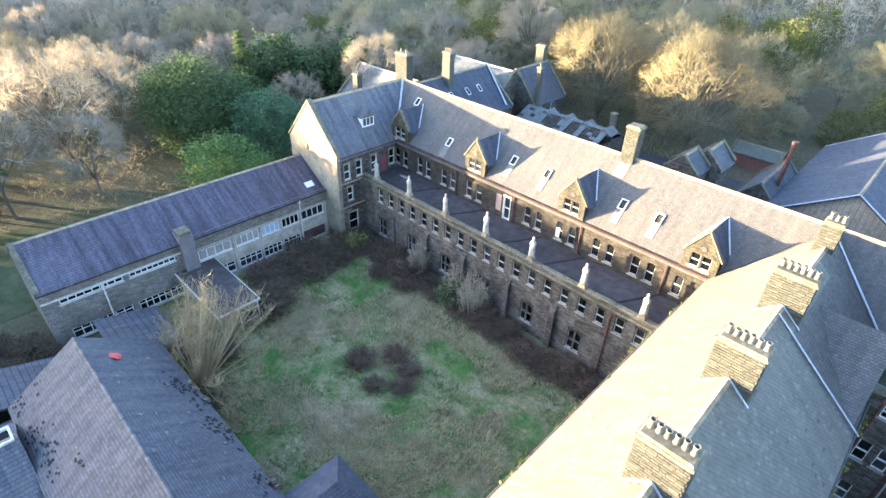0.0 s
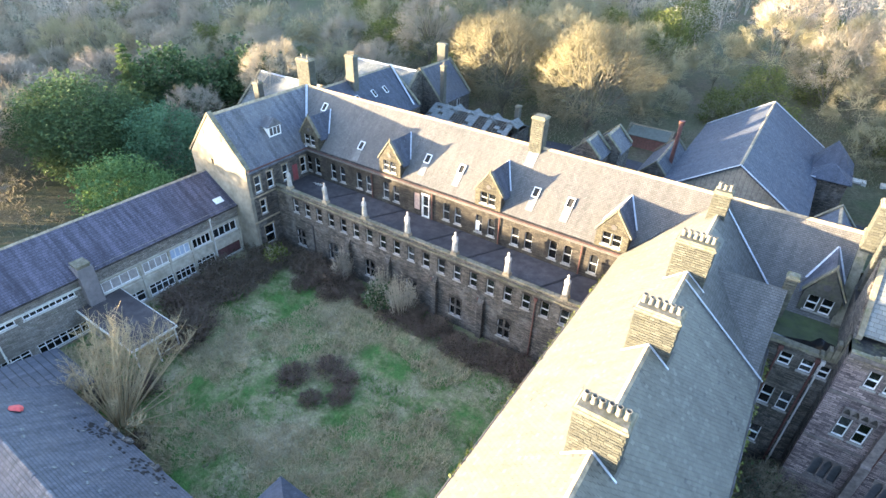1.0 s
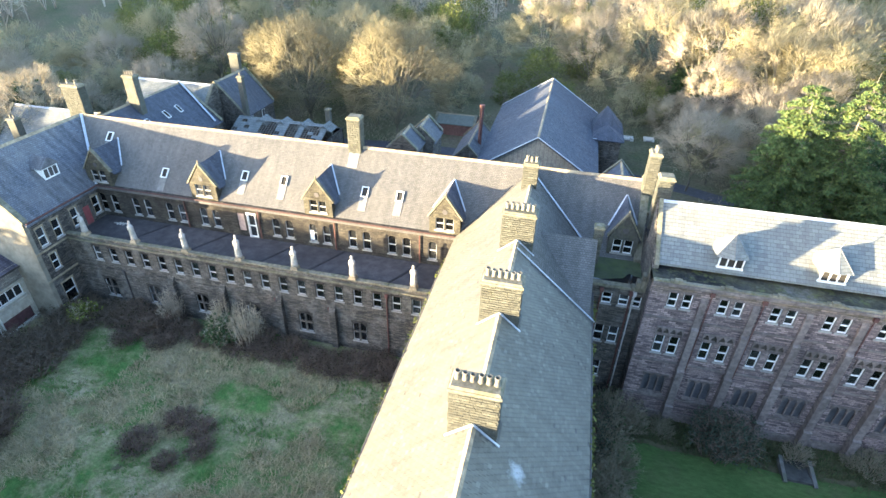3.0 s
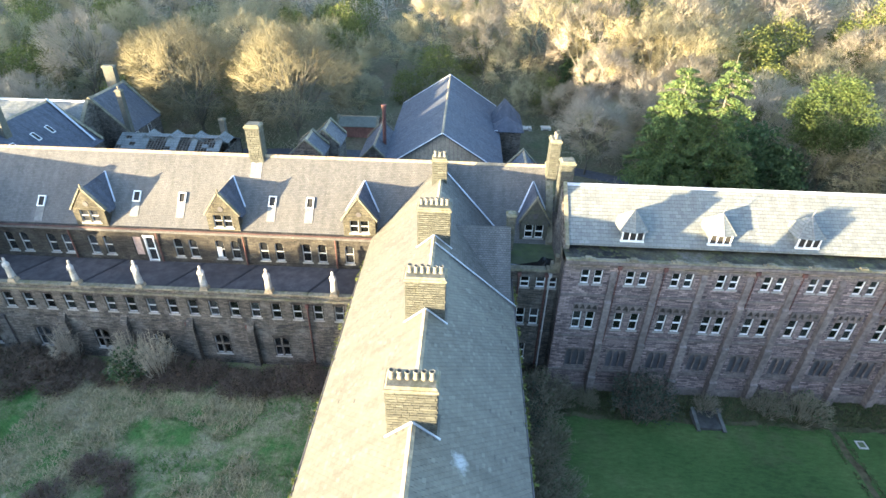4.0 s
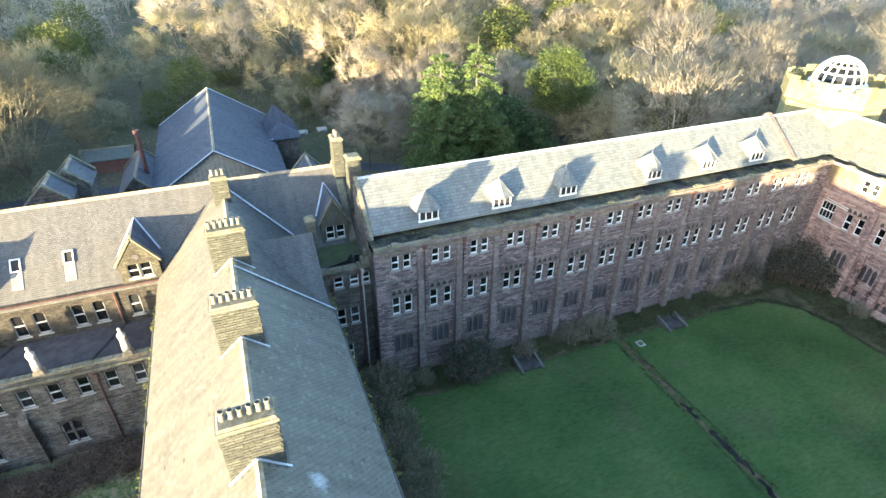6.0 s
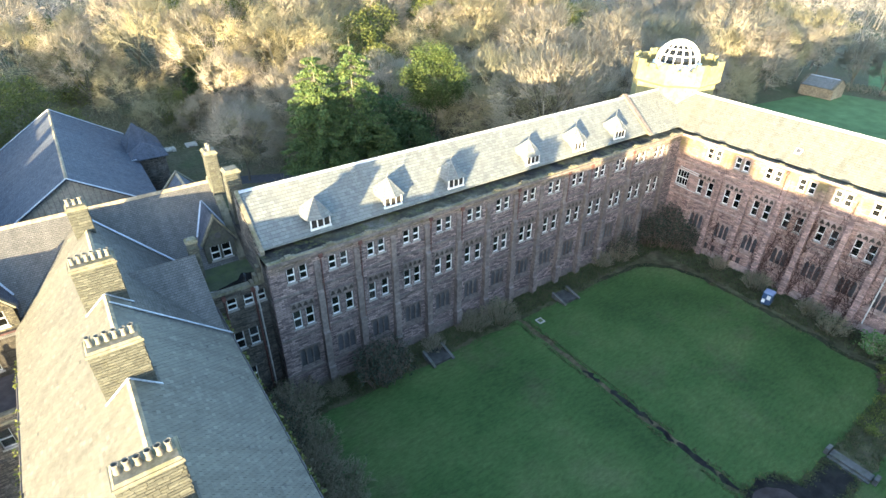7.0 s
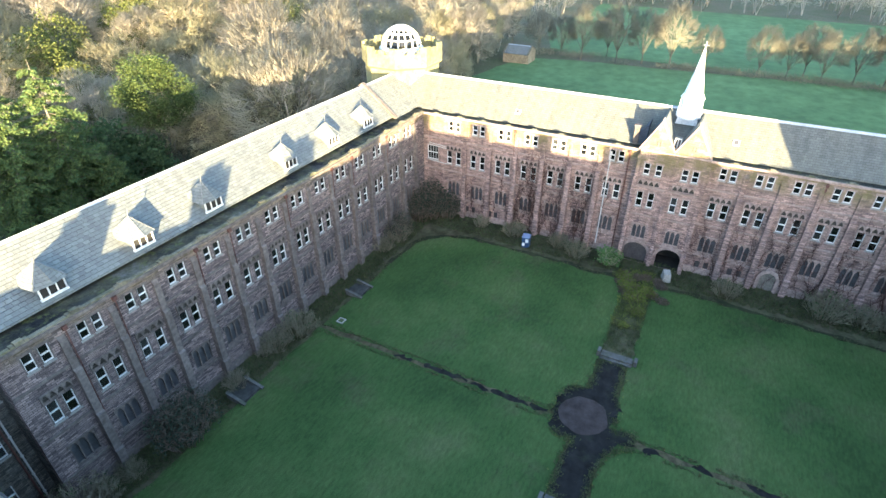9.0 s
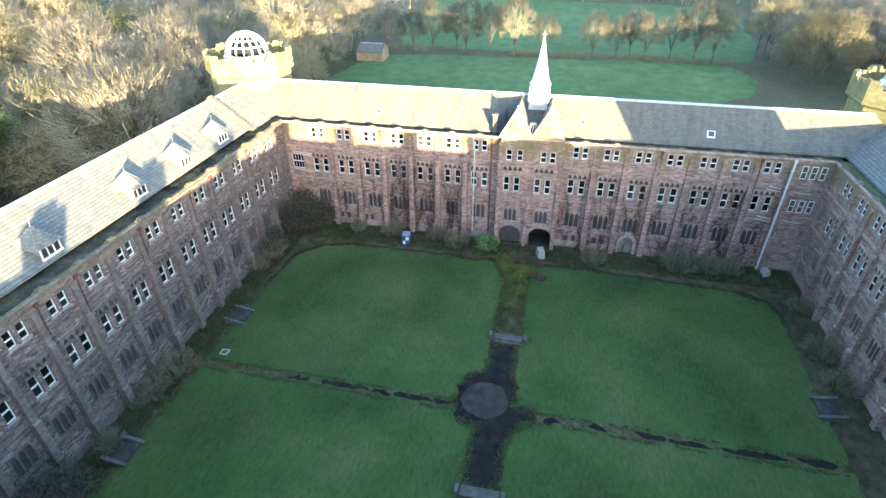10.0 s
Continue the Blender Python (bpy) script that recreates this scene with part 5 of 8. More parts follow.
for c in (9.2, 5.1):
    bm = bmesh.new()
    prism(bm, [(c - 2.0, 16.3), (c + 2.0, 16.3), (c, 19.75)], XP, XP + 0.45, "x")
    g = part("gable", bm, STONE_R, eb, "red sandstone gable")
    bm = bmesh.new()
    prism(bm, [(c - 2.15, 16.15), (c, 19.85), (c + 2.15, 16.15), (c + 2.15, 15.95), (c, 19.65), (c - 2.15, 15.95)], XP + 0.1, XER, "x")
    part("gable_roof", bm, SLATE_N, g, "slate gable roof")
    bm = bmesh.new()
    beam(bm, (XP + 0.2, c - 2.1, 16.2), (XP + 0.2, c, 19.95), 0.4, 0.15)
    beam(bm, (XP + 0.2, c + 2.1, 16.2), (XP + 0.2, c, 19.95), 0.4, 0.15)
    box(bm, XP + 0.1, XP + 0.3, c - 0.1, c + 0.1, 19.9, 20.5, 0.04)
    part("coping", bm, STONE_P, g)
    bm = bmesh.new()
    for s in (-0.18, 0.18):
        box(bm, XP - 0.02, XP + 0.05, c + s - 0.1, c + s + 0.1, 16.9, 17.6)
    part("slit_window", bm, IRON, g)
bm = bmesh.new()
box(bm, XP + 1.2, XP + 1.9, 6.75, 7.55, 16.3, 17.9)
dl = part("valley_dormer", bm, SLATE_N, eb, "small glazed dormer between the gables")
bm = bmesh.new()
for y0, y1, z0, z1 in ((6.75, 6.85, 16.5, 17.9), (7.45, 7.55, 16.5, 17.9), (7.1, 7.2, 16.5, 17.9), (6.85, 7.45, 17.78, 17.9), (6.85, 7.45, 16.5, 16.62)):
    box(bm, XP + 1.12, XP + 1.196, y0, y1, z0, z1)
part("frame", bm, SASH, dl)
bm = bmesh.new()
box(bm, XP + 1.15, XP + 1.19, 6.85, 7.45, 16.62, 17.78)
part("pane", bm, LEADED, dl)
# flèche
bm = bmesh.new()
box(bm, 74.9, 77.5, 5.65, 8.25, 18.6, 19.6, 0.15)
fl = part("spirelet", bm, LEAD, er, "white lead-clad spirelet with finial")
bm = bmesh.new()
lathe(bm, [(1.55, 0), (1.45, 1.2), (1.25, 1.3), (1.15, 2.3), (1.45, 2.4), (1.10, 3.0), (0.55, 5.6), (0.10, 8.2), (0.05, 8.3)], 8, (76.2, 6.95, 19.3))
part("spire", bm, plain_material("pale_weathered_lead", (0.62, 0.63, 0.62), 0.5, 0.2, 3.0, 0.4), fl)
for i in range(4):
    a = math.tau * (i + 0.5) / 4
    bm = bmesh.new()
    bar(bm, (76.2 + 1.75 * math.cos(a), 6.95 + 1.75 * math.sin(a), 19.6), (76.2 + 1.75 * math.cos(a), 6.95 + 1.75 * math.sin(a), 21.8), 0.16, 6, 0.03)
    part("pinnacle", bm, LEAD, fl)
bm = bmesh.new()
bar(bm, (76.2, 6.95, 27.4), (76.2, 6.95, 28.4), 0.04, 5)
bar(bm, (76.2, 6.6, 28.0), (76.2, 7.3, 28.0), 0.03, 5)
part("finial", bm, LEAD, fl)
bm = bmesh.new()
box(bm, 72.4, 73.0, 12.0, 12.6, 15.9, 18.3)
box(bm, 72.3, 73.1, 11.9, 12.7, 18.3, 18.5)
part("chimney", bm, STONE_Q, er, "small stone stack")
bm = bmesh.new()
prism(bm, [(11.0, 16.1), (12.8, 16.1), (11.0, 18.7)], 72.8, 76.5, "x")
part("cross_roof", bm, SLATE_B, er)
downpipe(er, XE - 0.12, 14.75, 1.0, 14.7, PIPE, 0.075, "pale vertical waste pipe")
downpipe(er, XE - 0.95, -24.3, 0.3, 15.8, PIPE, 0.13, "long pale ventilation pipe")
WASTES = [(z, -24.1, -22.3 - 0.4 * (z % 1), 0.22) for z in (11.9, 11.5, 7.6, 7.2)]
WASTES += [(z, -27.6, -25.6, 0.2) for z in (11.4, 7.3)] + [(z, 38.9, 41.8, 0.2) for z in (11.2, 10.9, 8.4)]
for z, ya, yb, fall in WASTES:
    bm = bmesh.new()
    bar(bm, (XE - 0.2, ya, z), (XE - 0.2, yb, z + fall), 0.06, 6)
    bar(bm, (XE - 0.2, yb, z + fall), (XE + 0.05, yb, z + fall), 0.06, 6)
    part("waste_pipe", bm, PIPE, er, "thin pale sloping waste pipe")
for u in (28.1, 12.4, -9.3, -21.0):
    downpipe(er, XE - 0.15, u, 0.4, 15.3, RUST)
# arched doorway with stone surround
bm = bmesh.new()
box(bm, XE - 0.3, XE + 0.05, -8.5, -8.1, 0, 2.0, 0.0)
box(bm, XE - 0.3, XE + 0.05, -6.3, -5.9, 0, 2.0, 0.0)
prism(bm, [(-8.1, 2.0), (-7.75, 2.5), (-7.2, 2.78), (-7.2, 3.25), (-8.05, 2.9), (-8.5, 2.0)], XE - 0.3, XE - 0.01, "x")
prism(bm, [(-6.3, 2.0), (-6.65, 2.5), (-7.2, 2.78), (-7.2, 3.25), (-6.35, 2.9), (-5.9, 2.0)], XE - 0.3, XE - 0.01, "x")
part("door_surround", bm, STONE_P, er, "pointed stone door surround")
bm = bmesh.new()
box(bm, XE + 0.1, XE + 0.2, -8.1, -6.3, 0, 2.75)
part("door", bm, WOOD, er, "grey timber double door")

sr = thing("south_range", "shadowed red sandstone range closing the court", "building")
s_bays = [66.5 - 4.0 * i for i in range(14)]
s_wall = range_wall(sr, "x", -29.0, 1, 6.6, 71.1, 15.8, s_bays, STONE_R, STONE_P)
for c in s_bays:
    buttress(s_wall, "x", -29.0, 1, c - 2.0, STONE_R)
battlements(sr, "x", -29.0, 1, 6.6, 71.0, 15.8, 16)
bm = bmesh.new()
box(bm, 6.6, 71.5, -31.0, -29.45, 15.5, 15.8)
part("parapet_gutter", bm, MOSSY, sr)
gable_roof(sr, SLATE_N, "x", 4.0, 77.0, -35.4, 4.8, 16.1, 19.3, over=0.1)
# unseen raised roof with gables, added only to throw shade on the entrance bay
gable_roof(sr, SLATE_N, "x", 3.6, 15.6, -35.4, 5.1, 16.9, 20.75, over=0.1, label="raised slate roof, unseen, added to shade the entrance bay")
for u in (3.8, 15.1):
    gable_end(sr, STONE_R, "x", u, 0.4, -35.4, 5.0, 15.8, 20.6, name="pavilion_gable")
wall("back_wall", sr, STONE_R, "x", -40.2, -1, 6.6, 81.2, 0, 16.1, (), 0.5)
# an unseen square tower over the middle of the south front, inferred from its shadow
for axis, face, out, a0, a1 in (("x", -33.0, 1, 33.5, 45.0), ("x", -44.5, -1, 33.5, 45.0), ("y", 33.5, -1, -44.0, -33.5), ("y", 45.0, 1, -44.0, -33.5)):
    wall("tower_wall", sr, STONE_R, axis, face, out, a0, a1, 0, 24.2, (), 0.5)
bm = bmesh.new()
box(bm, 34.0, 44.5, -44.0, -33.5, 22.8, 23.1)
part("tower_roof", bm, MOSSY, sr)
downpipe(sr, 52.5, -28.8, 0.3, 12.0, PIPE, 0.12, "pale vertical pipe")


def tower(cx, cy, label):
    """An eight-sided battlemented corner tower with a glazed dome."""
    t = thing("corner_tower", label, "tower", (cx, cy, 0))
    r, n = 6.5, 8
    bm = bmesh.new()
    pr = [(r - 0.5, 0), (r - 0.5, 20.6), (r + 0.05, 21.0), (r + 0.05, 21.4), (r, 21.4), (r, 23.0), (r - 0.6, 23.0), (r - 0.6, 22.0), (0.2, 22.1)]
    rings = [[bm.verts.new((q * math.cos((i + 0.5) * math.tau / n), q * math.sin((i + 0.5) * math.tau / n), z)) for i in range(n)] for q, z in pr]
    for p, q in zip(rings, rings[1:]):
        for i in range(n):
            bm.faces.new((p[i], p[(i + 1) % n], q[(i + 1) % n], q[i]))
    part("tower_wall", bm, STONE_T, t)
    bm = bmesh.new()
    side = 2 * r * math.sin(math.pi / n)
    for i in range(n):
        a = (i + 1) * math.tau / n
        m = Matrix.Rotation(a, 4, "Z")
        for u0, u1, zz in ((-side / 2, -side / 2 + 1.1, 0.9), (-side / 2 + 1.1, -side / 2 + 1.5, 0.45), (-0.55, 0.55, 0.55), (side / 2 - 1.5, side / 2 - 1.1, 0.45), (side / 2 - 1.1, side / 2, 0.9)):
            bm = bmesh.new()
            box(bm, r * math.cos(math.pi / n) - 0.45, r * math.cos(math.pi / n) + 0.03, u0, u1, 23.0, 23.0 + zz, 0.02)
            part("merlon", bm, STONE_T, t, "", m)
    bm = bmesh.new()
    lathe(bm, [(3.5, 22.0), (3.5, 23.0), (3.2, 23.1)], 24)
    part("dome_base", bm, WHITE, t)
    bm = bmesh.new()
    for i in range(16):
        a = i * math.tau / 16
        pts = [Vector((3.1 * math.cos(e) * math.cos(a), 3.1 * math.cos(e) * math.sin(a), 23.1 + 3.1 * math.sin(e))) for e in np.linspace(0, 1.5, 9)]
        for p, q in zip(pts, pts[1:]):
            bar(bm, p, q, 0.12, 5)
    for e in (0.03, 0.42, 0.75, 1.05, 1.35):
        pts = [Vector((3.1 * math.cos(e) * math.cos(a), 3.1 * math.cos(e) * math.sin(a), 23.1 + 3.1 * math.sin(e))) for a in np.linspace(0, math.tau, 33)]
        for p, q in zip(pts, pts[1:]):
            bar(bm, p, q, 0.11, 5)
    part("dome_ribs", bm, WHITE, t, "white iron dome ribs")
    bm = bmesh.new()
    lathe(bm, [(3.0 * math.cos(e), 23.1 + 3.0 * math.sin(e)) for e in np.linspace(0, 1.53, 9)], 24)
    part("dome_glass", bm, GLASS, t, "old dome glazing").visible_shadow = False
    return t


STONE_T = plain_material("lichened_tower_stone", (0.204, 0.18, 0.09), 0.92, 0.3, 1.6, 0.2, dirt=(0.144, 0.132, 0.054))
tower(79.0, 51.2, "battlemented tower with white glazed dome, yellow with lichen")
tower(80.2, -38.2, "battlemented corner tower, yellow with lichen")

# ---- low wing on the west side of the grass court ----
mw = thing("low_wing", "two-storey cream and stone wing with purple slate roof", "building")
holes, glazing = [], []
for y0, y1 in ((26.4, 29.6), (29.9, 32.6), (33.0, 35.6), (36.0, 39.6)):
    glazing += [(y0, y1, 3.75, 5.15, 4), (y0, y1, 0.45, 1.95, 4)]
for y0, y1 in ((7.0, 13.2), (13.9, 19.0)):
    glazing += [(y0, y1, 5.15, 5.75, 8), (y0, y1, 0.35, 1.75, 7)]
glazing += [(21.6, 25.8, 3.75, 5.15, 4), (21.6, 25.8, 0.45, 1.95, 4)]
holes = [g[:4] for g in glazing]
MX = -55.0
mwall = wall("front_wall", mw, PANEL, "y", MX, 1, 21.2, 40.4, 0, 5.5, [h for h in holes if h[0] > 21], 0.35, "weathered cream panelled wall")
mstone = wall("stone_wall", mw, STONE_L, "y", MX, 1, 5.4, 21.2, 0, 7.5, [h for h in holes if h[0] < 21], 0.35)
wall("upper_wall", mw, STONE_L, "y", MX + 0.05, 1, 21.2, 40.4, 5.5, 7.5, (), 0.4, "band of pale stone below the eaves")
wall("end_wall", mw, STONE_L, "x", 5.4, -1, -65.25, MX - 0.35, 0, 7.5, (), 0.35)
gable_end(mw, STONE_L, "y", 5.4, 0.35, -60.3, 5.3, 7.5, 10.7, coping=0.1)
wall("back_wall", mw, STONE_W, "y", -65.6, -1, 5.4, 40.1, 0, 7.5, (), 0.35)
gable_roof(mw, SLATE_P, "y", 5.3, 40.4, -60.3, 5.3, 7.5, 10.8, over=0.45, label="streaked purple slate roof")
for y0, y1, z0, z1, n in glazing:
    w, h = y1 - y0, z1 - z0
    bm = bmesh.new()
    for i in range(n + 1):
        u = -w / 2 + (w - 0.09) * i / n
        box(bm, u, u + 0.09, 0.08, 0.2, -h / 2, h / 2)
    box(bm, -w / 2, w / 2, 0.08, 0.2, -h / 2, -h / 2 + 0.1)
    box(bm, -w / 2, w / 2, 0.08, 0.2, h / 2 - 0.1, h / 2)
    if h > 1 and (z0 < 1 or y0 < 21):
        box(bm, -w / 2, w / 2, 0.09, 0.19, h * 0.12, h * 0.12 + 0.07)
    fill = {(36.0, 0.45): REDBOARD, (29.9, 3.75): BLIND, (26.4, 3.75): HARDBOARD, (21.6, 3.75): HARDBOARD}.get((y0, z0))
    ob = part("window", bm, REDBOARD if fill is REDBOARD else WHITE, mwall if y0 > 21 else mstone, "strip of white framed casements", facing("y", MX, 1, (y0 + y1) / 2, (z0 + z1) / 2))
    bm = bmesh.new()
    box(bm, -w / 2, w / 2, 0.14, 0.15, -h / 2, h / 2)
    if fill is None:
        part("pane", bm, GLASS, ob).visible_shadow = False
    else:
        part("board", bm, fill, ob, "boards or blinds closing the window")
    bm = bmesh.new()
    box(bm, -w / 2 - 0.1, w / 2 + 0.1, -0.1, 0.1, -h / 2 - 0.12, -h / 2)
    part("sill", bm, CREAM, ob)
for u in (21.2, 26.1, 29.75, 32.8, 35.8, 39.9):
    bm = bmesh.new()
    box(bm, MX, MX + 0.14, u - 0.14, u + 0.14, 0, 5.5)
    part("pilaster", bm, PANEL, mwall)
band(mw, "y", MX, 1, 21.2, 40.4, 5.45, 0.22, 0.22, PANEL, "ledge")
band(mw, "y", MX, 1, 21.2, 40.4, 3.2, 0.2, 0.12, PANEL, "ledge")
band(mw, "y", MX, 1, 5.4, 21.2, 5.95, 0.16, 0.2, CREAM, "ledge")
gutter(mw, "y", MX + 0.5, 5.4, 40.4, 7.25, STONE_U)
downpipe(mw, MX + 0.3, 11.1, 1.2, 5.6, CREAM, 0.09, "cream hopper and downpipe")
downpipe(mw, MX + 0.3, 35.8, 1.2, 6.9, CREAM, 0.09, "cream downpipe")
bm = bmesh.new()
box(bm, MX - 0.9, MX + 0.9, 19.7, 21.3, 3.0, 8.3)
st = part("chimney", bm, plain_material("grey_render", (0.15, 0.135, 0.13), 0.9, 0.2, 2.0), mw, "grey rendered flue rising through the eaves")
bm = bmesh.new()
box(bm, MX - 0.75, MX + 0.75, 19.85, 21.15, 8.3, 8.6)
box(bm, MX - 0.82, MX + 0.82, 19.78, 21.22, 8.6, 8.72)
part("cap", bm, COPING, st)
bm = bmesh.new()
kk = 3.3 / 5.3
box(bm, -0.42, 0.42, -0.6, 0.6, 0, 0.12)
part("skylight", bm, WHITE, mw, "white rooflight", pose(-56.0, 38.4, 10.8 - kk * 4.3 + 0.05, 0, math.degrees(math.atan(kk)), 0))
# flat canopy in front of the low wing
fc = thing("flat_canopy", "flat felt-roofed canopy with cream fascia on thin posts", "canopy")
bm = bmesh.new()
box(bm, -54.9, -51.5, 18.9, 23.2, 0, 3.28)
part("rear_wall", bm, STONE_L, fc)
for y in (18.7, 20.9, 23.1):
    bm = bmesh.new()
    box(bm, -44.35, -44.2, y - 0.07, y + 0.07, 0, 3.3)
    part("post", bm, CREAM, fc)
for z in (2.4, 1.0):
    bm = bmesh.new()
    box(bm, -44.32, -44.24, 20.95, 23.05, z, z + 0.1)
    part("rail", bm, CREAM, fc)
bm = bmesh.new()
box(bm, -54.9, -44.0, 18.4, 23.4, 3.30, 3.55)
part("fascia", bm, CREAM, fc, "white painted fascia")
bm = bmesh.new()
box(bm, -54.9, -44.12, 18.52, 23.28, 3.55, 3.60)
part("flat_roof", bm, FELT, fc, "dark felt roof with moss")

# ---- derelict hall on the south side of the grass court ----
hl = thing("derelict_hall", "derelict single-storey hall, its blue slate roof holed", "building")
wall("north_wall", hl, STONE_W, "x", 12.0, 1, -43.3, -6.6, 0, 5.0, (), 0.4)
wall("south_wall", hl, STONE_W, "x", 0.2, -1, -43.3, -6.6, 0, 5.0, (), 0.4)
wall("end_wall", hl, STONE_W, "y", -43.3, -1, 0.6, 11.6, 0, 5.0, (), 0.4)
gable_end(hl, STONE_W, "x", -43.3, 0.4, 6.1, 5.9, 5.0, 8.85)
gable_roof(hl, SLATE_D, "x", -43.5, -6.7, 6.1, 5.9, 5.05, 9.0, over=0.3, label="blue slate roof with slipped and missing slates", ridge=False)
bm = bmesh.new()
for i in range(80):   # ridge tiles laid end to end, a few slipped
    x = -43.5 + i * 0.46
    dz = 0.02 * math.sin(i * 5.3) - (0.05 if i % 11 == 4 else 0.0)
    prism(bm, [(5.92, 8.88 + dz), (5.92, 8.93 + dz), (6.1, 9.06 + dz), (6.28, 8.93 + dz), (6.28, 8.88 + dz)], x, x + 0.45, "x")
part("ridge_tile", bm, SLATE_H, hl, "row of grey ridge tiles")
kh = (9.0 - 5.05) / 5.9
rnd = random.Random(8)
for cx, cy, nn in ((-35.6, 11.0, 34), (-33.4, 11.6, 20), (-29.6, 11.3, 22), (-27.4, 11.9, 14), (-22.5, 11.8, 16), (-42.6, 0.7, 12), (-38.4, 0.7, 16), (-36.2, 1.4, 18), (-34.2, 0.9, 14), (-43.1, 2.4, 10), (-32.0, 2.6, 8)):
    for i in range(nn):
        x, y = cx + rnd.gauss(0, 0.75), cy + rnd.gauss(0, 0.38)
        if not 0.0 < y < 12.2 or x < -43.3:
            continue
        s = 1 if y > 6.1 else -1
        bm = bmesh.new()
        w, h = rnd.uniform(0.06, 0.17), rnd.uniform(0.05, 0.11)
        box(bm, -w, w, -h, h, 0.0, 0.02)
        # dark plate lying on the slates, painted as an unlit hole
        part("slate_gap", bm, DARK, hl, "", pose(x, y, 9.0 - kh * abs(y - 6.1) + 0.03, -s * math.degrees(math.atan(kh)), 0, rnd.uniform(-12, 12)))
for cx, nn in ((-35.0, 6), (-33.2, 5), (-28.8, 4), (-21.8, 4)):   # wall-head stones bared where the eaves have fallen
    for i in range(nn):
        bm = bmesh.new()
        w = rnd.uniform(0.18, 0.36)
        box(bm, -w, w, -0.2, 0.2, 0, rnd.uniform(0.16, 0.3), 0.05)
        part("wall_stone", bm, STONE_W, hl, "", pose(cx + rnd.gauss(0, 0.45), 12.15 + rnd.uniform(-0.25, 0.2), 4.95 + rnd.uniform(0, 0.12), rnd.uniform(-9, 9), rnd.uniform(-9, 9), rnd.uniform(-25, 25)))
for i in range(22):
    x, y = rnd.uniform(-40, -20), rnd.uniform(6.5, 12.0)
    bm = bmesh.new()
    box(bm, -0.16, 0.16, -0.11, 0.11, 0, 0.03)
    part("loose_slate", bm, SLATE_N, hl, "", pose(x, y, 9.0 - kh * (y - 6.1) + 0.04, -math.degrees(math.atan(kh)) + rnd.uniform(-5, 5), 0, rnd.uniform(-25, 25)))
bm = bmesh.new()
bmesh.ops.create_icosphere(bm, subdivisions=2, radius=0.45)
for v in bm.verts:
    v.co.z = max(v.co.z * 0.5, -0.05) + 0.15 * noise.noise(v.co * 3)
    v.co.x *= 1.3
tagged(place("tarpaulin", mesh_of("tarpaulin", bm, plain_material("faded_red_plastic", (0.50, 0.07, 0.06), 0.6, 0.2, 3.0)), None, pose(-40.2, 8.1, 9.0 - kh * 2.0 + 0.1, -30, 0, 20)), "crumpled red plastic sheet lying on the slates", "tarpaulin")
# low link roof between the hall's end and the low wing
lk = thing("link_building", "low link building with mottled grey slate roof", "building")
wall("north_wall", lk, STONE_W, "x", 14.2, 1, -51.0, -43.6, 0, 2.95, (), 0.3)
bm = bmesh.new()
prism(bm, [(8.6, 4.3), (8.6, 4.46), (14.6, 3.12), (14.6, 2.98)], -51.2, -43.55, "x")
part("roof", bm, SLATE_D, lk, "mottled grey slate slope")
# small roofs against the hall
lo = thing("lean_to", "small grey slate roof against the derelict hall", "building")
wall("side_wall", lo, STONE_W, "y", -15.2, 1, 12.0, 17.2, 0, 4.2, (), 0.3)
wall("side_wall", lo, STONE_W, "y", -20.8, -1, 12.0, 17.2, 0, 4.2, (), 0.3)
wall("end_wall", lo, STONE_W, "x", 17.2, 1, -20.5, -15.5, 0, 4.2, (), 0.3)
bm = bmesh.new()
a = [bm.verts.new(p) for p in ((-21.1, 17.5, 4.1), (-14.9, 17.5, 4.1), (-14.9, 11.9, 4.1), (-21.1, 11.9, 4.1), (-18.0, 15.4, 6.2), (-18.0, 11.9, 6.2))]
for f in ((0, 1, 4), (1, 2, 5, 4), (3, 0, 4, 5), (3, 2, 1, 0), (2, 3, 5)):
    bm.faces.new([a[i] for i in f])
bmesh.ops.recalc_face_normals(bm, faces=bm.faces[:])
part("roof", bm, SLATE_B, lo)
ou = thing("outbuilding", "ruined outbuilding with broken slate roof and open skylight", "building")
wall("side_wall", ou, STONE_W, "x", -7.5, -1, -49.2, -30.0, 0, 3.6, (), 0.35)
wall("end_wall", ou, STONE_W, "y", -49.2, -1, -7.15, 4.2, 0, 3.6, (), 0.35)
gable_roof(ou, SLATE_D, "x", -49.4, -43.6, -1.6, 5.8, 3.6, 5.3, over=0.2)
gable_roof(ou, SLATE_H, "y", -30.0, 0.0, -38.0, 5.0, 4.0, 6.6, over=0.25)
bm = bmesh.new()
for x0, x1, y0, y1 in ((-0.75, -0.6, -0.7, 0.7), (0.6, 0.75, -0.7, 0.7), (-0.75, 0.75, 0.6, 0.75), (-0.75, 0.75, -0.75, -0.6)):
    box(bm, x0, x1, y0, y1, 0, 0.35)
ob = part("skylight", bm, WHITE, ou, "broken white skylight", pose(-38.4, -1.0, 6.45, 0, 10, 0))
bm = bmesh.new()
box(bm, -0.6, 0.6, -0.6, 0.6, 0.02, 0.05)
part("pane", bm, DARK, ob)

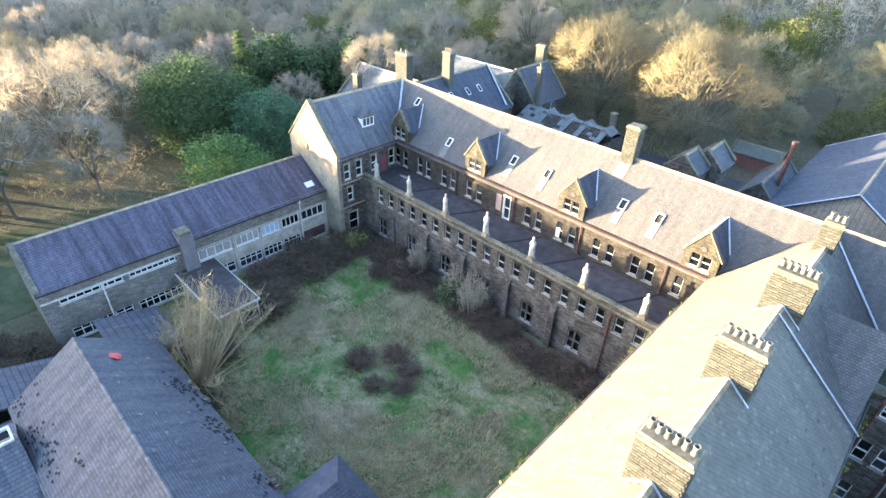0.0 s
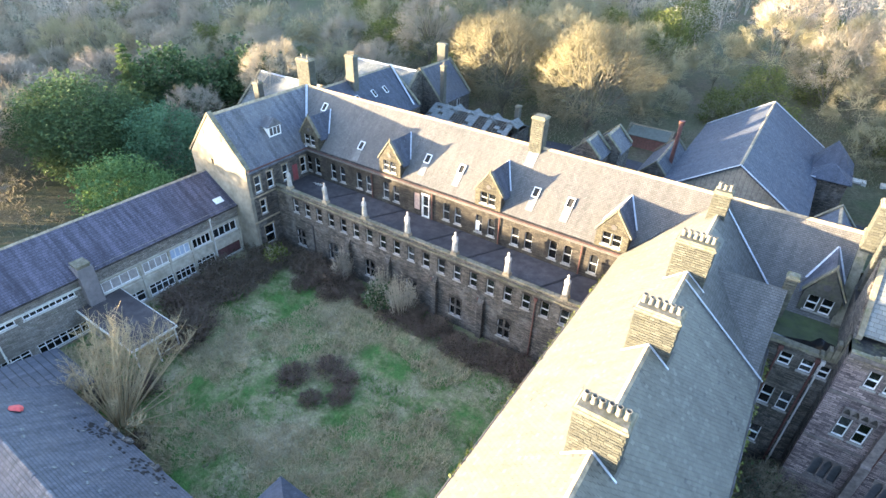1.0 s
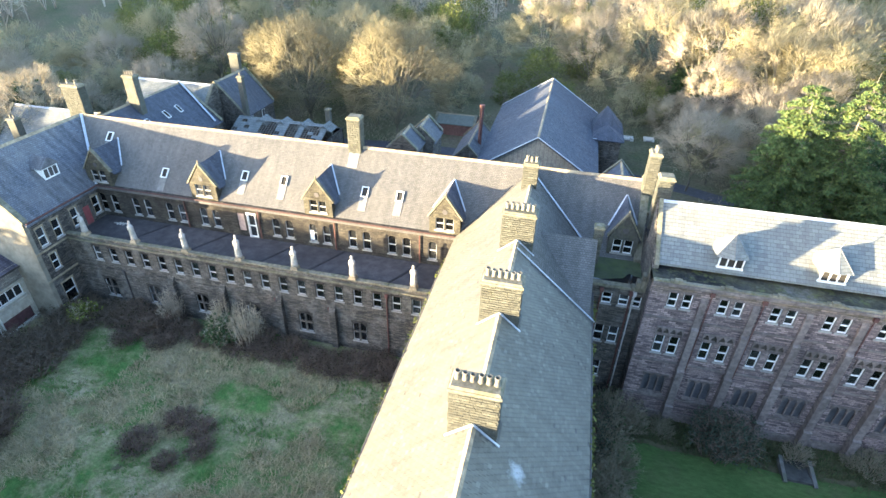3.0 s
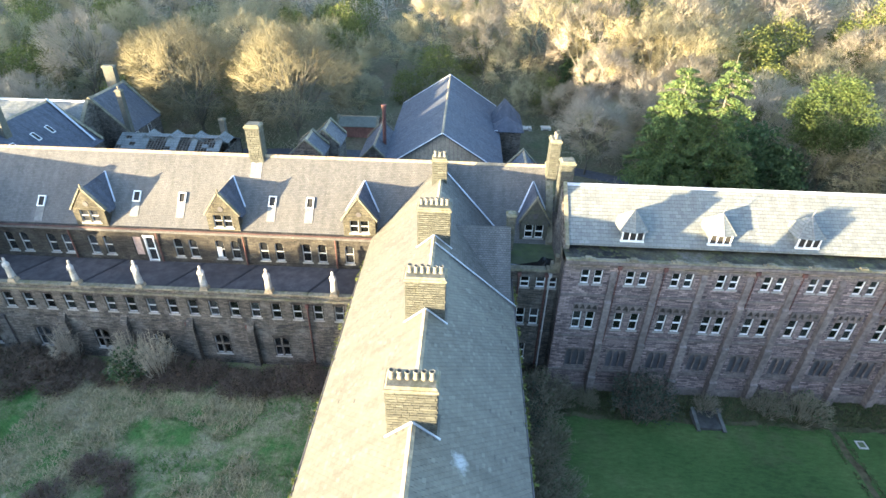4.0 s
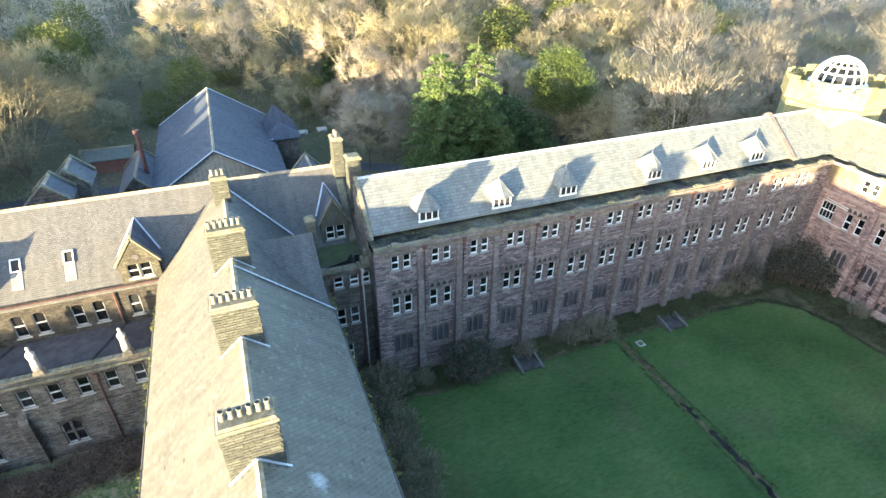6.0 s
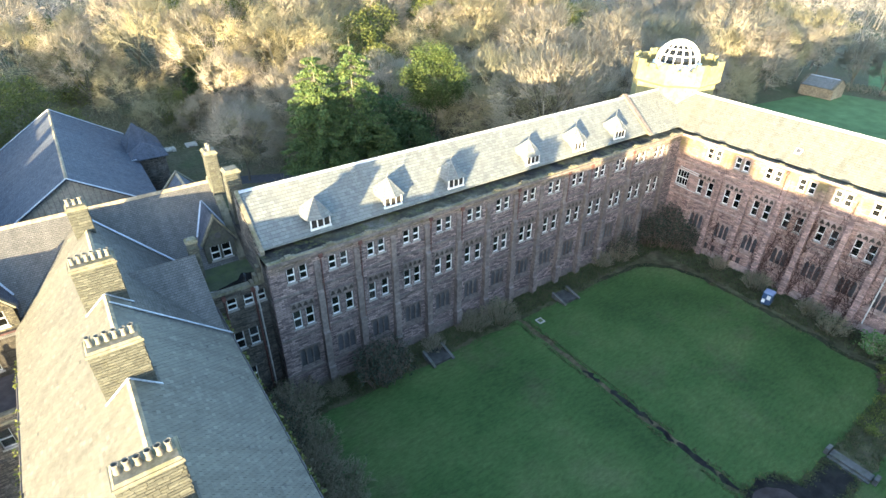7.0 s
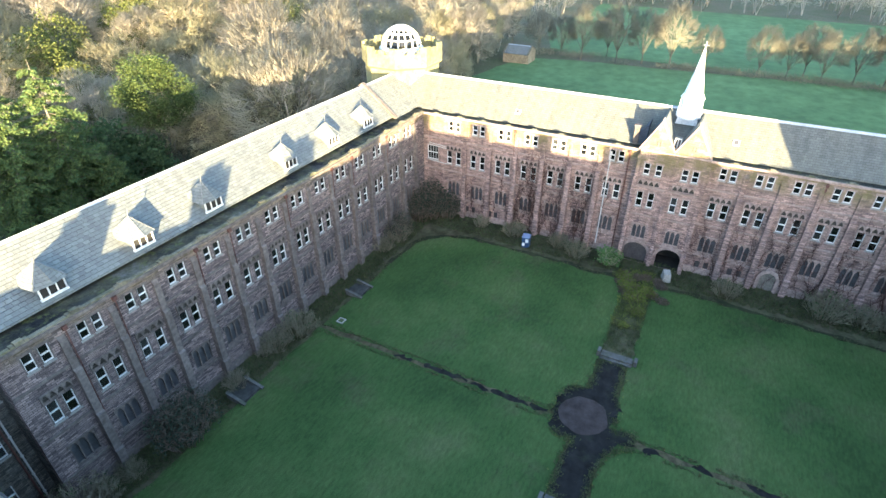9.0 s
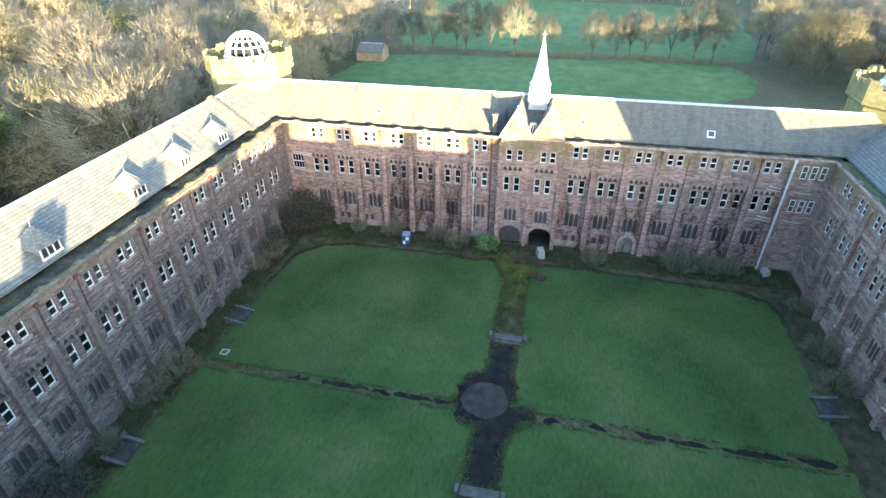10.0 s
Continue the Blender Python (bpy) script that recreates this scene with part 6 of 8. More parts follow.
# ---- buildings behind the terrace wing ----
ch = thing("chapel_hall", "broad slate-roofed hall with boarded gable behind the college", "building")
wall("side_wall", ch, STONE_W, "y", -10.5, -1, 80.6, 113.6, 0, 7.2, (), 0.5)
wall("side_wall", ch, STONE_W, "y", 8.3, 1, 80.6, 113.6, 0, 7.2, (), 0.5)
wall("end_wall", ch, STONE_W, "x", 80.6, -1, -10.0, 7.8, 0, 7.2, (), 0.5)
wall("end_wall", ch, STONE_W, "x", 113.6, 1, -10.0, 7.8, 0, 7.2, (), 0.5)
WOOD_P = plain_material("pale_weathered_boards", (0.26, 0.235, 0.19), 0.85, 0.3, 3.0, dirt=(0.15, 0.135, 0.10))
gable_end(ch, WOOD_P, "y", 80.7, 0.3, -1.1, 9.4, 7.2, 13.2, label="weathered boarded gable")
bm = bmesh.new()
for i in range(24):
    u = -8.5 + i * 0.65
    top = 13.2 - abs(u + 1.1) * 6.0 / 9.4 - 0.25
    box(bm, u, u + 0.06, 80.62, 80.7, 7.2, top)
part("batten", bm, WOOD, ch)
gable_roof(ch, SLATE_B, "y", 80.2, 113.8, -1.1, 9.4, 7.2, 13.3, over=0.4, label="dark blue slate roof with pale ridge")
for s in (-1, 1):
    for y in (80.2, 113.8):
        bm = bmesh.new()
        beam(bm, (-1.1, y, 13.32), (-1.1 + s * 9.7, y, 7.1), 0.25, 0.10)
        part("verge", bm, LEAD, ch)
bm = bmesh.new()
box(bm, 8.3, 12.6, 98.2, 107.4, 0, 7.4)
tu = part("turret", bm, STONE_W, ch, "square turret with pyramid slate roof")
bm = bmesh.new()
box(bm, 7.4, 13.0, 97.8, 107.8, 7.3, 7.45)
for corners in (((7.3, 101.5, 7.45), (13.1, 101.5, 7.45), (13.1, 107.9, 7.45), (7.3, 107.9, 7.45), (9.6, 104.2, 11.8)), ((7.3, 97.7, 7.45), (13.1, 97.7, 7.45), (13.1, 101.5, 7.45), (7.3, 101.5, 7.45), (9.9, 100.4, 9.6))):
    a = [bm.verts.new(p) for p in corners]
    for f in ((0, 1, 4), (1, 2, 4), (2, 3, 4), (3, 0, 4)):
        bm.faces.new([a[i] for i in f])
bmesh.ops.recalc_face_normals(bm, faces=bm.faces[:])
part("turret_roof", bm, SLATE_B, tu)
bm = bmesh.new()
beam(bm, (7.9, 97.8, 7.55), (7.9, 107.4, 7.55), 0.8, 0.12)
part("flashing", bm, LEAD, tu, "pale lead gutter")


def gabled_house(name, label, axis, a0, a1, mid, half, ze, zr, stone=STONE_W, slate=SLATE_B):
    h = thing(name, label, "building")
    other = "x" if axis == "y" else "y"
    wall("side_wall", h, stone, axis, mid - half, -1, a0, a1, 0, ze, (), 0.4)
    wall("side_wall", h, stone, axis, mid + half, 1, a0, a1, 0, ze, (), 0.4)
    for a, o in ((a0, -1), (a1, 1)):
        wall("end_wall", h, stone, other, a, o, mid - half + 0.4, mid + half - 0.4, 0, ze, (), 0.4)
        gable_end(h, stone, axis, a if o < 0 else a - 0.4, 0.4, mid, half, ze, zr - 0.1, coping=0.15)
    gable_roof(h, slate, axis, a0 + 0.1, a1 - 0.1, mid, half, ze, zr, over=0.3)
    return h


va = gabled_house("rear_range", "rear stone range with dark slate roof and rooflights", "y", 62.0, 81.3, -61.6, 6.6, 10.2, 16.0)
bm = bmesh.new()
kv = (16.0 - 10.2) / 6.6
for y in (69.0, 73.0, 76.0):
    m = pose(-58.6, y, 16.0 - kv * 3.0 + 0.05, 0, math.degrees(math.atan(kv)), 0)
    bm = bmesh.new()
    box(bm, -0.7, 0.7, -0.35, 0.35, 0, 0.12)
    ob = part("skylight", bm, WHITE, va, "", m)
    bm = bmesh.new()
    box(bm, -0.6, 0.6, -0.25, 0.25, 0.12, 0.14)
    part("pane", bm, DARK, ob)
bm = bmesh.new()
beam(bm, (-61.6, 81.2, 16.25), (-55.0, 79.6, 10.5), 0.3, 0.1)
part("verge", bm, LEAD, va)
chimney(va, -60.6, 70.0, 1.8, 1.2, 13.5, 19.9, 4, 61, stones=False)
chimney(va, -69.8, 68.5, 2.0, 1.2, 10.0, 16.8, 4, 62, stones=False)
chimney(va, -78.0, 64.0, 1.4, 1.2, 8.0, 13.6, 2, 63, stones=False)
gabled_house("west_villa", "sunlit slate-roofed house behind the return wing", "x", -86.0, -69.0, 71.0, 6.0, 8.0, 13.2, slate=SLATE_N)
gabled_house("cross_range", "sunlit cross range with pale slate roof", "x", -73.0, -57.6, 84.6, 4.6, 10.6, 15.0, slate=SLATE_N)
vb = gabled_house("gabled_house", "tall gabled stone house with dark slate roof", "y", 85.8, 96.0, -58.3, 4.9, 9.5, 15.1, slate=SLATE_D)
chimney(vb, -53.3, 86.4, 0.9, 0.9, 9.0, 16.2, 1, 64, stones=False)
chimney(vb, -59.6, 95.2, 1.9, 1.1, 13.6, 17.6, 0, 65, stones=False)
for y in (88.0, 92.0):
    for z in (4.5, 8.0):
        bm = bmesh.new()
        box(bm, -0.5, 0.5, -0.05, 0.05, -0.9, 0.9)
        ob = part("window", bm, WHITE, vb, "", facing("y", -53.4, 1, y, z))
        bm = bmesh.new()
        box(bm, -0.4, 0.4, -0.07, -0.04, -0.8, 0.8)
        part("pane", bm, IRON, ob)
# roofless shed with bare rafters
bs = thing("roofless_shed", "long shed with grey roof stripped to its battens", "building")
wall("front_wall", bs, STONE_W, "x", 79.5, -1, -54.0, -37.0, 0, 7.2, (), 0.4)
wall("end_wall", bs, STONE_W, "y", -37.0, 1, 79.5, 91.0, 0, 7.2, (), 0.4)
wall("rear_wall", bs, STONE_W, "x", 91.0, 1, -54.0, -37.0, 0, 7.2, (), 0.4)
kb = 2.4 / 5.5
rnd = random.Random(12)
for i in range(17):
    for j in range(9):
        x, y = -54 + i, 79.4 + j * 0.65
        if rnd.random() < (0.85 if (4 < i < 8 or 9 < i < 12 or 12 < i < 16) and 2 < j < 8 else 0.06):
            continue
        bm = bmesh.new()
        box(bm, 0, 0.99, 0, 0.69, 0, 0.05)
        part("roof_panel", bm, SLATE_N, bs, "", pose(x, y, 7.2 + (y - 79.4) * kb, math.degrees(math.atan(kb)), 0, 0))
bm = bmesh.new()
prism(bm, [(85.3, 9.65), (91.2, 7.1), (91.2, 6.95), (85.3, 9.5)], -54, -37, "x")
part("rear_slope", bm, SLATE_N, bs)
for i in range(35):
    bm = bmesh.new()
    beam(bm, (-54 + i * 0.5, 79.4, 7.1), (-54 + i * 0.5, 85.3, 9.6), 0.07, 0.1)
    part("rafter", bm, WOOD, bs)
for j in range(14):
    bm = bmesh.new()
    box(bm, -54, -37, 79.5 + j * 0.42, 79.56 + j * 0.42, 7.22 + j * 0.42 * kb, 7.26 + j * 0.42 * kb)
    part("batten", bm, WOOD, bs)
for i in range(4):
    bm = bmesh.new()
    prism(bm, [(-51.0 + i * 4, 8.9), (-49.6 + i * 4, 9.9), (-48.2 + i * 4, 8.9)], 84.2, 87.0, "y")
    part("ridge_vent", bm, SLATE_N, bs)
chimney(bs, -38.2, 88.0, 0.9, 0.9, 6.0, 11.4, 0, 66, stones=False)
# small outbuildings
gabled_house("rear_cottage", "small slate-roofed outbuilding with twin gables", "y", 73.0, 77.5, -20.0, 2.1, 12.2, 14.3, slate=SLATE_D)
s2 = gabled_house("rear_cottage", "small slate-roofed outbuilding behind the ridge", "y", 77.6, 83.0, -18.6, 2.1, 11.9, 14.1, slate=SLATE_D)
s3 = gabled_house("rear_porch", "small gabled slate porch behind the ridge", "y", 73.0, 79.0, 11.1, 2.0, 9.4, 11.8)
s4 = gabled_house("boiler_house", "low slate boiler house with rusty flue", "y", 85.0, 98.0, -12.6, 3.0, 5.6, 8.9, slate=SLATE_D)
bm = bmesh.new()
bar(bm, (-11.5, 90.0, 3.0), (-11.3, 90.0, 13.9), 0.32, 10)
bar(bm, (-11.3, 90.0, 13.7), (-11.3, 90.0, 14.3), 0.42, 10)
part("flue", bm, RUST, s4, "tall rusty iron flue")
s5 = gabled_house("brick_shed", "red brick shed with pale green roof", "x", -24.6, -15.8, 112.6, 2.2, 3.2, 4.5, stone=plain_material("red_brick", (0.14, 0.07, 0.055), 0.9, 0.3, 2.0), slate=plain_material("green_felt", (0.10, 0.115, 0.10), 0.9, 0.2, 2.0))
gabled_house("field_pavilion", "small grey pavilion beside the pasture", "y", 60.5, 69.0, 173.0, 3.4, 3.0, 4.9, stone=STONE_B, slate=SLATE_N)
for x, y, w in ((15.4, 117.0, 1.5), (20.0, 117.6, 1.1)):
    tr = thing("trailer", "dirty white box trailer parked beside the trees", "trailer", (x, y, 0), "parked trailers")
    bm = bmesh.new()
    box(bm, -w, w, -0.9, 0.9, 0.45, 1.7, 0.06)
    part("body", bm, CREAM, tr)
    bm = bmesh.new()
    box(bm, -w * 0.5, w * 0.5, -0.92, -0.86, 1.0, 1.4)
    part("panel", bm, WOOD, tr, "grey side panel")
    for s in (-1, 1):
        bm = bmesh.new()
        bar(bm, (0, s * 0.8, 0.3), (0, s * 0.95, 0.3), 0.3, 12)
        part("wheel", bm, IRON, tr)
    bm = bmesh.new()
    box(bm, w, w + 0.8, -0.06, 0.06, 0.35, 0.45)
    part("drawbar", bm, IRON, tr)

# ---- statues along the terrace ----


def statue_mesh(seed, tall):
    """A robed standing figure as one plain weathered shape."""
    rnd = random.Random(seed)
    bm = bmesh.new()
    prof = [(0.02, 0), (0.36, 0.02), (0.33, 0.25), (0.29, 0.7), (0.27, 1.0), (0.31, 1.25), (0.30, 1.42), (0.17, 1.55), (0.10, 1.60), (0.13, 1.70), (0.145, 1.80), (0.10, 1.93), (0.02, 1.97)]
    lathe(bm, [(r, z * tall) for r, z in prof], 14)
    for v in bm.verts:
        a = math.atan2(v.co.y, v.co.x)
        k = 1 + 0.10 * math.sin(a * 5 + seed) * (1 if v.co.z < 1.4 else 0.3)
        v.co.x *= k * 1.05
        v.co.y *= k * 0.82
        v.co.y += 0.03 * math.sin(v.co.z * 2 + seed)
    bar(bm, (0.28, -0.05, 1.35 * tall), (0.12, -0.32, 1.0 * tall), 0.09, 7, 0.07)
    bar(bm, (-0.28, -0.05, 1.35 * tall), (-0.10, -0.32, 1.12 * tall), 0.09, 7, 0.07)
    return mesh_of("statue", bm, STATUE, True)


for i in range(7):
    x = -48.8 + 6.475 * i
    bm = bmesh.new()
    box(bm, -0.40, 0.40, -0.36, 0.36, 0, 0.26, 0.03)
    box(bm, -0.34, 0.34, -0.32, 0.32, 0.26, 0.36, 0.03)
    tagged(place("plinth", mesh_of("plinth", bm, STONE_B), None, pose(x, 44.55, 9.69)), "square stone plinth on the terrace parapet", "plinth", "statue plinths")
    tagged(place("statue", statue_mesh(i, 1.38 if i == 3 else 1.24), None, pose(x, 44.55, 10.05, 0, 0, 10 * math.sin(i * 2))), "weathered pale stone robed statue on the terrace parapet", "statue", "terrace statues")
bm = bmesh.new()
for k in range(3):
    bar(bm, (-0.4 + k * 0.4, 0, 0.02), (-0.2 + k * 0.35, 0.5, 0.06), 0.07, 6)
bar(bm, (-0.9, 0.2, 0.06), (1.1, 0.35, 0.08), 0.06, 6)
tagged(place("fallen_cross", mesh_of("fallen_cross", bm, STATUE), None, pose(-48.0, 48.5, 8.82)), "broken pale stone fragments lying on the terrace", "rubble")

# ---- objects in the lawn court ----
WETSTONE = plain_material("dark_wet_stone", (0.045, 0.044, 0.040), 0.85, 0.45, 1.6, 0.2, dirt=(0.03, 0.035, 0.022))
OLDSTONE = plain_material("dark_mossy_stone", (0.085, 0.082, 0.074), 0.9, 0.35, 1.5, 0.2, dirt=(0.07, 0.08, 0.045))
bm = bmesh.new()
box(bm, -0.55, 0.55, -0.55, 0.55, 0, 2.1)
bt = tagged(place("portable_toilet", mesh_of("portable_toilet", bm, plain_material("blue_plastic", (0.03, 0.06, 0.12), 0.45, 0.1, 2.0, bump=0.0)), None, pose(67.0, 23.8, 0, 0, 0, 8) @ Matrix.Diagonal((1.0, 1.0, 0.8, 1))), "blue plastic portable cabin with white panels", "cabin")
bm = bmesh.new()
box(bm, -0.6, 0.6, -0.6, 0.6, 2.1, 2.3, 0.12)
part("cabin_roof", bm, plain_material("pale_blue_plastic", (0.16, 0.20, 0.30), 0.5, 0.1, 2.0, bump=0.0), bt)
bm = bmesh.new()
box(bm, -0.60, -0.55, -0.40, 0.02, 1.15, 1.85)
part("panel", bm, WHITE, bt)
bm = bmesh.new()
box(bm, -0.60, -0.55, 0.10, 0.45, 0.4, 1.0)
part("panel", bm, WHITE, bt)
# garden wall-seat closing the axis path
gs = thing("garden_bench", "weathered stone garden bench with low end piers", "bench", (49.4, 6.9, 0))
for y0, y1, z in ((-1.7, 1.7, 0.42),):
    bm = bmesh.new()
    box(bm, -0.45, 0.45, y0, y1, 0, z, 0.02)
    box(bm, -0.75, -0.45, y0, y1, 0, z * 0.5, 0.01)
    part("seat", bm, OLDSTONE, gs)
for s in (-1, 1):
    bm = bmesh.new()
    box(bm, -0.45, 0.45, s * 1.95 - 0.2, s * 1.95 + 0.2, 0, 0.72, 0.03)
    part("pier", bm, OLDSTONE, gs)
copy_thing(gs, pose(29.6, 7.0, 0, 0, 0, 180))
for x, y, a in ((46.6, 39.7, 0), (27.0, 40.0, 0), (45.8, -25.6, 180)):
    lw = thing("cellar_steps", "sunken cellar steps between low mossy stone walls", "cellar steps", (x, y, 0), "cellar steps")
    lw.rotation_euler = (0, 0, radians(a))
    for u in (-1.35, 1.1):
        bm = bmesh.new()
        prism(bm, [(-1.85, 0), (-1.95, 0.28), (0.4, 0.75), (0.4, 0)], u, u + 0.26, "x")
        part("side_wall", bm, OLDSTONE, lw)
        bm = bmesh.new()
        prism(bm, [(-2.0, 0.28), (-2.0, 0.36), (0.45, 0.84), (0.45, 0.76)], u - 0.03, u + 0.29, "x")
        part("coping", bm, OLDSTONE, lw, "grey mossy coping")
    for k in range(4):
        bm = bmesh.new()
        box(bm, -1.08, 1.08, -1.7 + k * 0.58, -1.14 + k * 0.58, 0.10, 0.40 - k * 0.05, 0.01)
        part("step", bm, WETSTONE, lw, "dark wet step")
bm = bmesh.new()
box(bm, -0.45, 0.45, -0.45, 0.45, 0, 0.06)
ob = tagged(place("inspection_cover", mesh_of("inspection_cover", bm, STATUE), None, pose(40.7, 37.45, 0.12)), "pale concrete inspection cover set in the lawn", "cover")
bm = bmesh.new()
box(bm, -0.28, 0.28, -0.28, 0.28, 0.06, 0.075)
part("lid", bm, MOSSY, ob)
for x, y, s in ((67.6, 4.4, 0.75), (69.3, -25.2, 0.6)):
    bm = bmesh.new()
    box(bm, -s, s, -s * 0.7, s * 0.7, 0, s * 1.6, 0.1)
    tagged(place("stone_block", mesh_of("stone_block", bm, STATUE), None, pose(x, y, 0, 0, 0, 14)), "loose pale stone block on the ground by the wall", "stone", "loose blocks")

# ---- trees, shrubs and grass ----


def twig_material(name, a, b):
    q = Mat(name, 0.85, spec=0.15)
    c = q.ramp(q.noise(0.045, 3), (0.35, a), (0.65, b))
    c = q.mix(0.6, c, q.ramp(q.noise(2.5, 2), (0.3, 0.7), (0.7, 1.3)), "MULTIPLY")
    return q.thin(c, 0.35)


def leaf_material(name, a, b):
    q = Mat(name, 0.7, spec=0.12)
    isl = q.node("ShaderNodeNewGeometry").outputs["Random Per Island"]
    c = q.ramp(isl, (0.0, a), (1.0, b))
    c = q.mix(0.7, c, q.ramp(q.noise(0.5, 3), (0.3, 0.65), (0.7, 1.3)), "MULTIPLY")
    return q.thin(c, 0.3)


BARK = plain_material("grey_bark", (0.125, 0.11, 0.085), 0.9, 0.3, 3.0, 0.1, dirt=(0.10, 0.115, 0.06))
TWIG_G = twig_material("golden_twigs", (0.40, 0.345, 0.21), (0.385, 0.345, 0.20))
TWIG_M = twig_material("mauve_twigs", (0.41, 0.345, 0.27), (0.405, 0.355, 0.25))
# paler than the near twigs: distance haze is put into this colour
TWIG_F = twig_material("far_haze_twigs", (0.50, 0.415, 0.34), (0.47, 0.41, 0.31))
TWIG_P = plain_material("pale_willow_stems", (0.30, 0.24, 0.14), 0.8, 0.2, 2.0, 0.2, bump=0.0)
TWIG_B = twig_material("bramble_stems", (0.19, 0.135, 0.105), (0.145, 0.115, 0.085))
LEAF_D = leaf_material("dark_yew_leaves", (0.040, 0.070, 0.030), (0.088, 0.130, 0.052))
LEAF_G = leaf_material("laurel_leaves", (0.075, 0.15, 0.048), (0.18, 0.27, 0.095))
LEAF_C = leaf_material("conifer_needles", (0.060, 0.108, 0.043), (0.126, 0.156, 0.048))
SCRUB = twig_material("dark_scrub", (0.25, 0.21, 0.15), (0.21, 0.195, 0.12))
LEAF_I = leaf_material("ivy_leaves", (0.065, 0.085, 0.022), (0.155, 0.16, 0.048))
BLADE = leaf_material("dry_grass_blades", (0.265, 0.232, 0.125), (0.40, 0.325, 0.20))
BLADE_G = leaf_material("green_grass_blades", (0.07, 0.16, 0.04), (0.14, 0.20, 0.07))
LEAF_Y = leaf_material("yellow_green_weeds", (0.09, 0.12, 0.025), (0.19, 0.20, 0.05))
WEED = leaf_material("dull_weeds", (0.04, 0.065, 0.022), (0.10, 0.095, 0.045))


def segments_mesh(name, segs, material, sides=3):
    """Tapered sticks from rows of (a, b, ra, rb), without end faces."""
    a = np.array([s[0] for s in segs], float)
    b = np.array([s[1] for s in segs], float)
    ra = np.array([s[2] for s in segs])[:, None]
    rb = np.array([s[3] for s in segs])[:, None]
    d = b - a
    d /= np.linalg.norm(d, axis=1, keepdims=True) + 1e-9
    ref = np.where(np.abs(d[:, 2:3]) < 0.9, np.array([[0, 0, 1.0]]), np.array([[1.0, 0, 0]]))
    u = np.cross(d, ref)
    u /= np.linalg.norm(u, axis=1, keepdims=True)
    w = np.cross(d, u)
    verts = []
    for p, r in ((a, ra), (b, rb)):
        for i in range(sides):
            t = math.tau * i / sides
            verts.append(p + (u * math.cos(t) + w * math.sin(t)) * r)
    v = np.stack(verts, 1).reshape(-1, 3)
    n = len(segs)
    base = np.arange(n)[:, None] * (2 * sides)
    faces = []
    for i in range(sides):
        j = (i + 1) % sides
        faces.append(base + np.array([[i, j, sides + j, sides + i]]))
    f = np.concatenate(faces).tolist()
    me = bpy.data.meshes.new(name)
    me.from_pydata(v.tolist(), [], f)
    me.materials.append(material)
    return me


def ribbons_mesh(name, segs, material, rnd, centre=None):
    """The finest twigs: slim blades that taper to a point; with a centre their shading follows the crown's roundness."""
    n = len(segs)
    a = np.array([s[0] for s in segs], float)
    b = np.array([s[1] for s in segs], float)
    r = np.array([s[2] for s in segs])[:, None]
    d = b - a
    g = np.random.RandomState(rnd.randrange(10000)).normal(size=(n, 3))
    u = np.cross(d, g)
    u /= np.linalg.norm(u, axis=1, keepdims=True) + 1e-9
    v = np.stack([a - u * r, a + u * r, b], 1)
    if centre is not None:
        out = (a + b) / 2 - np.array(centre, float)
        out /= np.linalg.norm(out, axis=1, keepdims=True) + 1e-9
        turn = (np.cross(v[:, 1] - v[:, 0], v[:, 2] - v[:, 0]) * out).sum(1) < 0
        v[turn] = v[turn][:, [1, 0, 2]]
    f = np.arange(3 * n).reshape(n, 3)
    me = bpy.data.meshes.new(name)
    me.from_pydata(v.reshape(-1, 3).tolist(), [], f.tolist())
    me.materials.append(material)
    if centre is not None:
        me.polygons.foreach_set("use_smooth", [True] * n)
        soft = out * 0.7 + np.array([[-0.15, -0.1, 0.1]]) + g / np.linalg.norm(g, axis=1, keepdims=True) * 0.35
        soft /= np.linalg.norm(soft, axis=1, keepdims=True)
        me.normals_split_custom_set_from_vertices(np.repeat(soft, 3, 0).tolist())
    return me


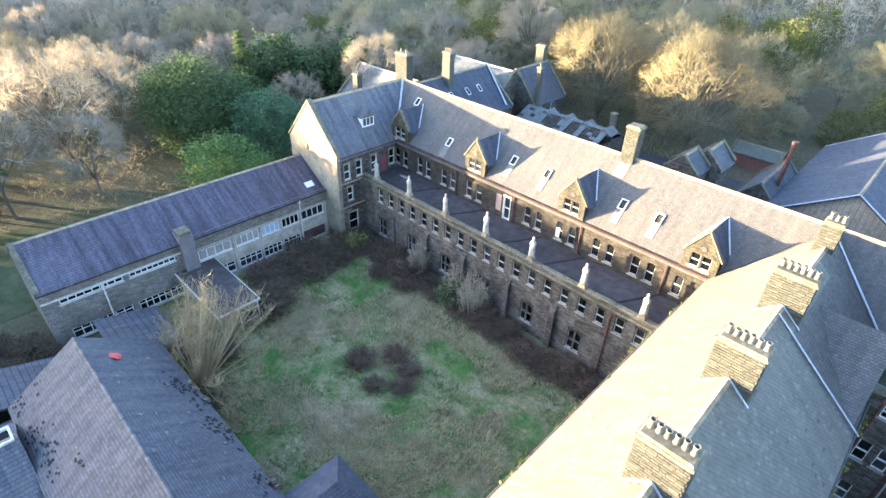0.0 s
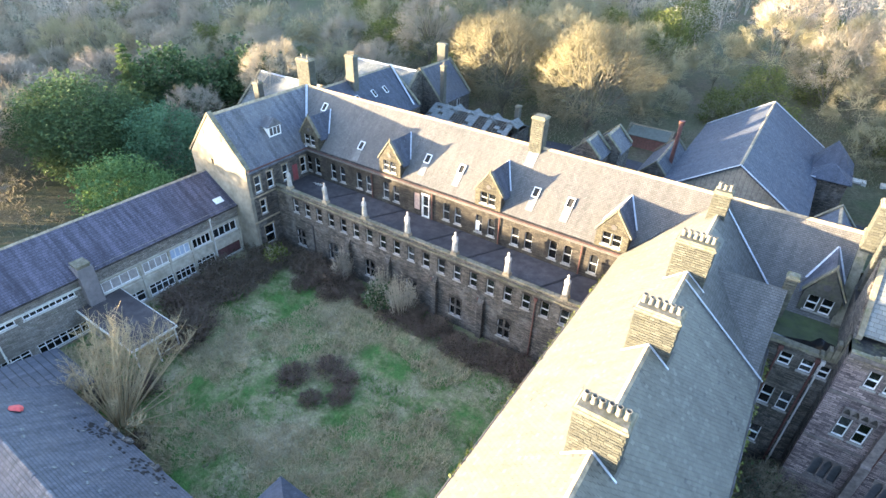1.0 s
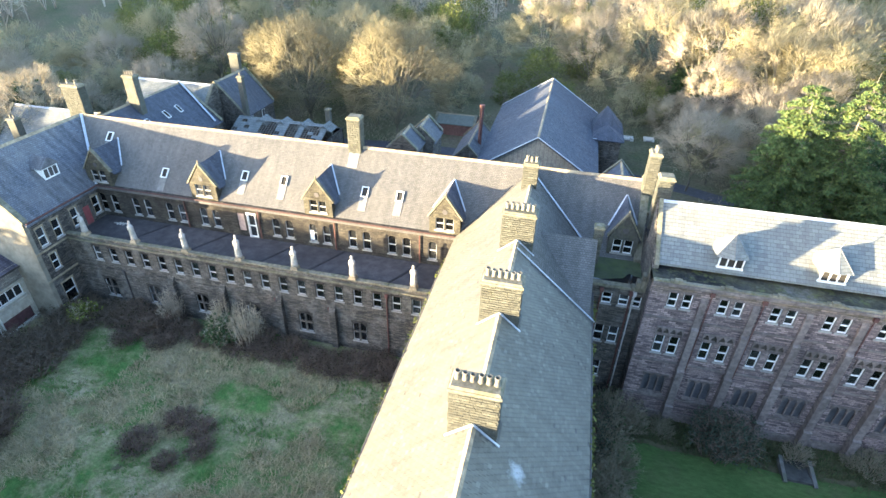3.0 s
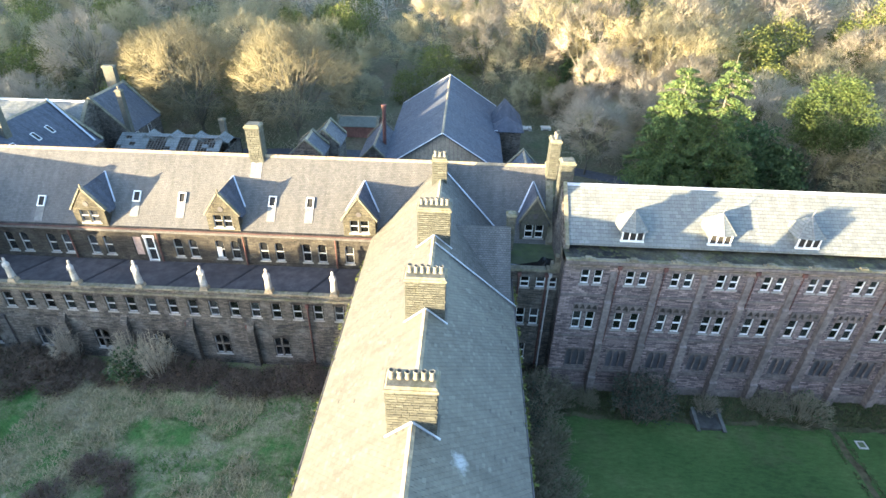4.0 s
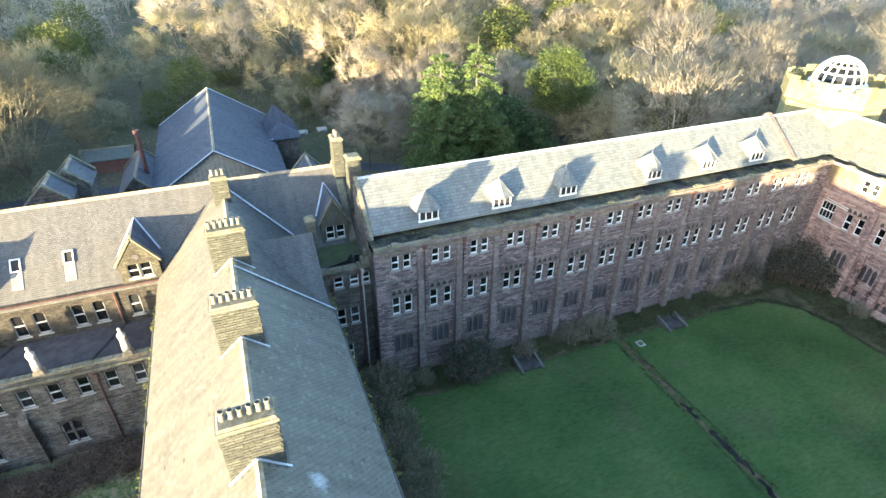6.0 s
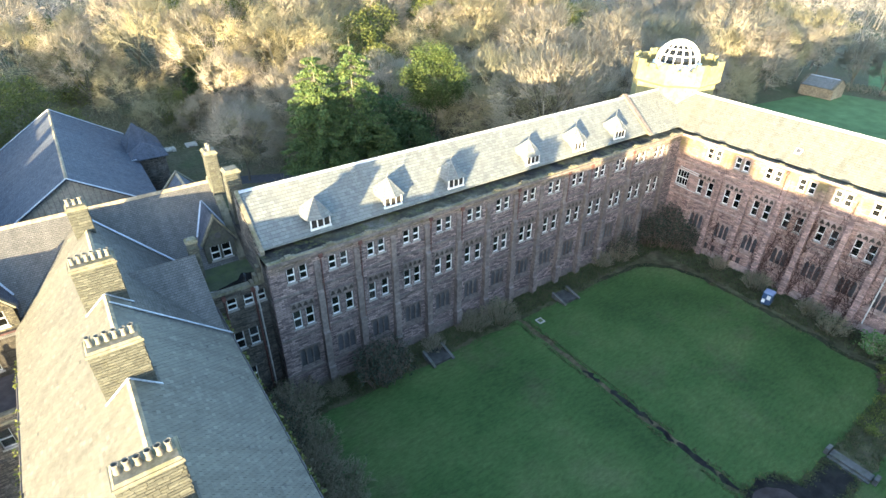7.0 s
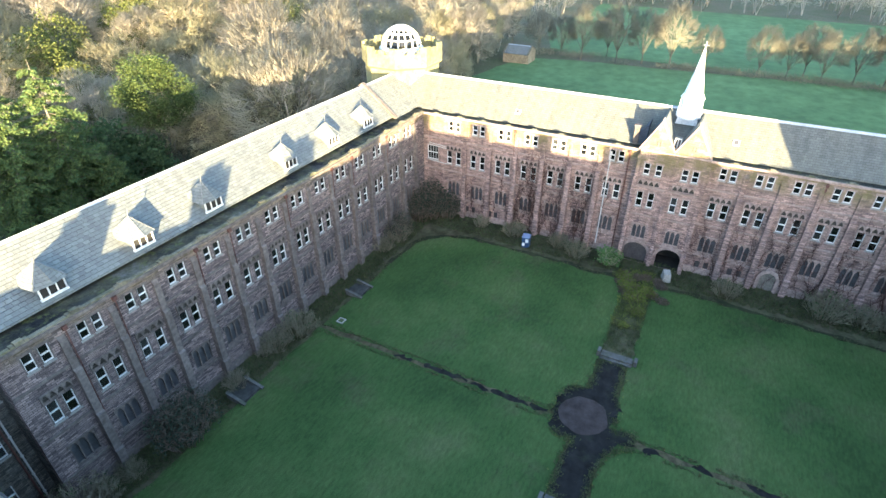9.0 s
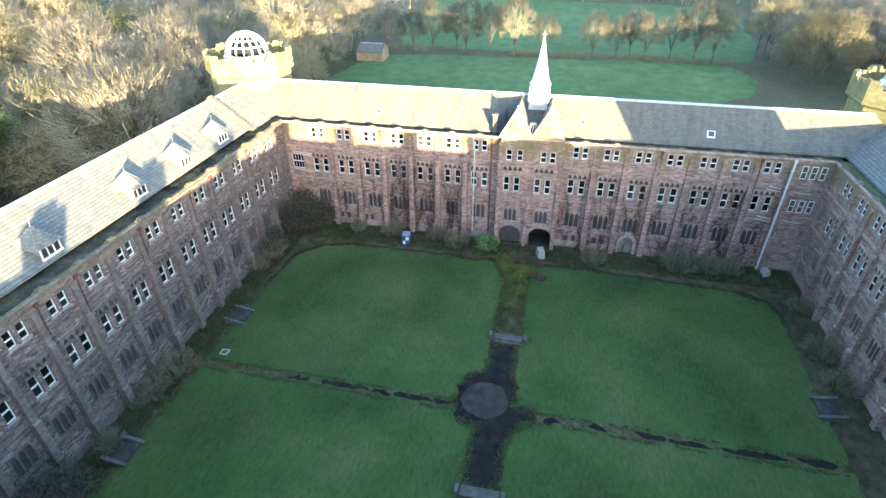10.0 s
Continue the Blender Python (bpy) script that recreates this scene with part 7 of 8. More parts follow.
def grow(rnd, height, spread, limbs=8, forks=5, twigs=8, sprays=46, crown_base=0.3, rise=0.5, lean=0.0, tip=0.95):
    """A bare broadleaf tree with a domed crown: thick sticks, twigs and the finest sprays."""
    thick, thin, fine = [], [], []
    trunk_r = height * 0.0125
    cb = height * crown_base
    top = Vector((rnd.uniform(-lean, lean), rnd.uniform(-lean, lean), cb * 1.15))
    mid = top * 0.5 + Vector((rnd.uniform(-0.2, 0.2), rnd.uniform(-0.2, 0.2), 0))
    thick += [(Vector((0, 0, -0.2)), mid, trunk_r * 1.35, trunk_r), (mid, top, trunk_r, trunk_r * 0.85)]
    centre = Vector((0, 0, cb + (height - cb) * 0.40))
    half = (height - cb) * 0.60
    ph = [rnd.uniform(0, math.tau) for _ in range(4)]

    def stick(p, q, r0, r1, out, bend):
        m = (p + q) / 2 + Vector((rnd.uniform(-bend, bend), rnd.uniform(-bend, bend), rnd.uniform(-0.4, 1) * bend))
        out.append((p, m, r0, (r0 + r1) / 2))
        out.append((m, q, (r0 + r1) / 2, r1))

    def shell(k, d):
        az, el = math.atan2(d.y, d.x), d.z
        w = k * (1 + 0.10 * math.sin(az * 3 + ph[0]) * (1 - el * el) + 0.08 * math.sin(az * 5 + el * 5 + ph[1]) + 0.07 * math.sin(el * 8 + az * 2 + ph[2]))
        return centre + Vector((d.x * spread * w, d.y * spread * w, d.z * half * w * (1.0 if d.z > 0 else 0.55)))

    def near(d, spreading):
        return (d + Vector((rnd.gauss(0, spreading), rnd.gauss(0, spreading), rnd.gauss(0, spreading)))).normalized()
    for i in range(limbs):
        zz = 0.97 - 1.25 * (i + 0.5) / limbs
        az = i * 2.39996 + rnd.uniform(-0.3, 0.3)
        h = math.sqrt(max(0.0, 1 - zz * zz))
        d1 = Vector((math.cos(az) * h, math.sin(az) * h, zz))
        start = mid.lerp(top, rnd.uniform(0.5, 1.0))
        end = shell(0.5, d1)
        stick(start, end, trunk_r * 0.55, trunk_r * 0.26, thick, height * 0.03)
        for j in range(forks):
            d2 = near(d1, 0.38)
            s2 = start.lerp(end, rnd.uniform(0.55, 1.0))
            q2 = shell(rnd.uniform(0.78, 0.9), d2)
            stick(s2, q2, trunk_r * 0.22, trunk_r * 0.07, thick, height * 0.02)
            for k in range(twigs):
                d3 = near(d2, 0.23)
                s3 = s2.lerp(q2, rnd.uniform(0.55, 1.0))
                q3 = shell(rnd.uniform(0.92, 1.0), d3)
                thin.append((s3, q3, 0.06, 0.02))
                for l in range(sprays):
                    s4 = s3.lerp(q3, rnd.uniform(0.4, 1.05)) + Vector((rnd.gauss(0, 0.3), rnd.gauss(0, 0.3), rnd.gauss(0, 0.25)))
                    d = d3 * rnd.uniform(0.25, 0.7) + Vector((rnd.uniform(-0.42, 0.42), rnd.uniform(-0.42, 0.42), rnd.uniform(-0.2, 0.4) + 0.2 * rise))
                    fine.append((s4, s4 + d * tip, 0.021))
    return thick, thin, fine, centre * 0.9


def leaf_cards(name, points, size, material, rnd, tall=1.0, droop=0.0):
    """Small bent leaf sprays, each two triangles, turned at random."""
    verts, faces = [], []
    for p in points:
        a, e = rnd.uniform(0, math.tau), rnd.uniform(-0.7, 0.9)
        s = size * rnd.uniform(0.6, 1.3)
        d = Vector((math.cos(a) * math.cos(e), math.sin(a) * math.cos(e), math.sin(e) - droop)).normalized()
        u = d.orthogonal().normalized()
        u.rotate(Matrix.Rotation(rnd.uniform(0, math.tau), 3, d))
        n = len(verts)
        p = Vector(p)
        verts += [p - d * s * 0.5 * tall, p + u * s * 0.42, p + d * s * 0.5 * tall + Vector((0, 0, -0.12 * s)), p - u * s * 0.42]
        faces.append((n, n + 1, n + 2, n + 3))
    me = bpy.data.meshes.new(name)
    me.from_pydata([tuple(v) for v in verts], [], faces)
    me.materials.append(material)
    return me


def bare_tree(seed, height, spread, material, label, **kw):
    rnd = random.Random(seed)
    thick, thin, fine, mid = grow(rnd, height, spread, **kw)
    t = thing("tree", label, "tree", group="woodland trees")
    place("trunk", segments_mesh("trunk", thick, BARK, 3), t)
    cr = place("crown", ribbons_mesh("crown", thin, material, rnd, mid), t)
    place("spray", ribbons_mesh("spray", fine, material, rnd, mid), cr)
    return t


def clumps(rnd, n, per, shape, jitter):
    """Leaf places gathered in clumps inside a shape."""
    pts = []
    for i in range(n):
        c = shape(rnd)
        for j in range(per):
            pts.append((c[0] + rnd.gauss(0, jitter), c[1] + rnd.gauss(0, jitter), c[2] + rnd.gauss(0, jitter * 0.7)))
    return pts


def evergreen(seed, height, spread, material, label, name="evergreen_tree", n=150, per=22, leaf=0.55, base=0.12, tall=1.0):
    rnd = random.Random(seed)

    def shape(r):
        while True:
            x, y, z = r.uniform(-1, 1), r.uniform(-1, 1), r.uniform(-1, 1)
            d = math.sqrt(x * x + y * y + z * z)
            if 0.45 < d < 1:
                k = 1 + 0.25 * math.sin(math.atan2(y, x) * 3 + seed) * (1 - abs(z))
                return (x * spread * k, y * spread * k, height * (base + (1 - base) * (z * 0.5 + 0.5)))
    t = thing(name, label, "tree")
    thick, thin, fine, mid = grow(rnd, height * 0.72, spread * 0.5, limbs=6, forks=3, twigs=0, crown_base=0.2)
    place("trunk", segments_mesh("trunk", thick, BARK, 5), t)
    place("crown", leaf_cards("crown", clumps(rnd, n, per, shape, spread * 0.13), leaf, material, rnd, tall), t)
    return t


def conifer(seed, height, spread, label):
    rnd = random.Random(seed)
    t = thing("conifer", label, "tree", group="conifers")
    segs = [(Vector((0, 0, -0.2)), Vector((0, 0, height)), height * 0.018, 0.03)]
    pts = []
    z = height * 0.06
    while z < height * 0.98:
        f = 1 - z / height
        r = spread * (f ** 0.5) * rnd.uniform(0.82, 1.08)
        for i in range(int(8 * f + 7)):
            a = rnd.uniform(0, math.tau)
            rr = r * rnd.uniform(0.75, 1.1)
            tip = Vector((math.cos(a) * rr, math.sin(a) * rr, z - rr * 0.30))
            p0 = Vector((0, 0, z))
            segs.append((p0, tip, 0.05, 0.02))
            for k in range(int(20 + rr * 44)):
                s = rnd.uniform(0.2, 1.05)
                q = p0.lerp(tip, s)
                w = 0.12 + 0.20 * rr * s * (1.2 - s)
                pts.append((q.x + rnd.gauss(0, w), q.y + rnd.gauss(0, w), q.z + rnd.gauss(0, 0.08) - 0.12 * abs(rnd.gauss(0, 1))))
        z += height * 0.047
    place("trunk", segments_mesh("trunk", segs, BARK, 4), t)
    place("crown", leaf_cards("crown", pts, 0.25, LEAF_C, rnd, 1.7, 0.45), t)
    return t


def shrub(seed, height, spread, stems, material, label, leaves=0, leaf_mat=None, name="shrub", leaf=0.28, width=0.03):
    rnd = random.Random(seed)
    segs, side = [], []
    for i in range(stems):
        a, r = rnd.uniform(0, math.tau), spread * math.sqrt(rnd.random())
        p = Vector((math.cos(a) * r * 0.55, math.sin(a) * r * 0.55, 0))
        h = height * rnd.uniform(0.55, 1.05) * (1 - 0.45 * (r / spread) ** 2)
        q = Vector((math.cos(a) * r, math.sin(a) * r, h))
        m = p.lerp(q, 0.5) + Vector((rnd.uniform(-0.2, 0.2), rnd.uniform(-0.2, 0.2), 0.15 * h))
        segs += [(p, m, width, width * 0.8), (m, q, width * 0.8, width * 0.4)]
        for k in range(8):
            s = m.lerp(q, rnd.random())
            e = s + Vector((rnd.uniform(-0.6, 0.6), rnd.uniform(-0.6, 0.6), rnd.uniform(-0.15, 0.45))) * min(1.0, height * 0.5)
            side.append((s, e, width * 0.7))
    t = thing(name, label, "shrub")
    place("stem", segments_mesh("stem", segs, material, 3), t)
    place("brush", ribbons_mesh("brush", side, material, rnd), t)
    if leaves:
        ends = [s[1] for s in side]
        pts = [(e.x + rnd.gauss(0, 0.15), e.y + rnd.gauss(0, 0.15), e.z + rnd.gauss(0, 0.12)) for e in (rnd.choice(ends) for _ in range(leaves))]
        place("foliage", leaf_cards("foliage", pts, leaf, leaf_mat, rnd), t)
    return t


FREE = []   # ground kept clear of wood: (x0, x1, y0, y1)
for r in ((-72, 22, -60, 100), (-72, 86, -60, 64), (-98, -64, 28, 54), (24, 66, 70, 112), (66, 84, 88, 116), (-30, 28, 78, 128), (-68, -30, 60, 104), (134, 192, -46, 72), (213, 305, -75, 75), (-84, -64, -10, 26), (-82, -62, 56, 90), (-26, -8, 108, 190)):
    FREE.append(r)


def clear(x, y, pad=0.0):
    return any(a - pad < x < b + pad and c - pad < y < d + pad for a, b, c, d in FREE)


# a few kinds of bare tree, then copies of them
KINDS = [bare_tree(11, 16.5, 7.6, TWIG_G, "tall bare golden-twigged woodland tree", crown_base=0.25),
         bare_tree(12, 14.5, 7.0, TWIG_M, "bare mauve-brown woodland tree", crown_base=0.22),
         bare_tree(13, 13.0, 7.4, TWIG_G, "spreading bare tree with pale twigs", crown_base=0.16, rise=0.35),
         bare_tree(14, 17.5, 6.2, TWIG_M, "slender bare ash tree with upright twigs", crown_base=0.3, rise=0.7),
         evergreen(15, 13.0, 4.8, LEAF_I, "ivy-clad tree with yellow-green leaves", "ivy_tree", 190, 30, 0.30, 0.03)]
HOME = [(-62, 138), (96, 112), (-16, 205 - 60), (30, 118), (-5, 132)]
for k, (x, y) in zip(KINDS, HOME):
    k.location = (x, y, hill(x, y))
OAK = bare_tree(21, 24.0, 11.6, twig_material("oak_twigs", (0.24, 0.208, 0.128), (0.228, 0.202, 0.12)), "huge domed bare oak with golden twigs", limbs=18, forks=8, twigs=10, sprays=34, crown_base=0.12, rise=0.3, tip=1.05)
OAK.location = (-31.5, 106.0, 0)
copy_thing(OAK, pose(-52.5, 109.0, 0, 0, 0, 60) @ Matrix.Diagonal((0.98, 0.98, 0.96, 1)))
copy_thing(OAK, pose(-66.0, 124.0, 0, 0, 0, 130) @ Matrix.Diagonal((0.82, 0.82, 0.86, 1)))
copy_thing(OAK, pose(166.0, -61.5, 0, 0, 0, 200) @ Matrix.Diagonal((0.86, 0.86, 0.82, 1)))
rnd = random.Random(5)
spots = []


def scatter(x0, x1, y0, y1, gap, most):
    made = 0
    for _ in range(most * 30):
        x, y = rnd.uniform(x0, x1), rnd.uniform(y0, y1)
        if clear(x, y, 2.0) or any((x - a) ** 2 + (y - b) ** 2 < gap * gap for a, b in spots):
            continue
        spots.append((x, y))
        made += 1
        yield x, y
        if made >= most:
            break


for x, y in HOME + [(-36, 122), (-66, 124), (-52.5, 109), (-98.6, 20), (-104.5, 28.5), (-112, 12), (-94, 40), (-88, 38), (-83, 47), (-78, 36), (-101, 44), (-101, 68), (-108, 64), (-104, 55), (166, -61.5), (35.5, 84), (41, 84), (57, 85), (39, 80), (176, 66), (-30.5, 104), (25, 97)]:
    spots.append((x, y))
for x, y in scatter(-120, 140, 98, 172, 10.2, 112):
    k = rnd.choices(KINDS, (30, 22, 24, 12, 32))[0]
    s = rnd.uniform(0.95, 1.3) * (0.8 if y < 112 else 1.0) * (1.22 if x > 15 else 1.0)
    copy_thing(k, pose(x, y, hill(x, y), 0, 0, rnd.uniform(0, 360)) @ Matrix.Diagonal((s, s, s * rnd.uniform(0.9, 1.1), 1)))
for x, y in scatter(-170, -66, 4, 110, 8.4, 62):
    k = rnd.choices(KINDS, (14, 40, 16, 24, 6))[0]
    s = rnd.uniform(0.8, 1.05)
    copy_thing(k, pose(x, y, hill(x, y), 0, 0, rnd.uniform(0, 360)) @ Matrix.Diagonal((s, s, s, 1)))
for x, y in scatter(88, 142, 62, 125, 8.0, 24):
    s = rnd.uniform(1.0, 1.35)
    copy_thing(rnd.choice(KINDS[:4]), pose(x, y, 0, 0, 0, rnd.uniform(0, 360)) @ Matrix.Diagonal((s, s, s, 1)))

for x, y in scatter(66, 142, 67, 92, 7.6, 36):
    s = rnd.uniform(1.35, 1.7)
    copy_thing(rnd.choice(KINDS[1:4]), pose(x, y, 0, 0, 0, rnd.uniform(0, 360)) @ Matrix.Diagonal((s, s, s, 1)))


def far_wood(name, x0, x1, y0, y1, n, seed, label):
    """Distant woodland as one body of many small bare crowns."""
    r = random.Random(seed)
    segs, mids = [], []
    for i in range(n):
        x, y = r.uniform(x0, x1), r.uniform(y0, y1)
        if clear(x, y):
            continue
        z, h, w = hill(x, y), r.uniform(10, 16) * (0.7 if name == "hedge_trees" else 1.0), r.uniform(4.6, 8.2) * (0.6 if name == "hedge_trees" else 1.0)
        c = Vector((x, y, z + h * 0.58))
        small = name == "hedge_trees"
        for k in range(300):
            a, e, q = r.uniform(0, math.tau), math.asin(r.uniform(-0.35, 1.0)), r.uniform(0.7, 1.0) ** 0.5
            d = Vector((math.cos(a) * math.cos(e), math.sin(a) * math.cos(e), math.sin(e)))
            w2 = w * (1 + 0.14 * math.sin(3 * a + i))
            p0 = c + Vector((d.x * w2 * q, d.y * w2 * q, d.z * h * 0.42 * q))
            g = Vector((r.uniform(-0.8, 0.8), r.uniform(-0.8, 0.8), r.uniform(-0.4, 0.8)))
            segs.append((p0 - g * 0.9, p0 + g * 1.3 + d * 0.4, 0.04 if small else 0.07))
        for k in range(5):
            segs.append((Vector((x + r.uniform(-0.2, 0.2), y + r.uniform(-0.2, 0.2), z)), c + Vector((r.uniform(-0.4, 0.4) * w, r.uniform(-0.4, 0.4) * w, r.uniform(0, 0.2) * h)), 0.14 if k else 0.28))
        mids += [tuple(c - Vector((0, 0, h * 0.1)))] * (len(segs) - len(mids))
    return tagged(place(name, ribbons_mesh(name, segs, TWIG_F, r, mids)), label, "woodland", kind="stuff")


def undergrowth(name, x0, x1, y0, y1, n, seed, material, label, height=2.2, all_over=False):
    """Brushwood on the woodland floor as one body."""
    r = random.Random(seed)
    segs = []
    for i in range(n):
        x, y = r.uniform(x0, x1), r.uniform(y0, y1)
        if all_over and x < 62 and abs(y - 96 + (x - 24) * 0.444) < 4.5:
            continue
        if (clear(x, y, -1.0) and not all_over) or noise.noise(Vector((x * 0.06, y * 0.06, seed))) < -0.15:
            continue
        o = Vector((x, y, hill(x, y)))
        h = height * r.uniform(0.4, 1.3)
        for k in range(9):
            a = r.uniform(0, math.tau)
            p0 = o + Vector((r.gauss(0, 0.7), r.gauss(0, 0.7), r.uniform(0, h * 0.6)))
            segs.append((p0, p0 + Vector((math.cos(a) * 0.7, math.sin(a) * 0.7, r.uniform(0.2, 1.0))) * r.uniform(0.6, 1.3), 0.05))
    return tagged(place(name, ribbons_mesh(name, segs, material, r)), label, "undergrowth", kind="stuff")


# darker copy of TWIG_M, with the hedge's half shade in its colour
TWIG_H = twig_material("half_shade_hedge_twigs", (0.24, 0.215, 0.16), (0.23, 0.21, 0.15))
ht = bare_tree(23, 17.5, 6.0, TWIG_H, "tall bare hedgerow tree with rounded crown beside the pasture", limbs=10, forks=6, twigs=8, sprays=26, crown_base=0.2)
ht.location = (184.5, 36.5, 0)
rnd = random.Random(77)
for x, y, s in ((184, 62, 0.8), (185, 54.5, 0.72), (184, 47.5, 0.95), (187, 29, 0.9), (185.5, 20.5, 1.05), (188, 11, 0.72), (187, -4, 0.8), (189, -11.5, 0.7), (188, -20, 0.78), (190, -28, 0.85), (189, -35, 1.0), (188, -40, 0.95), (192, 41, 0.8), (194, -16, 0.8)):
    copy_thing(ht, pose(x, y, 0, 0, 0, rnd.uniform(0, 360)) @ Matrix.Diagonal((s, s, s, 1)))
for x, y in scatter(172, 235, -140, -56, 7.6, 56):
    s = rnd.uniform(0.8, 1.15)
    copy_thing(KINDS[rnd.choice((0, 1, 1, 3, 3))], pose(x, y, 0, 0, 0, rnd.uniform(0, 360)) @ Matrix.Diagonal((s, s, s, 1)))
for x, y in scatter(134, 205, 73, 126, 7.8, 44):
    s = rnd.uniform(0.85, 1.2)
    copy_thing(KINDS[rnd.choice((0, 1, 2, 3))], pose(x, y, hill(x, y), 0, 0, rnd.uniform(0, 360)) @ Matrix.Diagonal((s, s, s, 1)))
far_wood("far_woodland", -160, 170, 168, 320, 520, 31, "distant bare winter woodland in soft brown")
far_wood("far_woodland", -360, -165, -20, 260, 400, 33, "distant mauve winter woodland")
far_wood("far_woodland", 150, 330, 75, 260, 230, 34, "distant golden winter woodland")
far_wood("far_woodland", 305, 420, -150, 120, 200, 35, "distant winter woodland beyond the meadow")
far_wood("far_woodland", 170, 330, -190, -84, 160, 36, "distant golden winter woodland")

undergrowth("undergrowth", 26, 140, 68, 112, 4200, 36, SCRUB, "dark brushwood behind the north range", 3.6, True)
undergrowth("undergrowth", -28, 34, 116, 132, 1100, 35, SCRUB, "dark brushwood behind the hall", 3.0, True)
undergrowth("undergrowth", -125, 150, 96, 200, 9000, 37, SCRUB, "brown brushwood on the woodland floor")
undergrowth("undergrowth", -180, -66, -10, 110, 5000, 38, SCRUB, "brown brushwood under the trees")
undergrowth("hedge", 184, 192, -46, 66, 900, 40, SCRUB, "brown hedge bottom along the pasture", 1.6, True)
undergrowth("undergrowth", 85, 145, -85, 125, 2500, 39, SCRUB, "brown brushwood beside the tower")

# evergreens and single trees near the buildings
LEAF_B = leaf_material("blue_green_leaves", (0.055, 0.12, 0.062), (0.115, 0.195, 0.10))
e1 = evergreen(41, 17.0, 9.3, LEAF_D, "huge dark yew beside the low wing", n=620, per=56, leaf=0.26, base=0.02, tall=2.0)
e1.location = (-94, 40, 0)
e2 = evergreen(42, 14.0, 5.5, LEAF_D, "dark green holly among the trees", n=170, per=22, leaf=0.6)
e2.location = (-101, 68, 0)
copy_thing(e2, pose(-96, 76, 0, 0, 0, 70) @ Matrix.Diagonal((1.2, 1.2, 1.1, 1)))
copy_thing(e2, pose(-108, 64, 0, 0, 0, 150) @ Matrix.Diagonal((1.2, 1.2, 1.15, 1)))
eb2 = evergreen(45, 13.0, 6.4, LEAF_B, "blue-green holm oak beside the cream gable", n=260, per=52, leaf=0.34, base=0.02)
eb2.location = (-83, 47.5, 0)
e3 = evergreen(43, 8.8, 6.0, LEAF_G, "bright laurel bush behind the low wing", "laurel_bush", 250, 46, 0.32, 0.0)
e3.location = (-78.0, 36.0, 0)
copy_thing(e3, pose(-70.5, 38.5, 0, 0, 0, 80) @ Matrix.Diagonal((0.7, 0.7, 0.8, 1)))
copy_thing(e2, pose(-113, 86, 0, 0, 0, 30))
cw1 = conifer(55, 19.0, 4.0, "slim blue-green conifer behind the yew")
cw1.location = (-104, 55, 0)
mt = bare_tree(22, 20.0, 9.0, TWIG_M, "tall leaning mauve-brown bare tree with dark trunk", limbs=9, forks=6, twigs=9, sprays=24, crown_base=0.3, lean=1.5)
mt.location = (-98.6, 20.0, 0)
copy_thing(mt, pose(-104.5, 28.5, 0, 0, 0, 100) @ Matrix.Diagonal((0.95, 0.95, 0.92, 1)))
copy_thing(mt, pose(-112.0, 12.0, 0, 0, 0, 220) @ Matrix.Diagonal((0.95, 0.95, 1.0, 1)))
rnd = random.Random(17)
# evergreen belts west and south, mostly out of view, added to block low sun
e4 = evergreen(44, 14.0, 5.5, LEAF_D, "dark evergreen added mostly out of view to block low sun", n=80, per=16, leaf=0.95)
e4.location = (-98, -20, 0)
spots.append((-98, -20))
for x, y in scatter(5, 158, -128, -84, 6.4, 110):
    s = rnd.uniform(1.05, 1.3)
    copy_thing(e4, pose(x, y, 0, 0, 0, rnd.uniform(0, 360)) @ Matrix.Diagonal((s * 1.1, s * 1.1, s, 1)))
for x, y in scatter(-112, -84, -100, 4, 6.2, 57):
    s = rnd.uniform(1.08, 1.26)
    copy_thing(e4, pose(x, y, 0, 0, 0, rnd.uniform(0, 360)) @ Matrix.Diagonal((s * 1.1, s * 1.1, s, 1)))
c1 = conifer(51, 24.0, 7.8, "tall green cypress with drooping tiers")
c1.location = (34.6, 84.5, 0)
c2 = conifer(52, 25.2, 8.6, "tall green fir with drooping tiers")
c2.location = (41.0, 84.5, 0)
c3 = conifer(53, 12.0, 4.0, "smaller fir beneath taller conifers")
c3.location = (44.5, 80.0, 0)
pn = evergreen(54, 22.6, 5.6, leaf_material("pine_needles", (0.042, 0.068, 0.022), (0.085, 0.105, 0.032)), "broad scots pine with tufted crown", "pine_tree", 130, 150, 0.22, 0.5, 1.5)
pn.location = (57.0, 84.5, 0)
copy_thing(pn, pose(70.5, 172.0, hill(70, 172), 0, 0, 90))
copy_thing(e2, pose(31.0, 140.0, 0, 0, 0, 120))
for x, y, s, a in ((47.5, 88.0, 1.05, 40), (52.0, 84.0, 0.85, 200)):
    copy_thing(e2, pose(x, y, 0, 0, 0, a) @ Matrix.Diagonal((s, s, s, 1)))
copy_thing(KINDS[4], pose(1.0, 118.0, 0, 0, 0, 15) @ Matrix.Diagonal((0.75, 0.75, 0.95, 1)))
copy_thing(KINDS[4], pose(5.0, 150.0, 0, 0, 0, 45))
copy_thing(KINDS[4], pose(20.0, 128.0, 0, 0, 0, 145) @ Matrix.Diagonal((0.8, 0.8, 0.85, 1)))
copy_thing(KINDS[4], pose(-12.0, 130.0, 0, 0, 0, 245) @ Matrix.Diagonal((0.7, 0.7, 0.8, 1)))
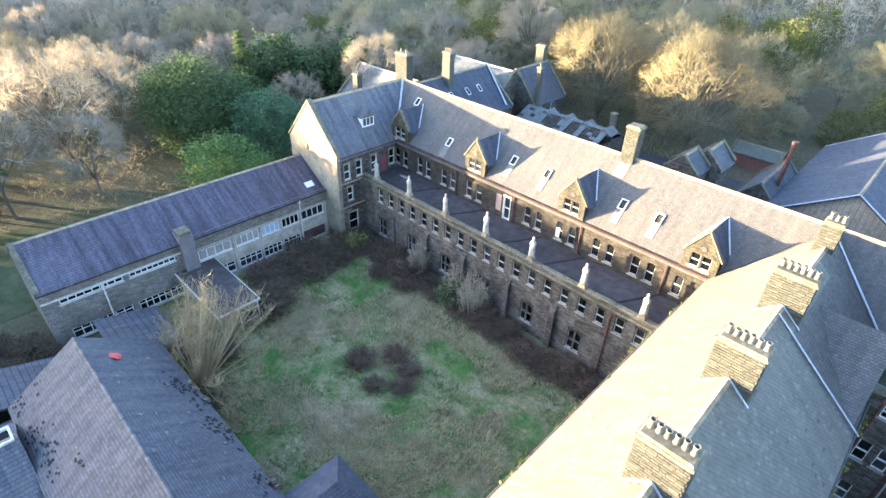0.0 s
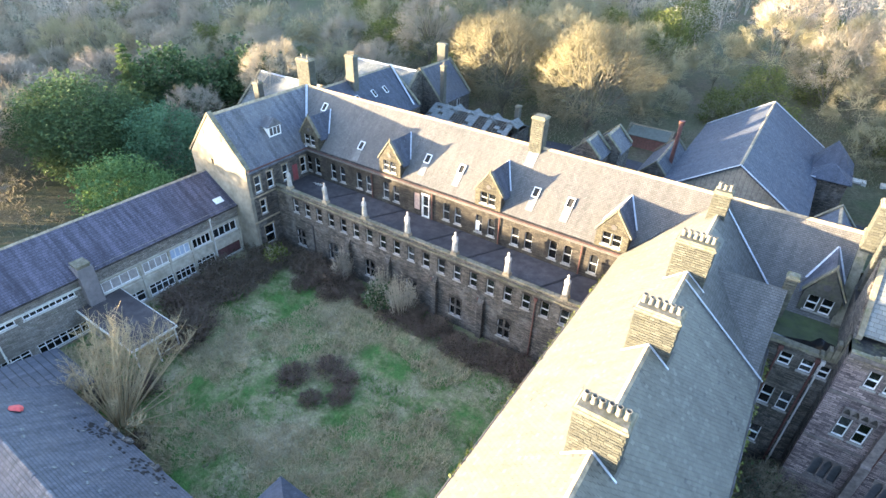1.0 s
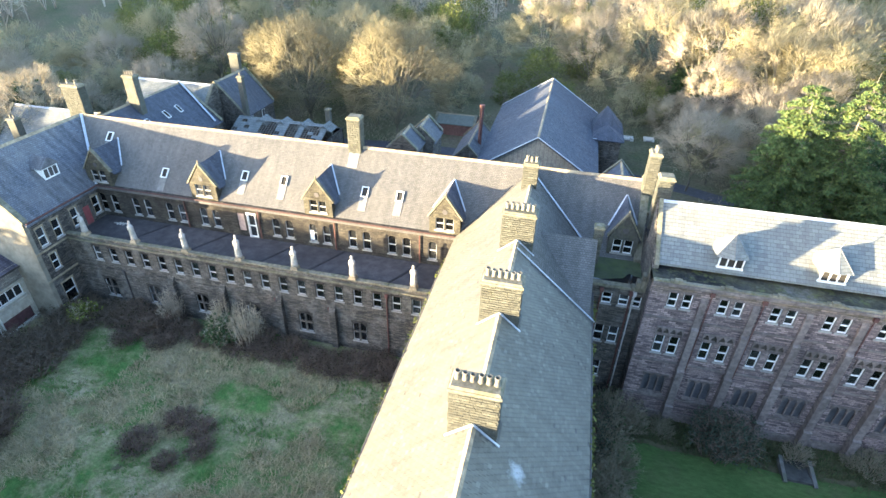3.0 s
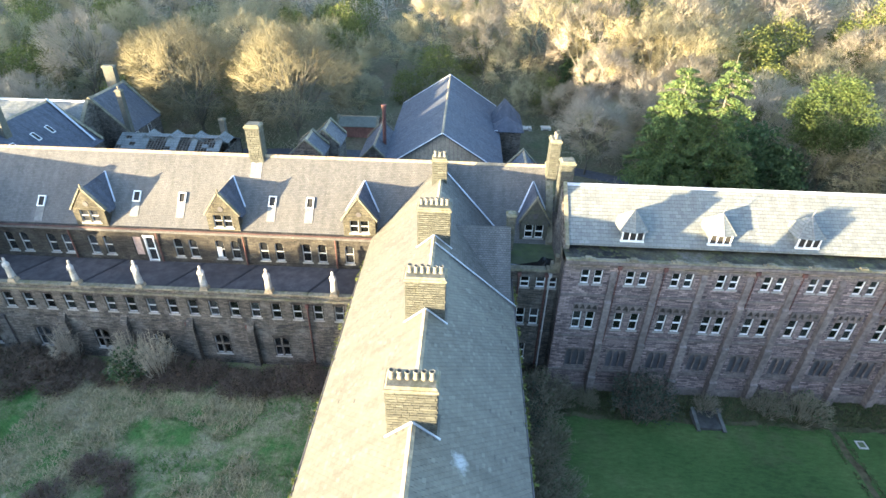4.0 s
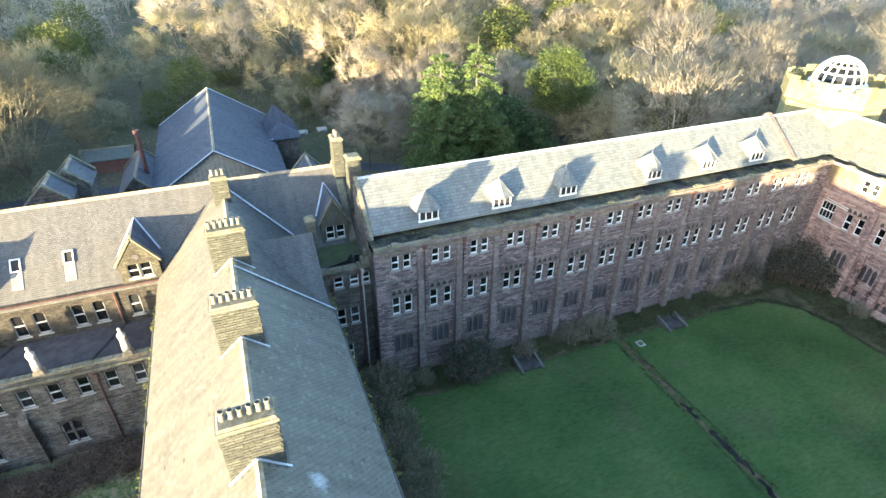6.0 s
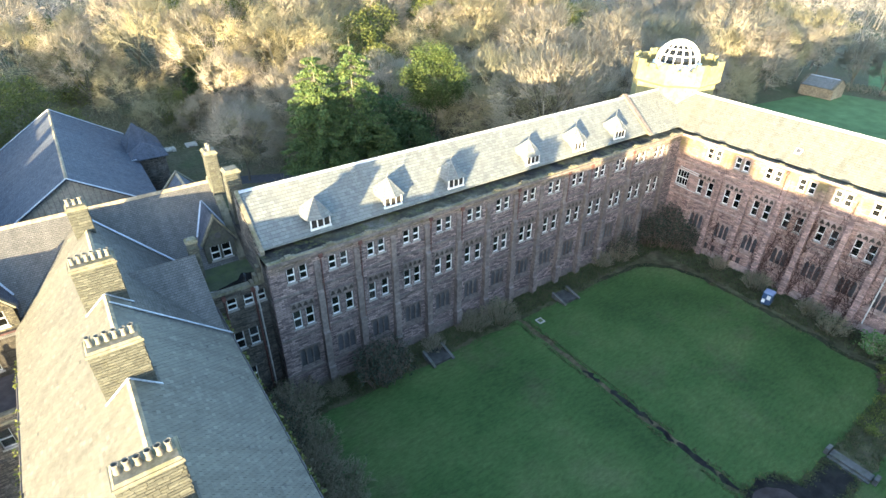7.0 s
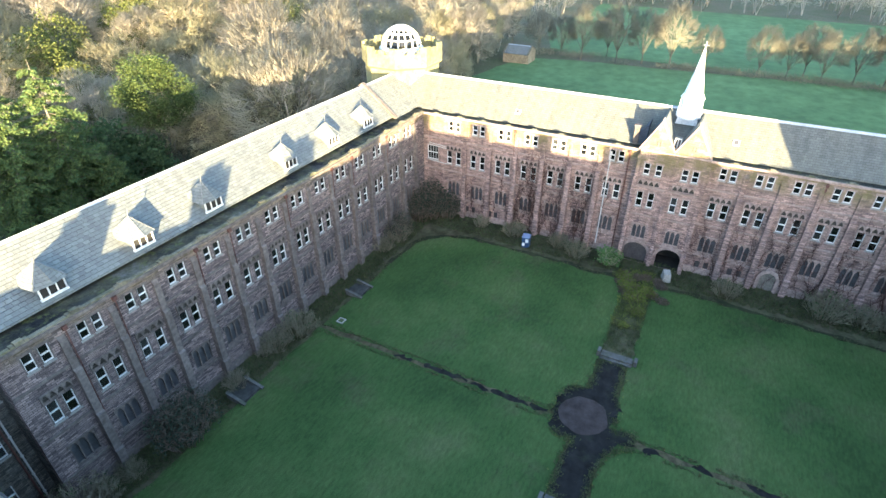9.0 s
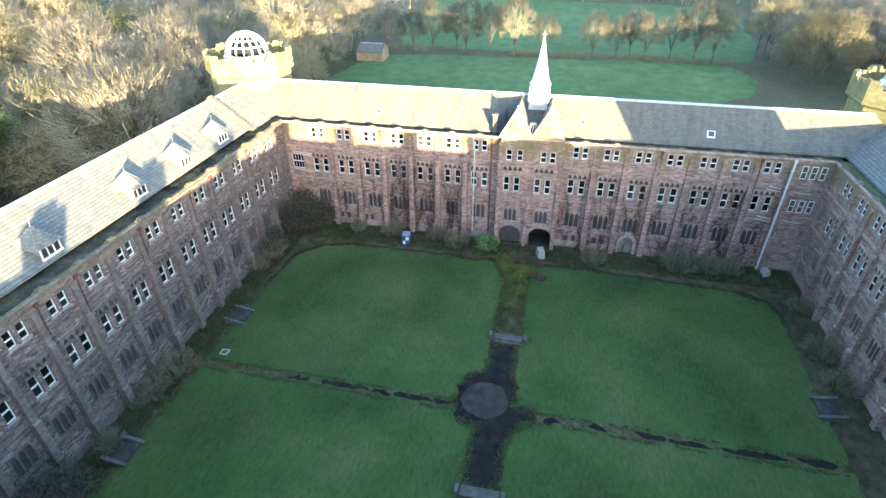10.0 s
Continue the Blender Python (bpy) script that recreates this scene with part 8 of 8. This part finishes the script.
for x, y, s in ((25, 97, 1.0), (29, 101, 0.9), (62, 88, 1.2), (66, 84, 1.1), (46, 104, 1.2), (56, 101, 1.25), (38, 108, 1.1), (64, 98, 1.2), (31, 112, 0.8), (24.5, 119, 0.75), (17, 124, 0.8), (-22, 124, 0.8), (66, 112, 0.9), (71, 103, 0.65), (88, 108, 0.98), (96, 103, 0.98), (36, 108, 0.85), (28, 111, 0.85), (104, 98, 0.95), (112, 92, 0.95), (82, 113, 1.0), (90, 99, 0.8), (100, 93, 0.8)):
    copy_thing(KINDS[rnd.choice((1, 2))], pose(x, y, 0, 0, 0, rnd.uniform(0, 360)) @ Matrix.Diagonal((s, s, s, 1)))

# shrubs in the courts
wl = thing("willow", "pale bare multi-stemmed willow by the derelict hall", "tree", (-40.0, 14.1, 0))
rnd2 = random.Random(61)
thick, thin = [], []
for i in range(60):
    a, r = rnd2.uniform(0, math.tau), rnd2.uniform(0.3, 7.6)
    p = Vector((math.cos(a) * 0.5, math.sin(a) * 0.5, 0))
    q = Vector((math.cos(a) * r + 0.7, math.sin(a) * r + 2.4, rnd2.uniform(9.0, 14.5) - r * 1.1))
    m = p.lerp(q, 0.45) + Vector((math.cos(a) * r * 0.12, math.sin(a) * r * 0.12, 0.6))
    thick += [(p, m, 0.075, 0.055), (m, q, 0.055, 0.02)]
    for k in range(26):
        s = m.lerp(q, rnd2.uniform(0, 1))
        e = s + Vector((rnd2.uniform(-0.8, 0.8), rnd2.uniform(-0.8, 0.8), rnd2.uniform(0.3, 1.4)))
        thin.append((s, e, 0.022, 0.008))
        for l in range(2):
            s5 = s.lerp(e, rnd2.random())
            thin.append((s5, s5 + Vector((rnd2.uniform(-0.5, 0.5), rnd2.uniform(-0.5, 0.5), rnd2.uniform(0.1, 0.7))), 0.018, 0.008))
for i in range(0, len(thick), 2):
    place("stem", segments_mesh("stem", thick[i:i + 2], TWIG_P, 5), wl)
place("crown", segments_mesh("crown", thin, TWIG_P, 3), wl)

br = shrub(71, 1.6, 2.0, 170, TWIG_B, "tangled brown bramble thicket in the grass", 160, leaf_material("bramble_leaves", (0.04, 0.045, 0.02), (0.09, 0.06, 0.04)), "bramble", 0.16)
br.location = (-31.2, 27.4, 0)
for x, y, s in ((-29.2, 30.6, 0.85), (-26.6, 30.2, 0.8), (-25.4, 28.2, 0.75), (-27.6, 26.3, 0.7)):
    copy_thing(br, pose(x, y, 0, 0, 0, x * 37) @ Matrix.Diagonal((s, s, s, 1)))
rnd = random.Random(9)
for i in range(34):
    x = -50.0 + i * 1.28
    y = 42.4 + rnd.uniform(-1.6, 0.6)
    s = rnd.uniform(0.7, 1.25) * (1.25 if x < -36 else 0.95)
    copy_thing(br, pose(x, y, 0, 0, 0, rnd.uniform(0, 360)) @ Matrix.Diagonal((s, s, s * rnd.uniform(0.7, 1.3), 1)))
for i in range(17):
    x, y = -50.5 + rnd.uniform(-1.5, 3.0), 22 + i * 1.2
    s = rnd.uniform(1.15, 1.75)
    copy_thing(br, pose(x + (3 if y < 27 else 0), y, 0, 0, 0, rnd.uniform(0, 360)) @ Matrix.Diagonal((s, s, s, 1)))
for x, y, s in ((-53.5, 1.0, 1.1), (-56.5, 3.0, 1.2), (-54.0, 4.2, 0.9), (-58.5, 0.5, 1.2), (-55.5, -1.8, 1.1), (-14, 41.2, 1.0), (-17, 40.4, 0.8), (-20.5, 40.6, 0.9), (-11.5, 41.2, 0.8), (-44.5, 14.5, 0.9), (-42, 17.5, 1.0), (-36.5, 13.6, 0.7), (-8.6, 40.0, 0.8), (-24, 40.8, 0.8), (-38, 39.5, 1.0), (-42, 39.0, 1.0)):
    copy_thing(br, pose(x, y, 0, 0, 0, rnd.uniform(0, 360)) @ Matrix.Diagonal((s, s, s, 1)))
hs = shrub(72, 3.6, 2.0, 90, TWIG_M, "leafy self-sown elder against the wall", 900, LEAF_D, "elder", 0.3)
hs.location = (-31.3, 41.3, 0)
ts = shrub(73, 6.0, 2.2, 120, TWIG_M, "grey bare self-sown sapling thicket", 0, None, "sapling", width=0.035)
ts.location = (-28.6, 42.0, 0)
copy_thing(ts, pose(-31.8, 42.8, 0, 0, 0, 90) @ Matrix.Diagonal((0.9, 0.9, 0.9, 1)))
copy_thing(ts, pose(-38.8, 43.0, 0, 0, 0, 190) @ Matrix.Diagonal((0.75, 0.75, 0.9, 1)))
gs3 = shrub(74, 3.0, 1.6, 60, TWIG_M, "yellow-green leafy shrub by the return wing", 480, LEAF_Y, "privet", 0.3)
gs3.location = (-48.8, 40.3, 0)
# shrubs along the lawn court
ds = shrub(75, 3.8, 2.3, 150, TWIG_B, "dark evergreen shrub against the north range", 3000, leaf_material("grey_green_leaves", (0.030, 0.043, 0.028), (0.064, 0.080, 0.054)), "evergreen_shrub", 0.15)
ds.location = (20.6, 40.0, 0)
ds.scale = (1.4, 1.2, 1.3)
gb2 = shrub(76, 3.0, 2.6, 150, SCRUB, "grey leafless shrub against the range", 120, LEAF_D, "bare_shrub", 0.2)
gb2.location = (36.8, 40.6, 0)
for x, y, s in ((33.6, 41.2, 0.8), (9.6, 38.5, 1.25), (8.9, 33.5, 1.1), (11.4, 41.8, 1.1), (9.0, 28.0, 0.9), (60.0, 41.6, 1.0), (56.5, 41.8, 0.7), (68.0, 16.5, 0.8), (69.3, 19.6, 0.7), (68.6, -13.8, 1.15), (68.7, -17.8, 0.9), (68.9, -20.5, 0.8), (67.6, -2.8, 0.8), (69.5, 32.0, 0.6), (69.3, 26.5, 0.8), (54, -27.0, 0.9), (49, -27, 0.8), (62, -27.3, 0.7)):
    copy_thing(gb2, pose(x, y, 0, 0, 0, rnd.uniform(0, 360)) @ Matrix.Diagonal((s, s, s, 1)))
for x, y, s in ((69.0, 40.6, 1.25), (67.2, 41.6, 1.0), (70.0, 38.2, 0.9), (60.8, 42.0, 0.8), (8.4, 24.5, 0.8), (8.5, 37.0, 0.8)):
    copy_thing(ds, pose(x, y, 0, 0, 0, rnd.uniform(0, 360)) @ Matrix.Diagonal((s, s, s, 1)))
rnd = random.Random(44)
for i in range(26):
    s = rnd.uniform(0.7, 1.15)
    copy_thing(gb2 if rnd.random() < 0.93 else ds, pose(rnd.uniform(8.4, 11.4), 9 + i * 1.27, 0, 0, 0, rnd.uniform(0, 360)) @ Matrix.Diagonal((s, s, s * rnd.uniform(0.7, 1.2), 1)))
for i in range(8):
    s = rnd.uniform(0.4, 0.7)
    copy_thing(gb2, pose(rnd.uniform(13, 34), rnd.uniform(40.6, 41.8), 0, 0, 0, rnd.uniform(0, 360)) @ Matrix.Diagonal((s, s, s, 1)))
lb = shrub(77, 2.2, 1.7, 70, TWIG_M, "bright green laurel beside the entrance bay", 700, LEAF_G, "laurel", 0.32)
lb.location = (68.2, 12.2, 0)
yb = shrub(78, 1.1, 1.5, 60, TWIG_B, "low yellow-green spurge on the garden axis", 520, LEAF_Y, "spurge", 0.24)
yb.location = (61.5, 7.4, 0)
for x, y, s in ((63.4, 8.4, 0.9), (62.8, 6.0, 0.8), (58.6, 6.6, 0.7), (65.4, 9.6, 0.8), (55.2, 7.4, 0.5)):
    copy_thing(yb, pose(x, y, 0, 0, 0, x * 50) @ Matrix.Diagonal((s, s, s, 1)))
for i in range(14):
    copy_thing(br, pose(rnd.uniform(62, 67), rnd.uniform(3.5, 10), 0, 0, 0, rnd.uniform(0, 360)) @ Matrix.Diagonal((0.45, 0.45, 0.4, 1)))


def tufts(name, n, x0, x1, y0, y1, size, material, label, seed, keep=None):
    """Scattered grass blades as one body."""
    r = random.Random(seed)
    v, f = [], []
    for i in range(n):
        x, y = r.uniform(x0, x1), r.uniform(y0, y1)
        k = noise.noise(Vector((x * 0.16, y * 0.16, 1.5)))
        if keep is not None and (k > keep) == (material is BLADE_G):
            continue
        for b in range(4):
            a, h = r.uniform(0, math.tau), size * r.uniform(0.5, 1.3)
            dx, dy = math.cos(a), math.sin(a)
            px, py = x + r.gauss(0, 0.12), y + r.gauss(0, 0.12)
            j = len(v)
            v += [(px - dy * 0.045, py + dx * 0.045, 0.05), (px + dy * 0.045, py - dx * 0.045, 0.05), (px + dx * h * 0.8, py + dy * h * 0.8, 0.05 + h * 0.75)]
            f.append((j, j + 1, j + 2))
    me = bpy.data.meshes.new(name)
    me.from_pydata(v, [], f)
    me.materials.append(material)
    return tagged(place(name, me), label, "grass", kind="stuff")


tufts("grass_tufts", 22000, -54, -7.2, 12.5, 43.5, 0.55, BLADE, "dry straw-coloured grass tussocks", 81, -0.02)
tufts("grass_tufts", 14000, -54, -7.2, 12.5, 43.5, 0.32, BLADE_G, "green grass between the tussocks", 82, 0.05)
tufts("weed_tufts", 4500, 8, 71, 39.6, 42.6, 0.35, WEED, "dull weeds along the foot of the north range", 83)
tufts("weed_tufts", 4500, 66.2, 71, -28, 42, 0.35, WEED, "dull weeds along the foot of the east range", 84)
tufts("weed_tufts", 1500, 50.5, 64, 5.4, 8.8, 0.34, WEED, "dull weeds on the overgrown garden axis", 85)
tufts("weed_tufts", 800, 55, 68, 5.6, 9.0, 0.38, LEAF_Y, "yellow-green weeds on the garden axis", 112)


def edge_tufts(name, outline, per_metre, spread, size, z, material, label, seed, closed=True):
    """Grass and weeds hanging over a ragged edge, as one body."""
    r = random.Random(seed)
    v, f = [], []
    ends = list(zip(outline, outline[1:] + (outline[:1] if closed else [])))
    for (xa, ya), (xb, yb) in ends:
        for i in range(int(math.hypot(xb - xa, yb - ya) * per_metre)):
            k = r.random()
            x, y = xa + (xb - xa) * k, ya + (yb - ya) * k
            if noise.noise(Vector((x * 0.5, y * 0.5, seed))) < -0.2:
                continue
            x, y = x + r.gauss(0, spread), y + r.gauss(0, spread)
            for b in range(3):
                a, h = r.uniform(0, math.tau), size * r.uniform(0.4, 1.3)
                dx, dy = math.cos(a), math.sin(a)
                j = len(v)
                v += [(x - dy * 0.05, y + dx * 0.05, z), (x + dy * 0.05, y - dx * 0.05, z), (x + dx * h * 0.8, y + dy * h * 0.8, z + h * 0.5)]
                f.append((j, j + 1, j + 2))
    me = bpy.data.meshes.new(name)
    me.from_pydata(v, [], f)
    me.materials.append(material)
    return tagged(place(name, me), label, "grass", kind="stuff")


MUD_EDGE = [(48.4, 8.4), (43.8, 8.5), (43.2, 10.0), (41.6, 10.9), (39.5, 11.0), (37.4, 10.6), (36.6, 9.6), (37.0, 8.2), (34.5, 8.6), (30.3, 8.4), (30.4, 5.7), (34.4, 5.7), (36.9, 4.8), (38.3, 3.2), (39.8, 3.1), (39.5, 5.2), (42.2, 5.0), (43.8, 5.8), (48.4, 5.9)]
edge_tufts("path_grass", MUD_EDGE, 30, 0.22, 0.24, 0.14, WEED, "dull weeds along the broken path edges", 101)
edge_tufts("path_grass", MUD_EDGE, 10, 0.35, 0.20, 0.12, LEAF_I, "green grass creeping over the path edges", 102)
for u in (38.2, 39.5):
    for ya, yb in ((10.4, 38.4), (-24.2, 4.2)):
        edge_tufts("path_grass", [(u, ya), (u, yb)], 14, 0.14, 0.22, 0.11, WEED, "rank grass overhanging the sunken cross path", 103 + int(u + ya), False)
edge_tufts("path_grass", LAWN_OUT[1:], 12, 0.35, 0.26, 0.09, WEED, "rank grass along the lawn's outer edge", 110, False)
CREEP = twig_material("creeper_stems", (0.10, 0.048, 0.040), (0.075, 0.045, 0.038))


def vine_mesh(segs, material):
    """One rising stem: three-sided rings joined from end to end."""
    line = [(s[0], s[2]) for s in segs] + [(segs[-1][1], segs[-1][3])]
    v = [(p.x + r * math.cos(k * 2.094), p.y + r * math.sin(k * 2.094), p.z) for p, r in line for k in range(3)]
    f = [(3 * i + k, 3 * i + (k + 1) % 3, 3 * i + 3 + (k + 1) % 3, 3 * i + 3 + k) for i in range(len(segs)) for k in range(3)]
    me = bpy.data.meshes.new("stem")
    me.from_pydata(v, [], f)
    me.materials.append(material)
    return me


def creeper(name, label, y0, y1, n, seed, top, x=71.0):
    """Bare climbing stems that fork as they rise up the wall."""
    r = random.Random(seed)
    stems, fine = [], []
    for i in range(n):
        segs = []
        stems.append(segs)
        y, z = r.uniform(y0, y1), 0.0
        lean, h = r.uniform(-0.5, 0.5), top * r.uniform(0.45, 1.0)
        while z < h:
            y2, z2 = y + lean * 0.5 + r.uniform(-0.35, 0.35), z + r.uniform(0.4, 0.9)
            w = 0.03 * (1 - 0.7 * z / h)
            segs.append((Vector((x - 0.04, y, z)), Vector((x - 0.04, y2, z2)), w, w * 0.9))
            for k in range(5):
                a = r.uniform(-1.3, 1.3)
                l = r.uniform(0.4, 1.3)
                o = Vector((x - 0.05, y + (y2 - y) * k / 5, z + (z2 - z) * k / 5))
                fine.append((o, o + Vector((r.uniform(-0.15, 0.0), math.sin(a) * l, math.cos(a) * l)), 0.024))
            y, z = y2, z2
    t = thing(name, label, "climber")
    for segs in stems:
        place("stem", vine_mesh(segs, CREEP), t)
    place("spray", ribbons_mesh("spray", fine, CREEP, r), t)["kind"] = "stuff"


creeper("creeper", "bare dark-red creeper spread over the sandstone wall", 15.5, 29.0, 42, 86, 13.5)
creeper("creeper", "thin bare creeper between the lower windows", 30.0, 40.5, 14, 87, 8.0)
creeper("creeper", "bare dark-red creeper climbing to the parapet", -24.0, -9.0, 26, 88, 13.0)
creeper("creeper", "bare dark-red creeper round the middle windows", -9.0, 2.0, 14, 89, 11.5)


def eave_moss(x, y0, y1, z, n, seed, drop):
    r = random.Random(seed)
    pts = []
    for i in range(n):
        c = r.uniform(y0, y1)
        if noise.noise(Vector((c * 0.35, seed, 0))) < -0.05:
            continue
        pts.append((x + r.gauss(0, 0.12), c, z - abs(r.gauss(0, drop))))
    return tagged(place("gutter_weeds", leaf_cards("gutter_weeds", pts, 0.22, LEAF_I, r)), "grass and moss growing in the eaves gutter", "weeds", kind="stuff")


eave_moss(7.15, 8, 44, 13.0, 1500, 91, 0.3)
eave_moss(-7.15, 8, 46, 13.05, 450, 92, 0.15)

# ---- single slates of the central roof ----


def slate_piece_material():
    q = Mat("split_grey_slate", 0.62, spec=0.25)
    a = q.node("ShaderNodeObjectInfo").outputs["Random"]
    b = q.node("ShaderNodeNewGeometry").outputs["Random Per Island"]
    v = q.math("FRACT", q.math("ADD", a, b))
    c = q.ramp(v, (0.0, (0.086, 0.081, 0.066)), (0.45, (0.096, 0.091, 0.074)), (0.92, (0.108, 0.102, 0.083)), (1.0, (0.14, 0.132, 0.11)))
    c = q.mix(0.6, c, q.ramp(q.noise(6.0, 5, 0.7), (0.3, 0.78), (0.7, 1.22)), "MULTIPLY")
    c = q.mix(q.ramp(q.noise(0.25, 6, 0.75), (0.40, 0.0), (0.75, 0.5)), c, (0.15, 0.142, 0.11))
    c = q.mix(0.3, c, q.ramp(q.noise(1.1, 4, 0.6, stretch=(0.15, 1.4, 0.15)), (0.36, 0.5), (0.62, 1.15)), "MULTIPLY")
    # lime wash run down from the chimney's foot
    d = q.node("ShaderNodeVectorMath", op="DISTANCE")
    q.put(d.inputs[0], q.pos)
    d.inputs[1].default_value = (2.6, 21.2, 16.8)
    lime = q.math("SUBTRACT", q.math("SUBTRACT", 1.35, d.outputs["Value"]), q.math("MULTIPLY", q.noise(2.2, 5, 0.7), 1.3))
    c = q.mix(q.ramp(lime, (0.0, 0.0), (0.5, 0.75)), c, (0.33, 0.34, 0.34))
    q.bump(q.noise(12.0, 4, 0.7), 0.35, 0.015)
    return q.color(c)


SLATE_1 = slate_piece_material()


def slate_points(w, l):
    """A slate lying head uphill: x along the eaves, y up the slope; its tail lies proud."""
    a = w / 2
    return [(-a, 0, 0.045), (a, 0, 0.045), (a, l, 0.010), (-a, l, 0.010), (-a, 0, 0.004), (a, 0, 0.004), (a, l, 0.004), (-a, l, 0.004)]


SLATE_F = [(0, 1, 2, 3), (4, 5, 1, 0), (5, 6, 2, 1), (7, 4, 0, 3)]


def lay_slates(parent, side, y0, y1, singles):
    r = random.Random(100 + side)
    tilt = math.atan(KC)
    co, si = math.cos(tilt), math.sin(tilt)
    rows = 38
    step = 7.0 / co / rows
    me = bpy.data.meshes.new("slate")
    me.from_pydata(slate_points(0.325, step * 1.18), [], SLATE_F)
    me.materials.append(SLATE_1)
    verts, faces = [], []
    for i in range(rows - 1):
        s = 7.0 / co - i * step
        x, z = side * s * co, ZC - s * si
        n = int((y1 - y0) / 0.345)
        for j in range(n):
            y = y0 + (j + 0.5 * (i % 2)) * 0.345 + r.uniform(-0.008, 0.008)
            if abs(x) < 1.5 and any(c - 0.15 < y < c + 1.65 for c in CH_Y):
                continue
            if y > 49.6 + 0.95 * (7.0 - abs(x)) * 0.86 or (side > 0 and y > 39.4 and z < 17.9):
                continue
            if r.random() < 0.004:
                continue
            m = Matrix.Translation((x, y, z)) @ Matrix.Rotation(side * tilt, 4, "Y") @ Matrix.Rotation(side * math.pi / 2 + r.gauss(0, 0.012), 4, "Z")
            if singles and singles[0] < y < singles[1]:
                place("slate", me, parent, m)
                continue
            k = len(verts)
            lift = r.uniform(0, 0.006)
            for p in slate_points(0.325, step * 1.18):
                verts.append(tuple(m @ Vector((p[0], p[1], p[2] + lift))))
            faces += [tuple(k + a for a in f) for f in SLATE_F]
    big = bpy.data.meshes.new("slate_covering")
    big.from_pydata(verts, [], faces)
    big.materials.append(SLATE_1)
    ob = place("slate_covering", big, parent, None, "weathered grey slates with yellow lichen")
    ob["kind"] = "stuff"


lay_slates(ROOF_C, -1, 4.0, 55.0, None)
lay_slates(ROOF_C, 1, 4.0, 50.0, (13.0, 15.6))
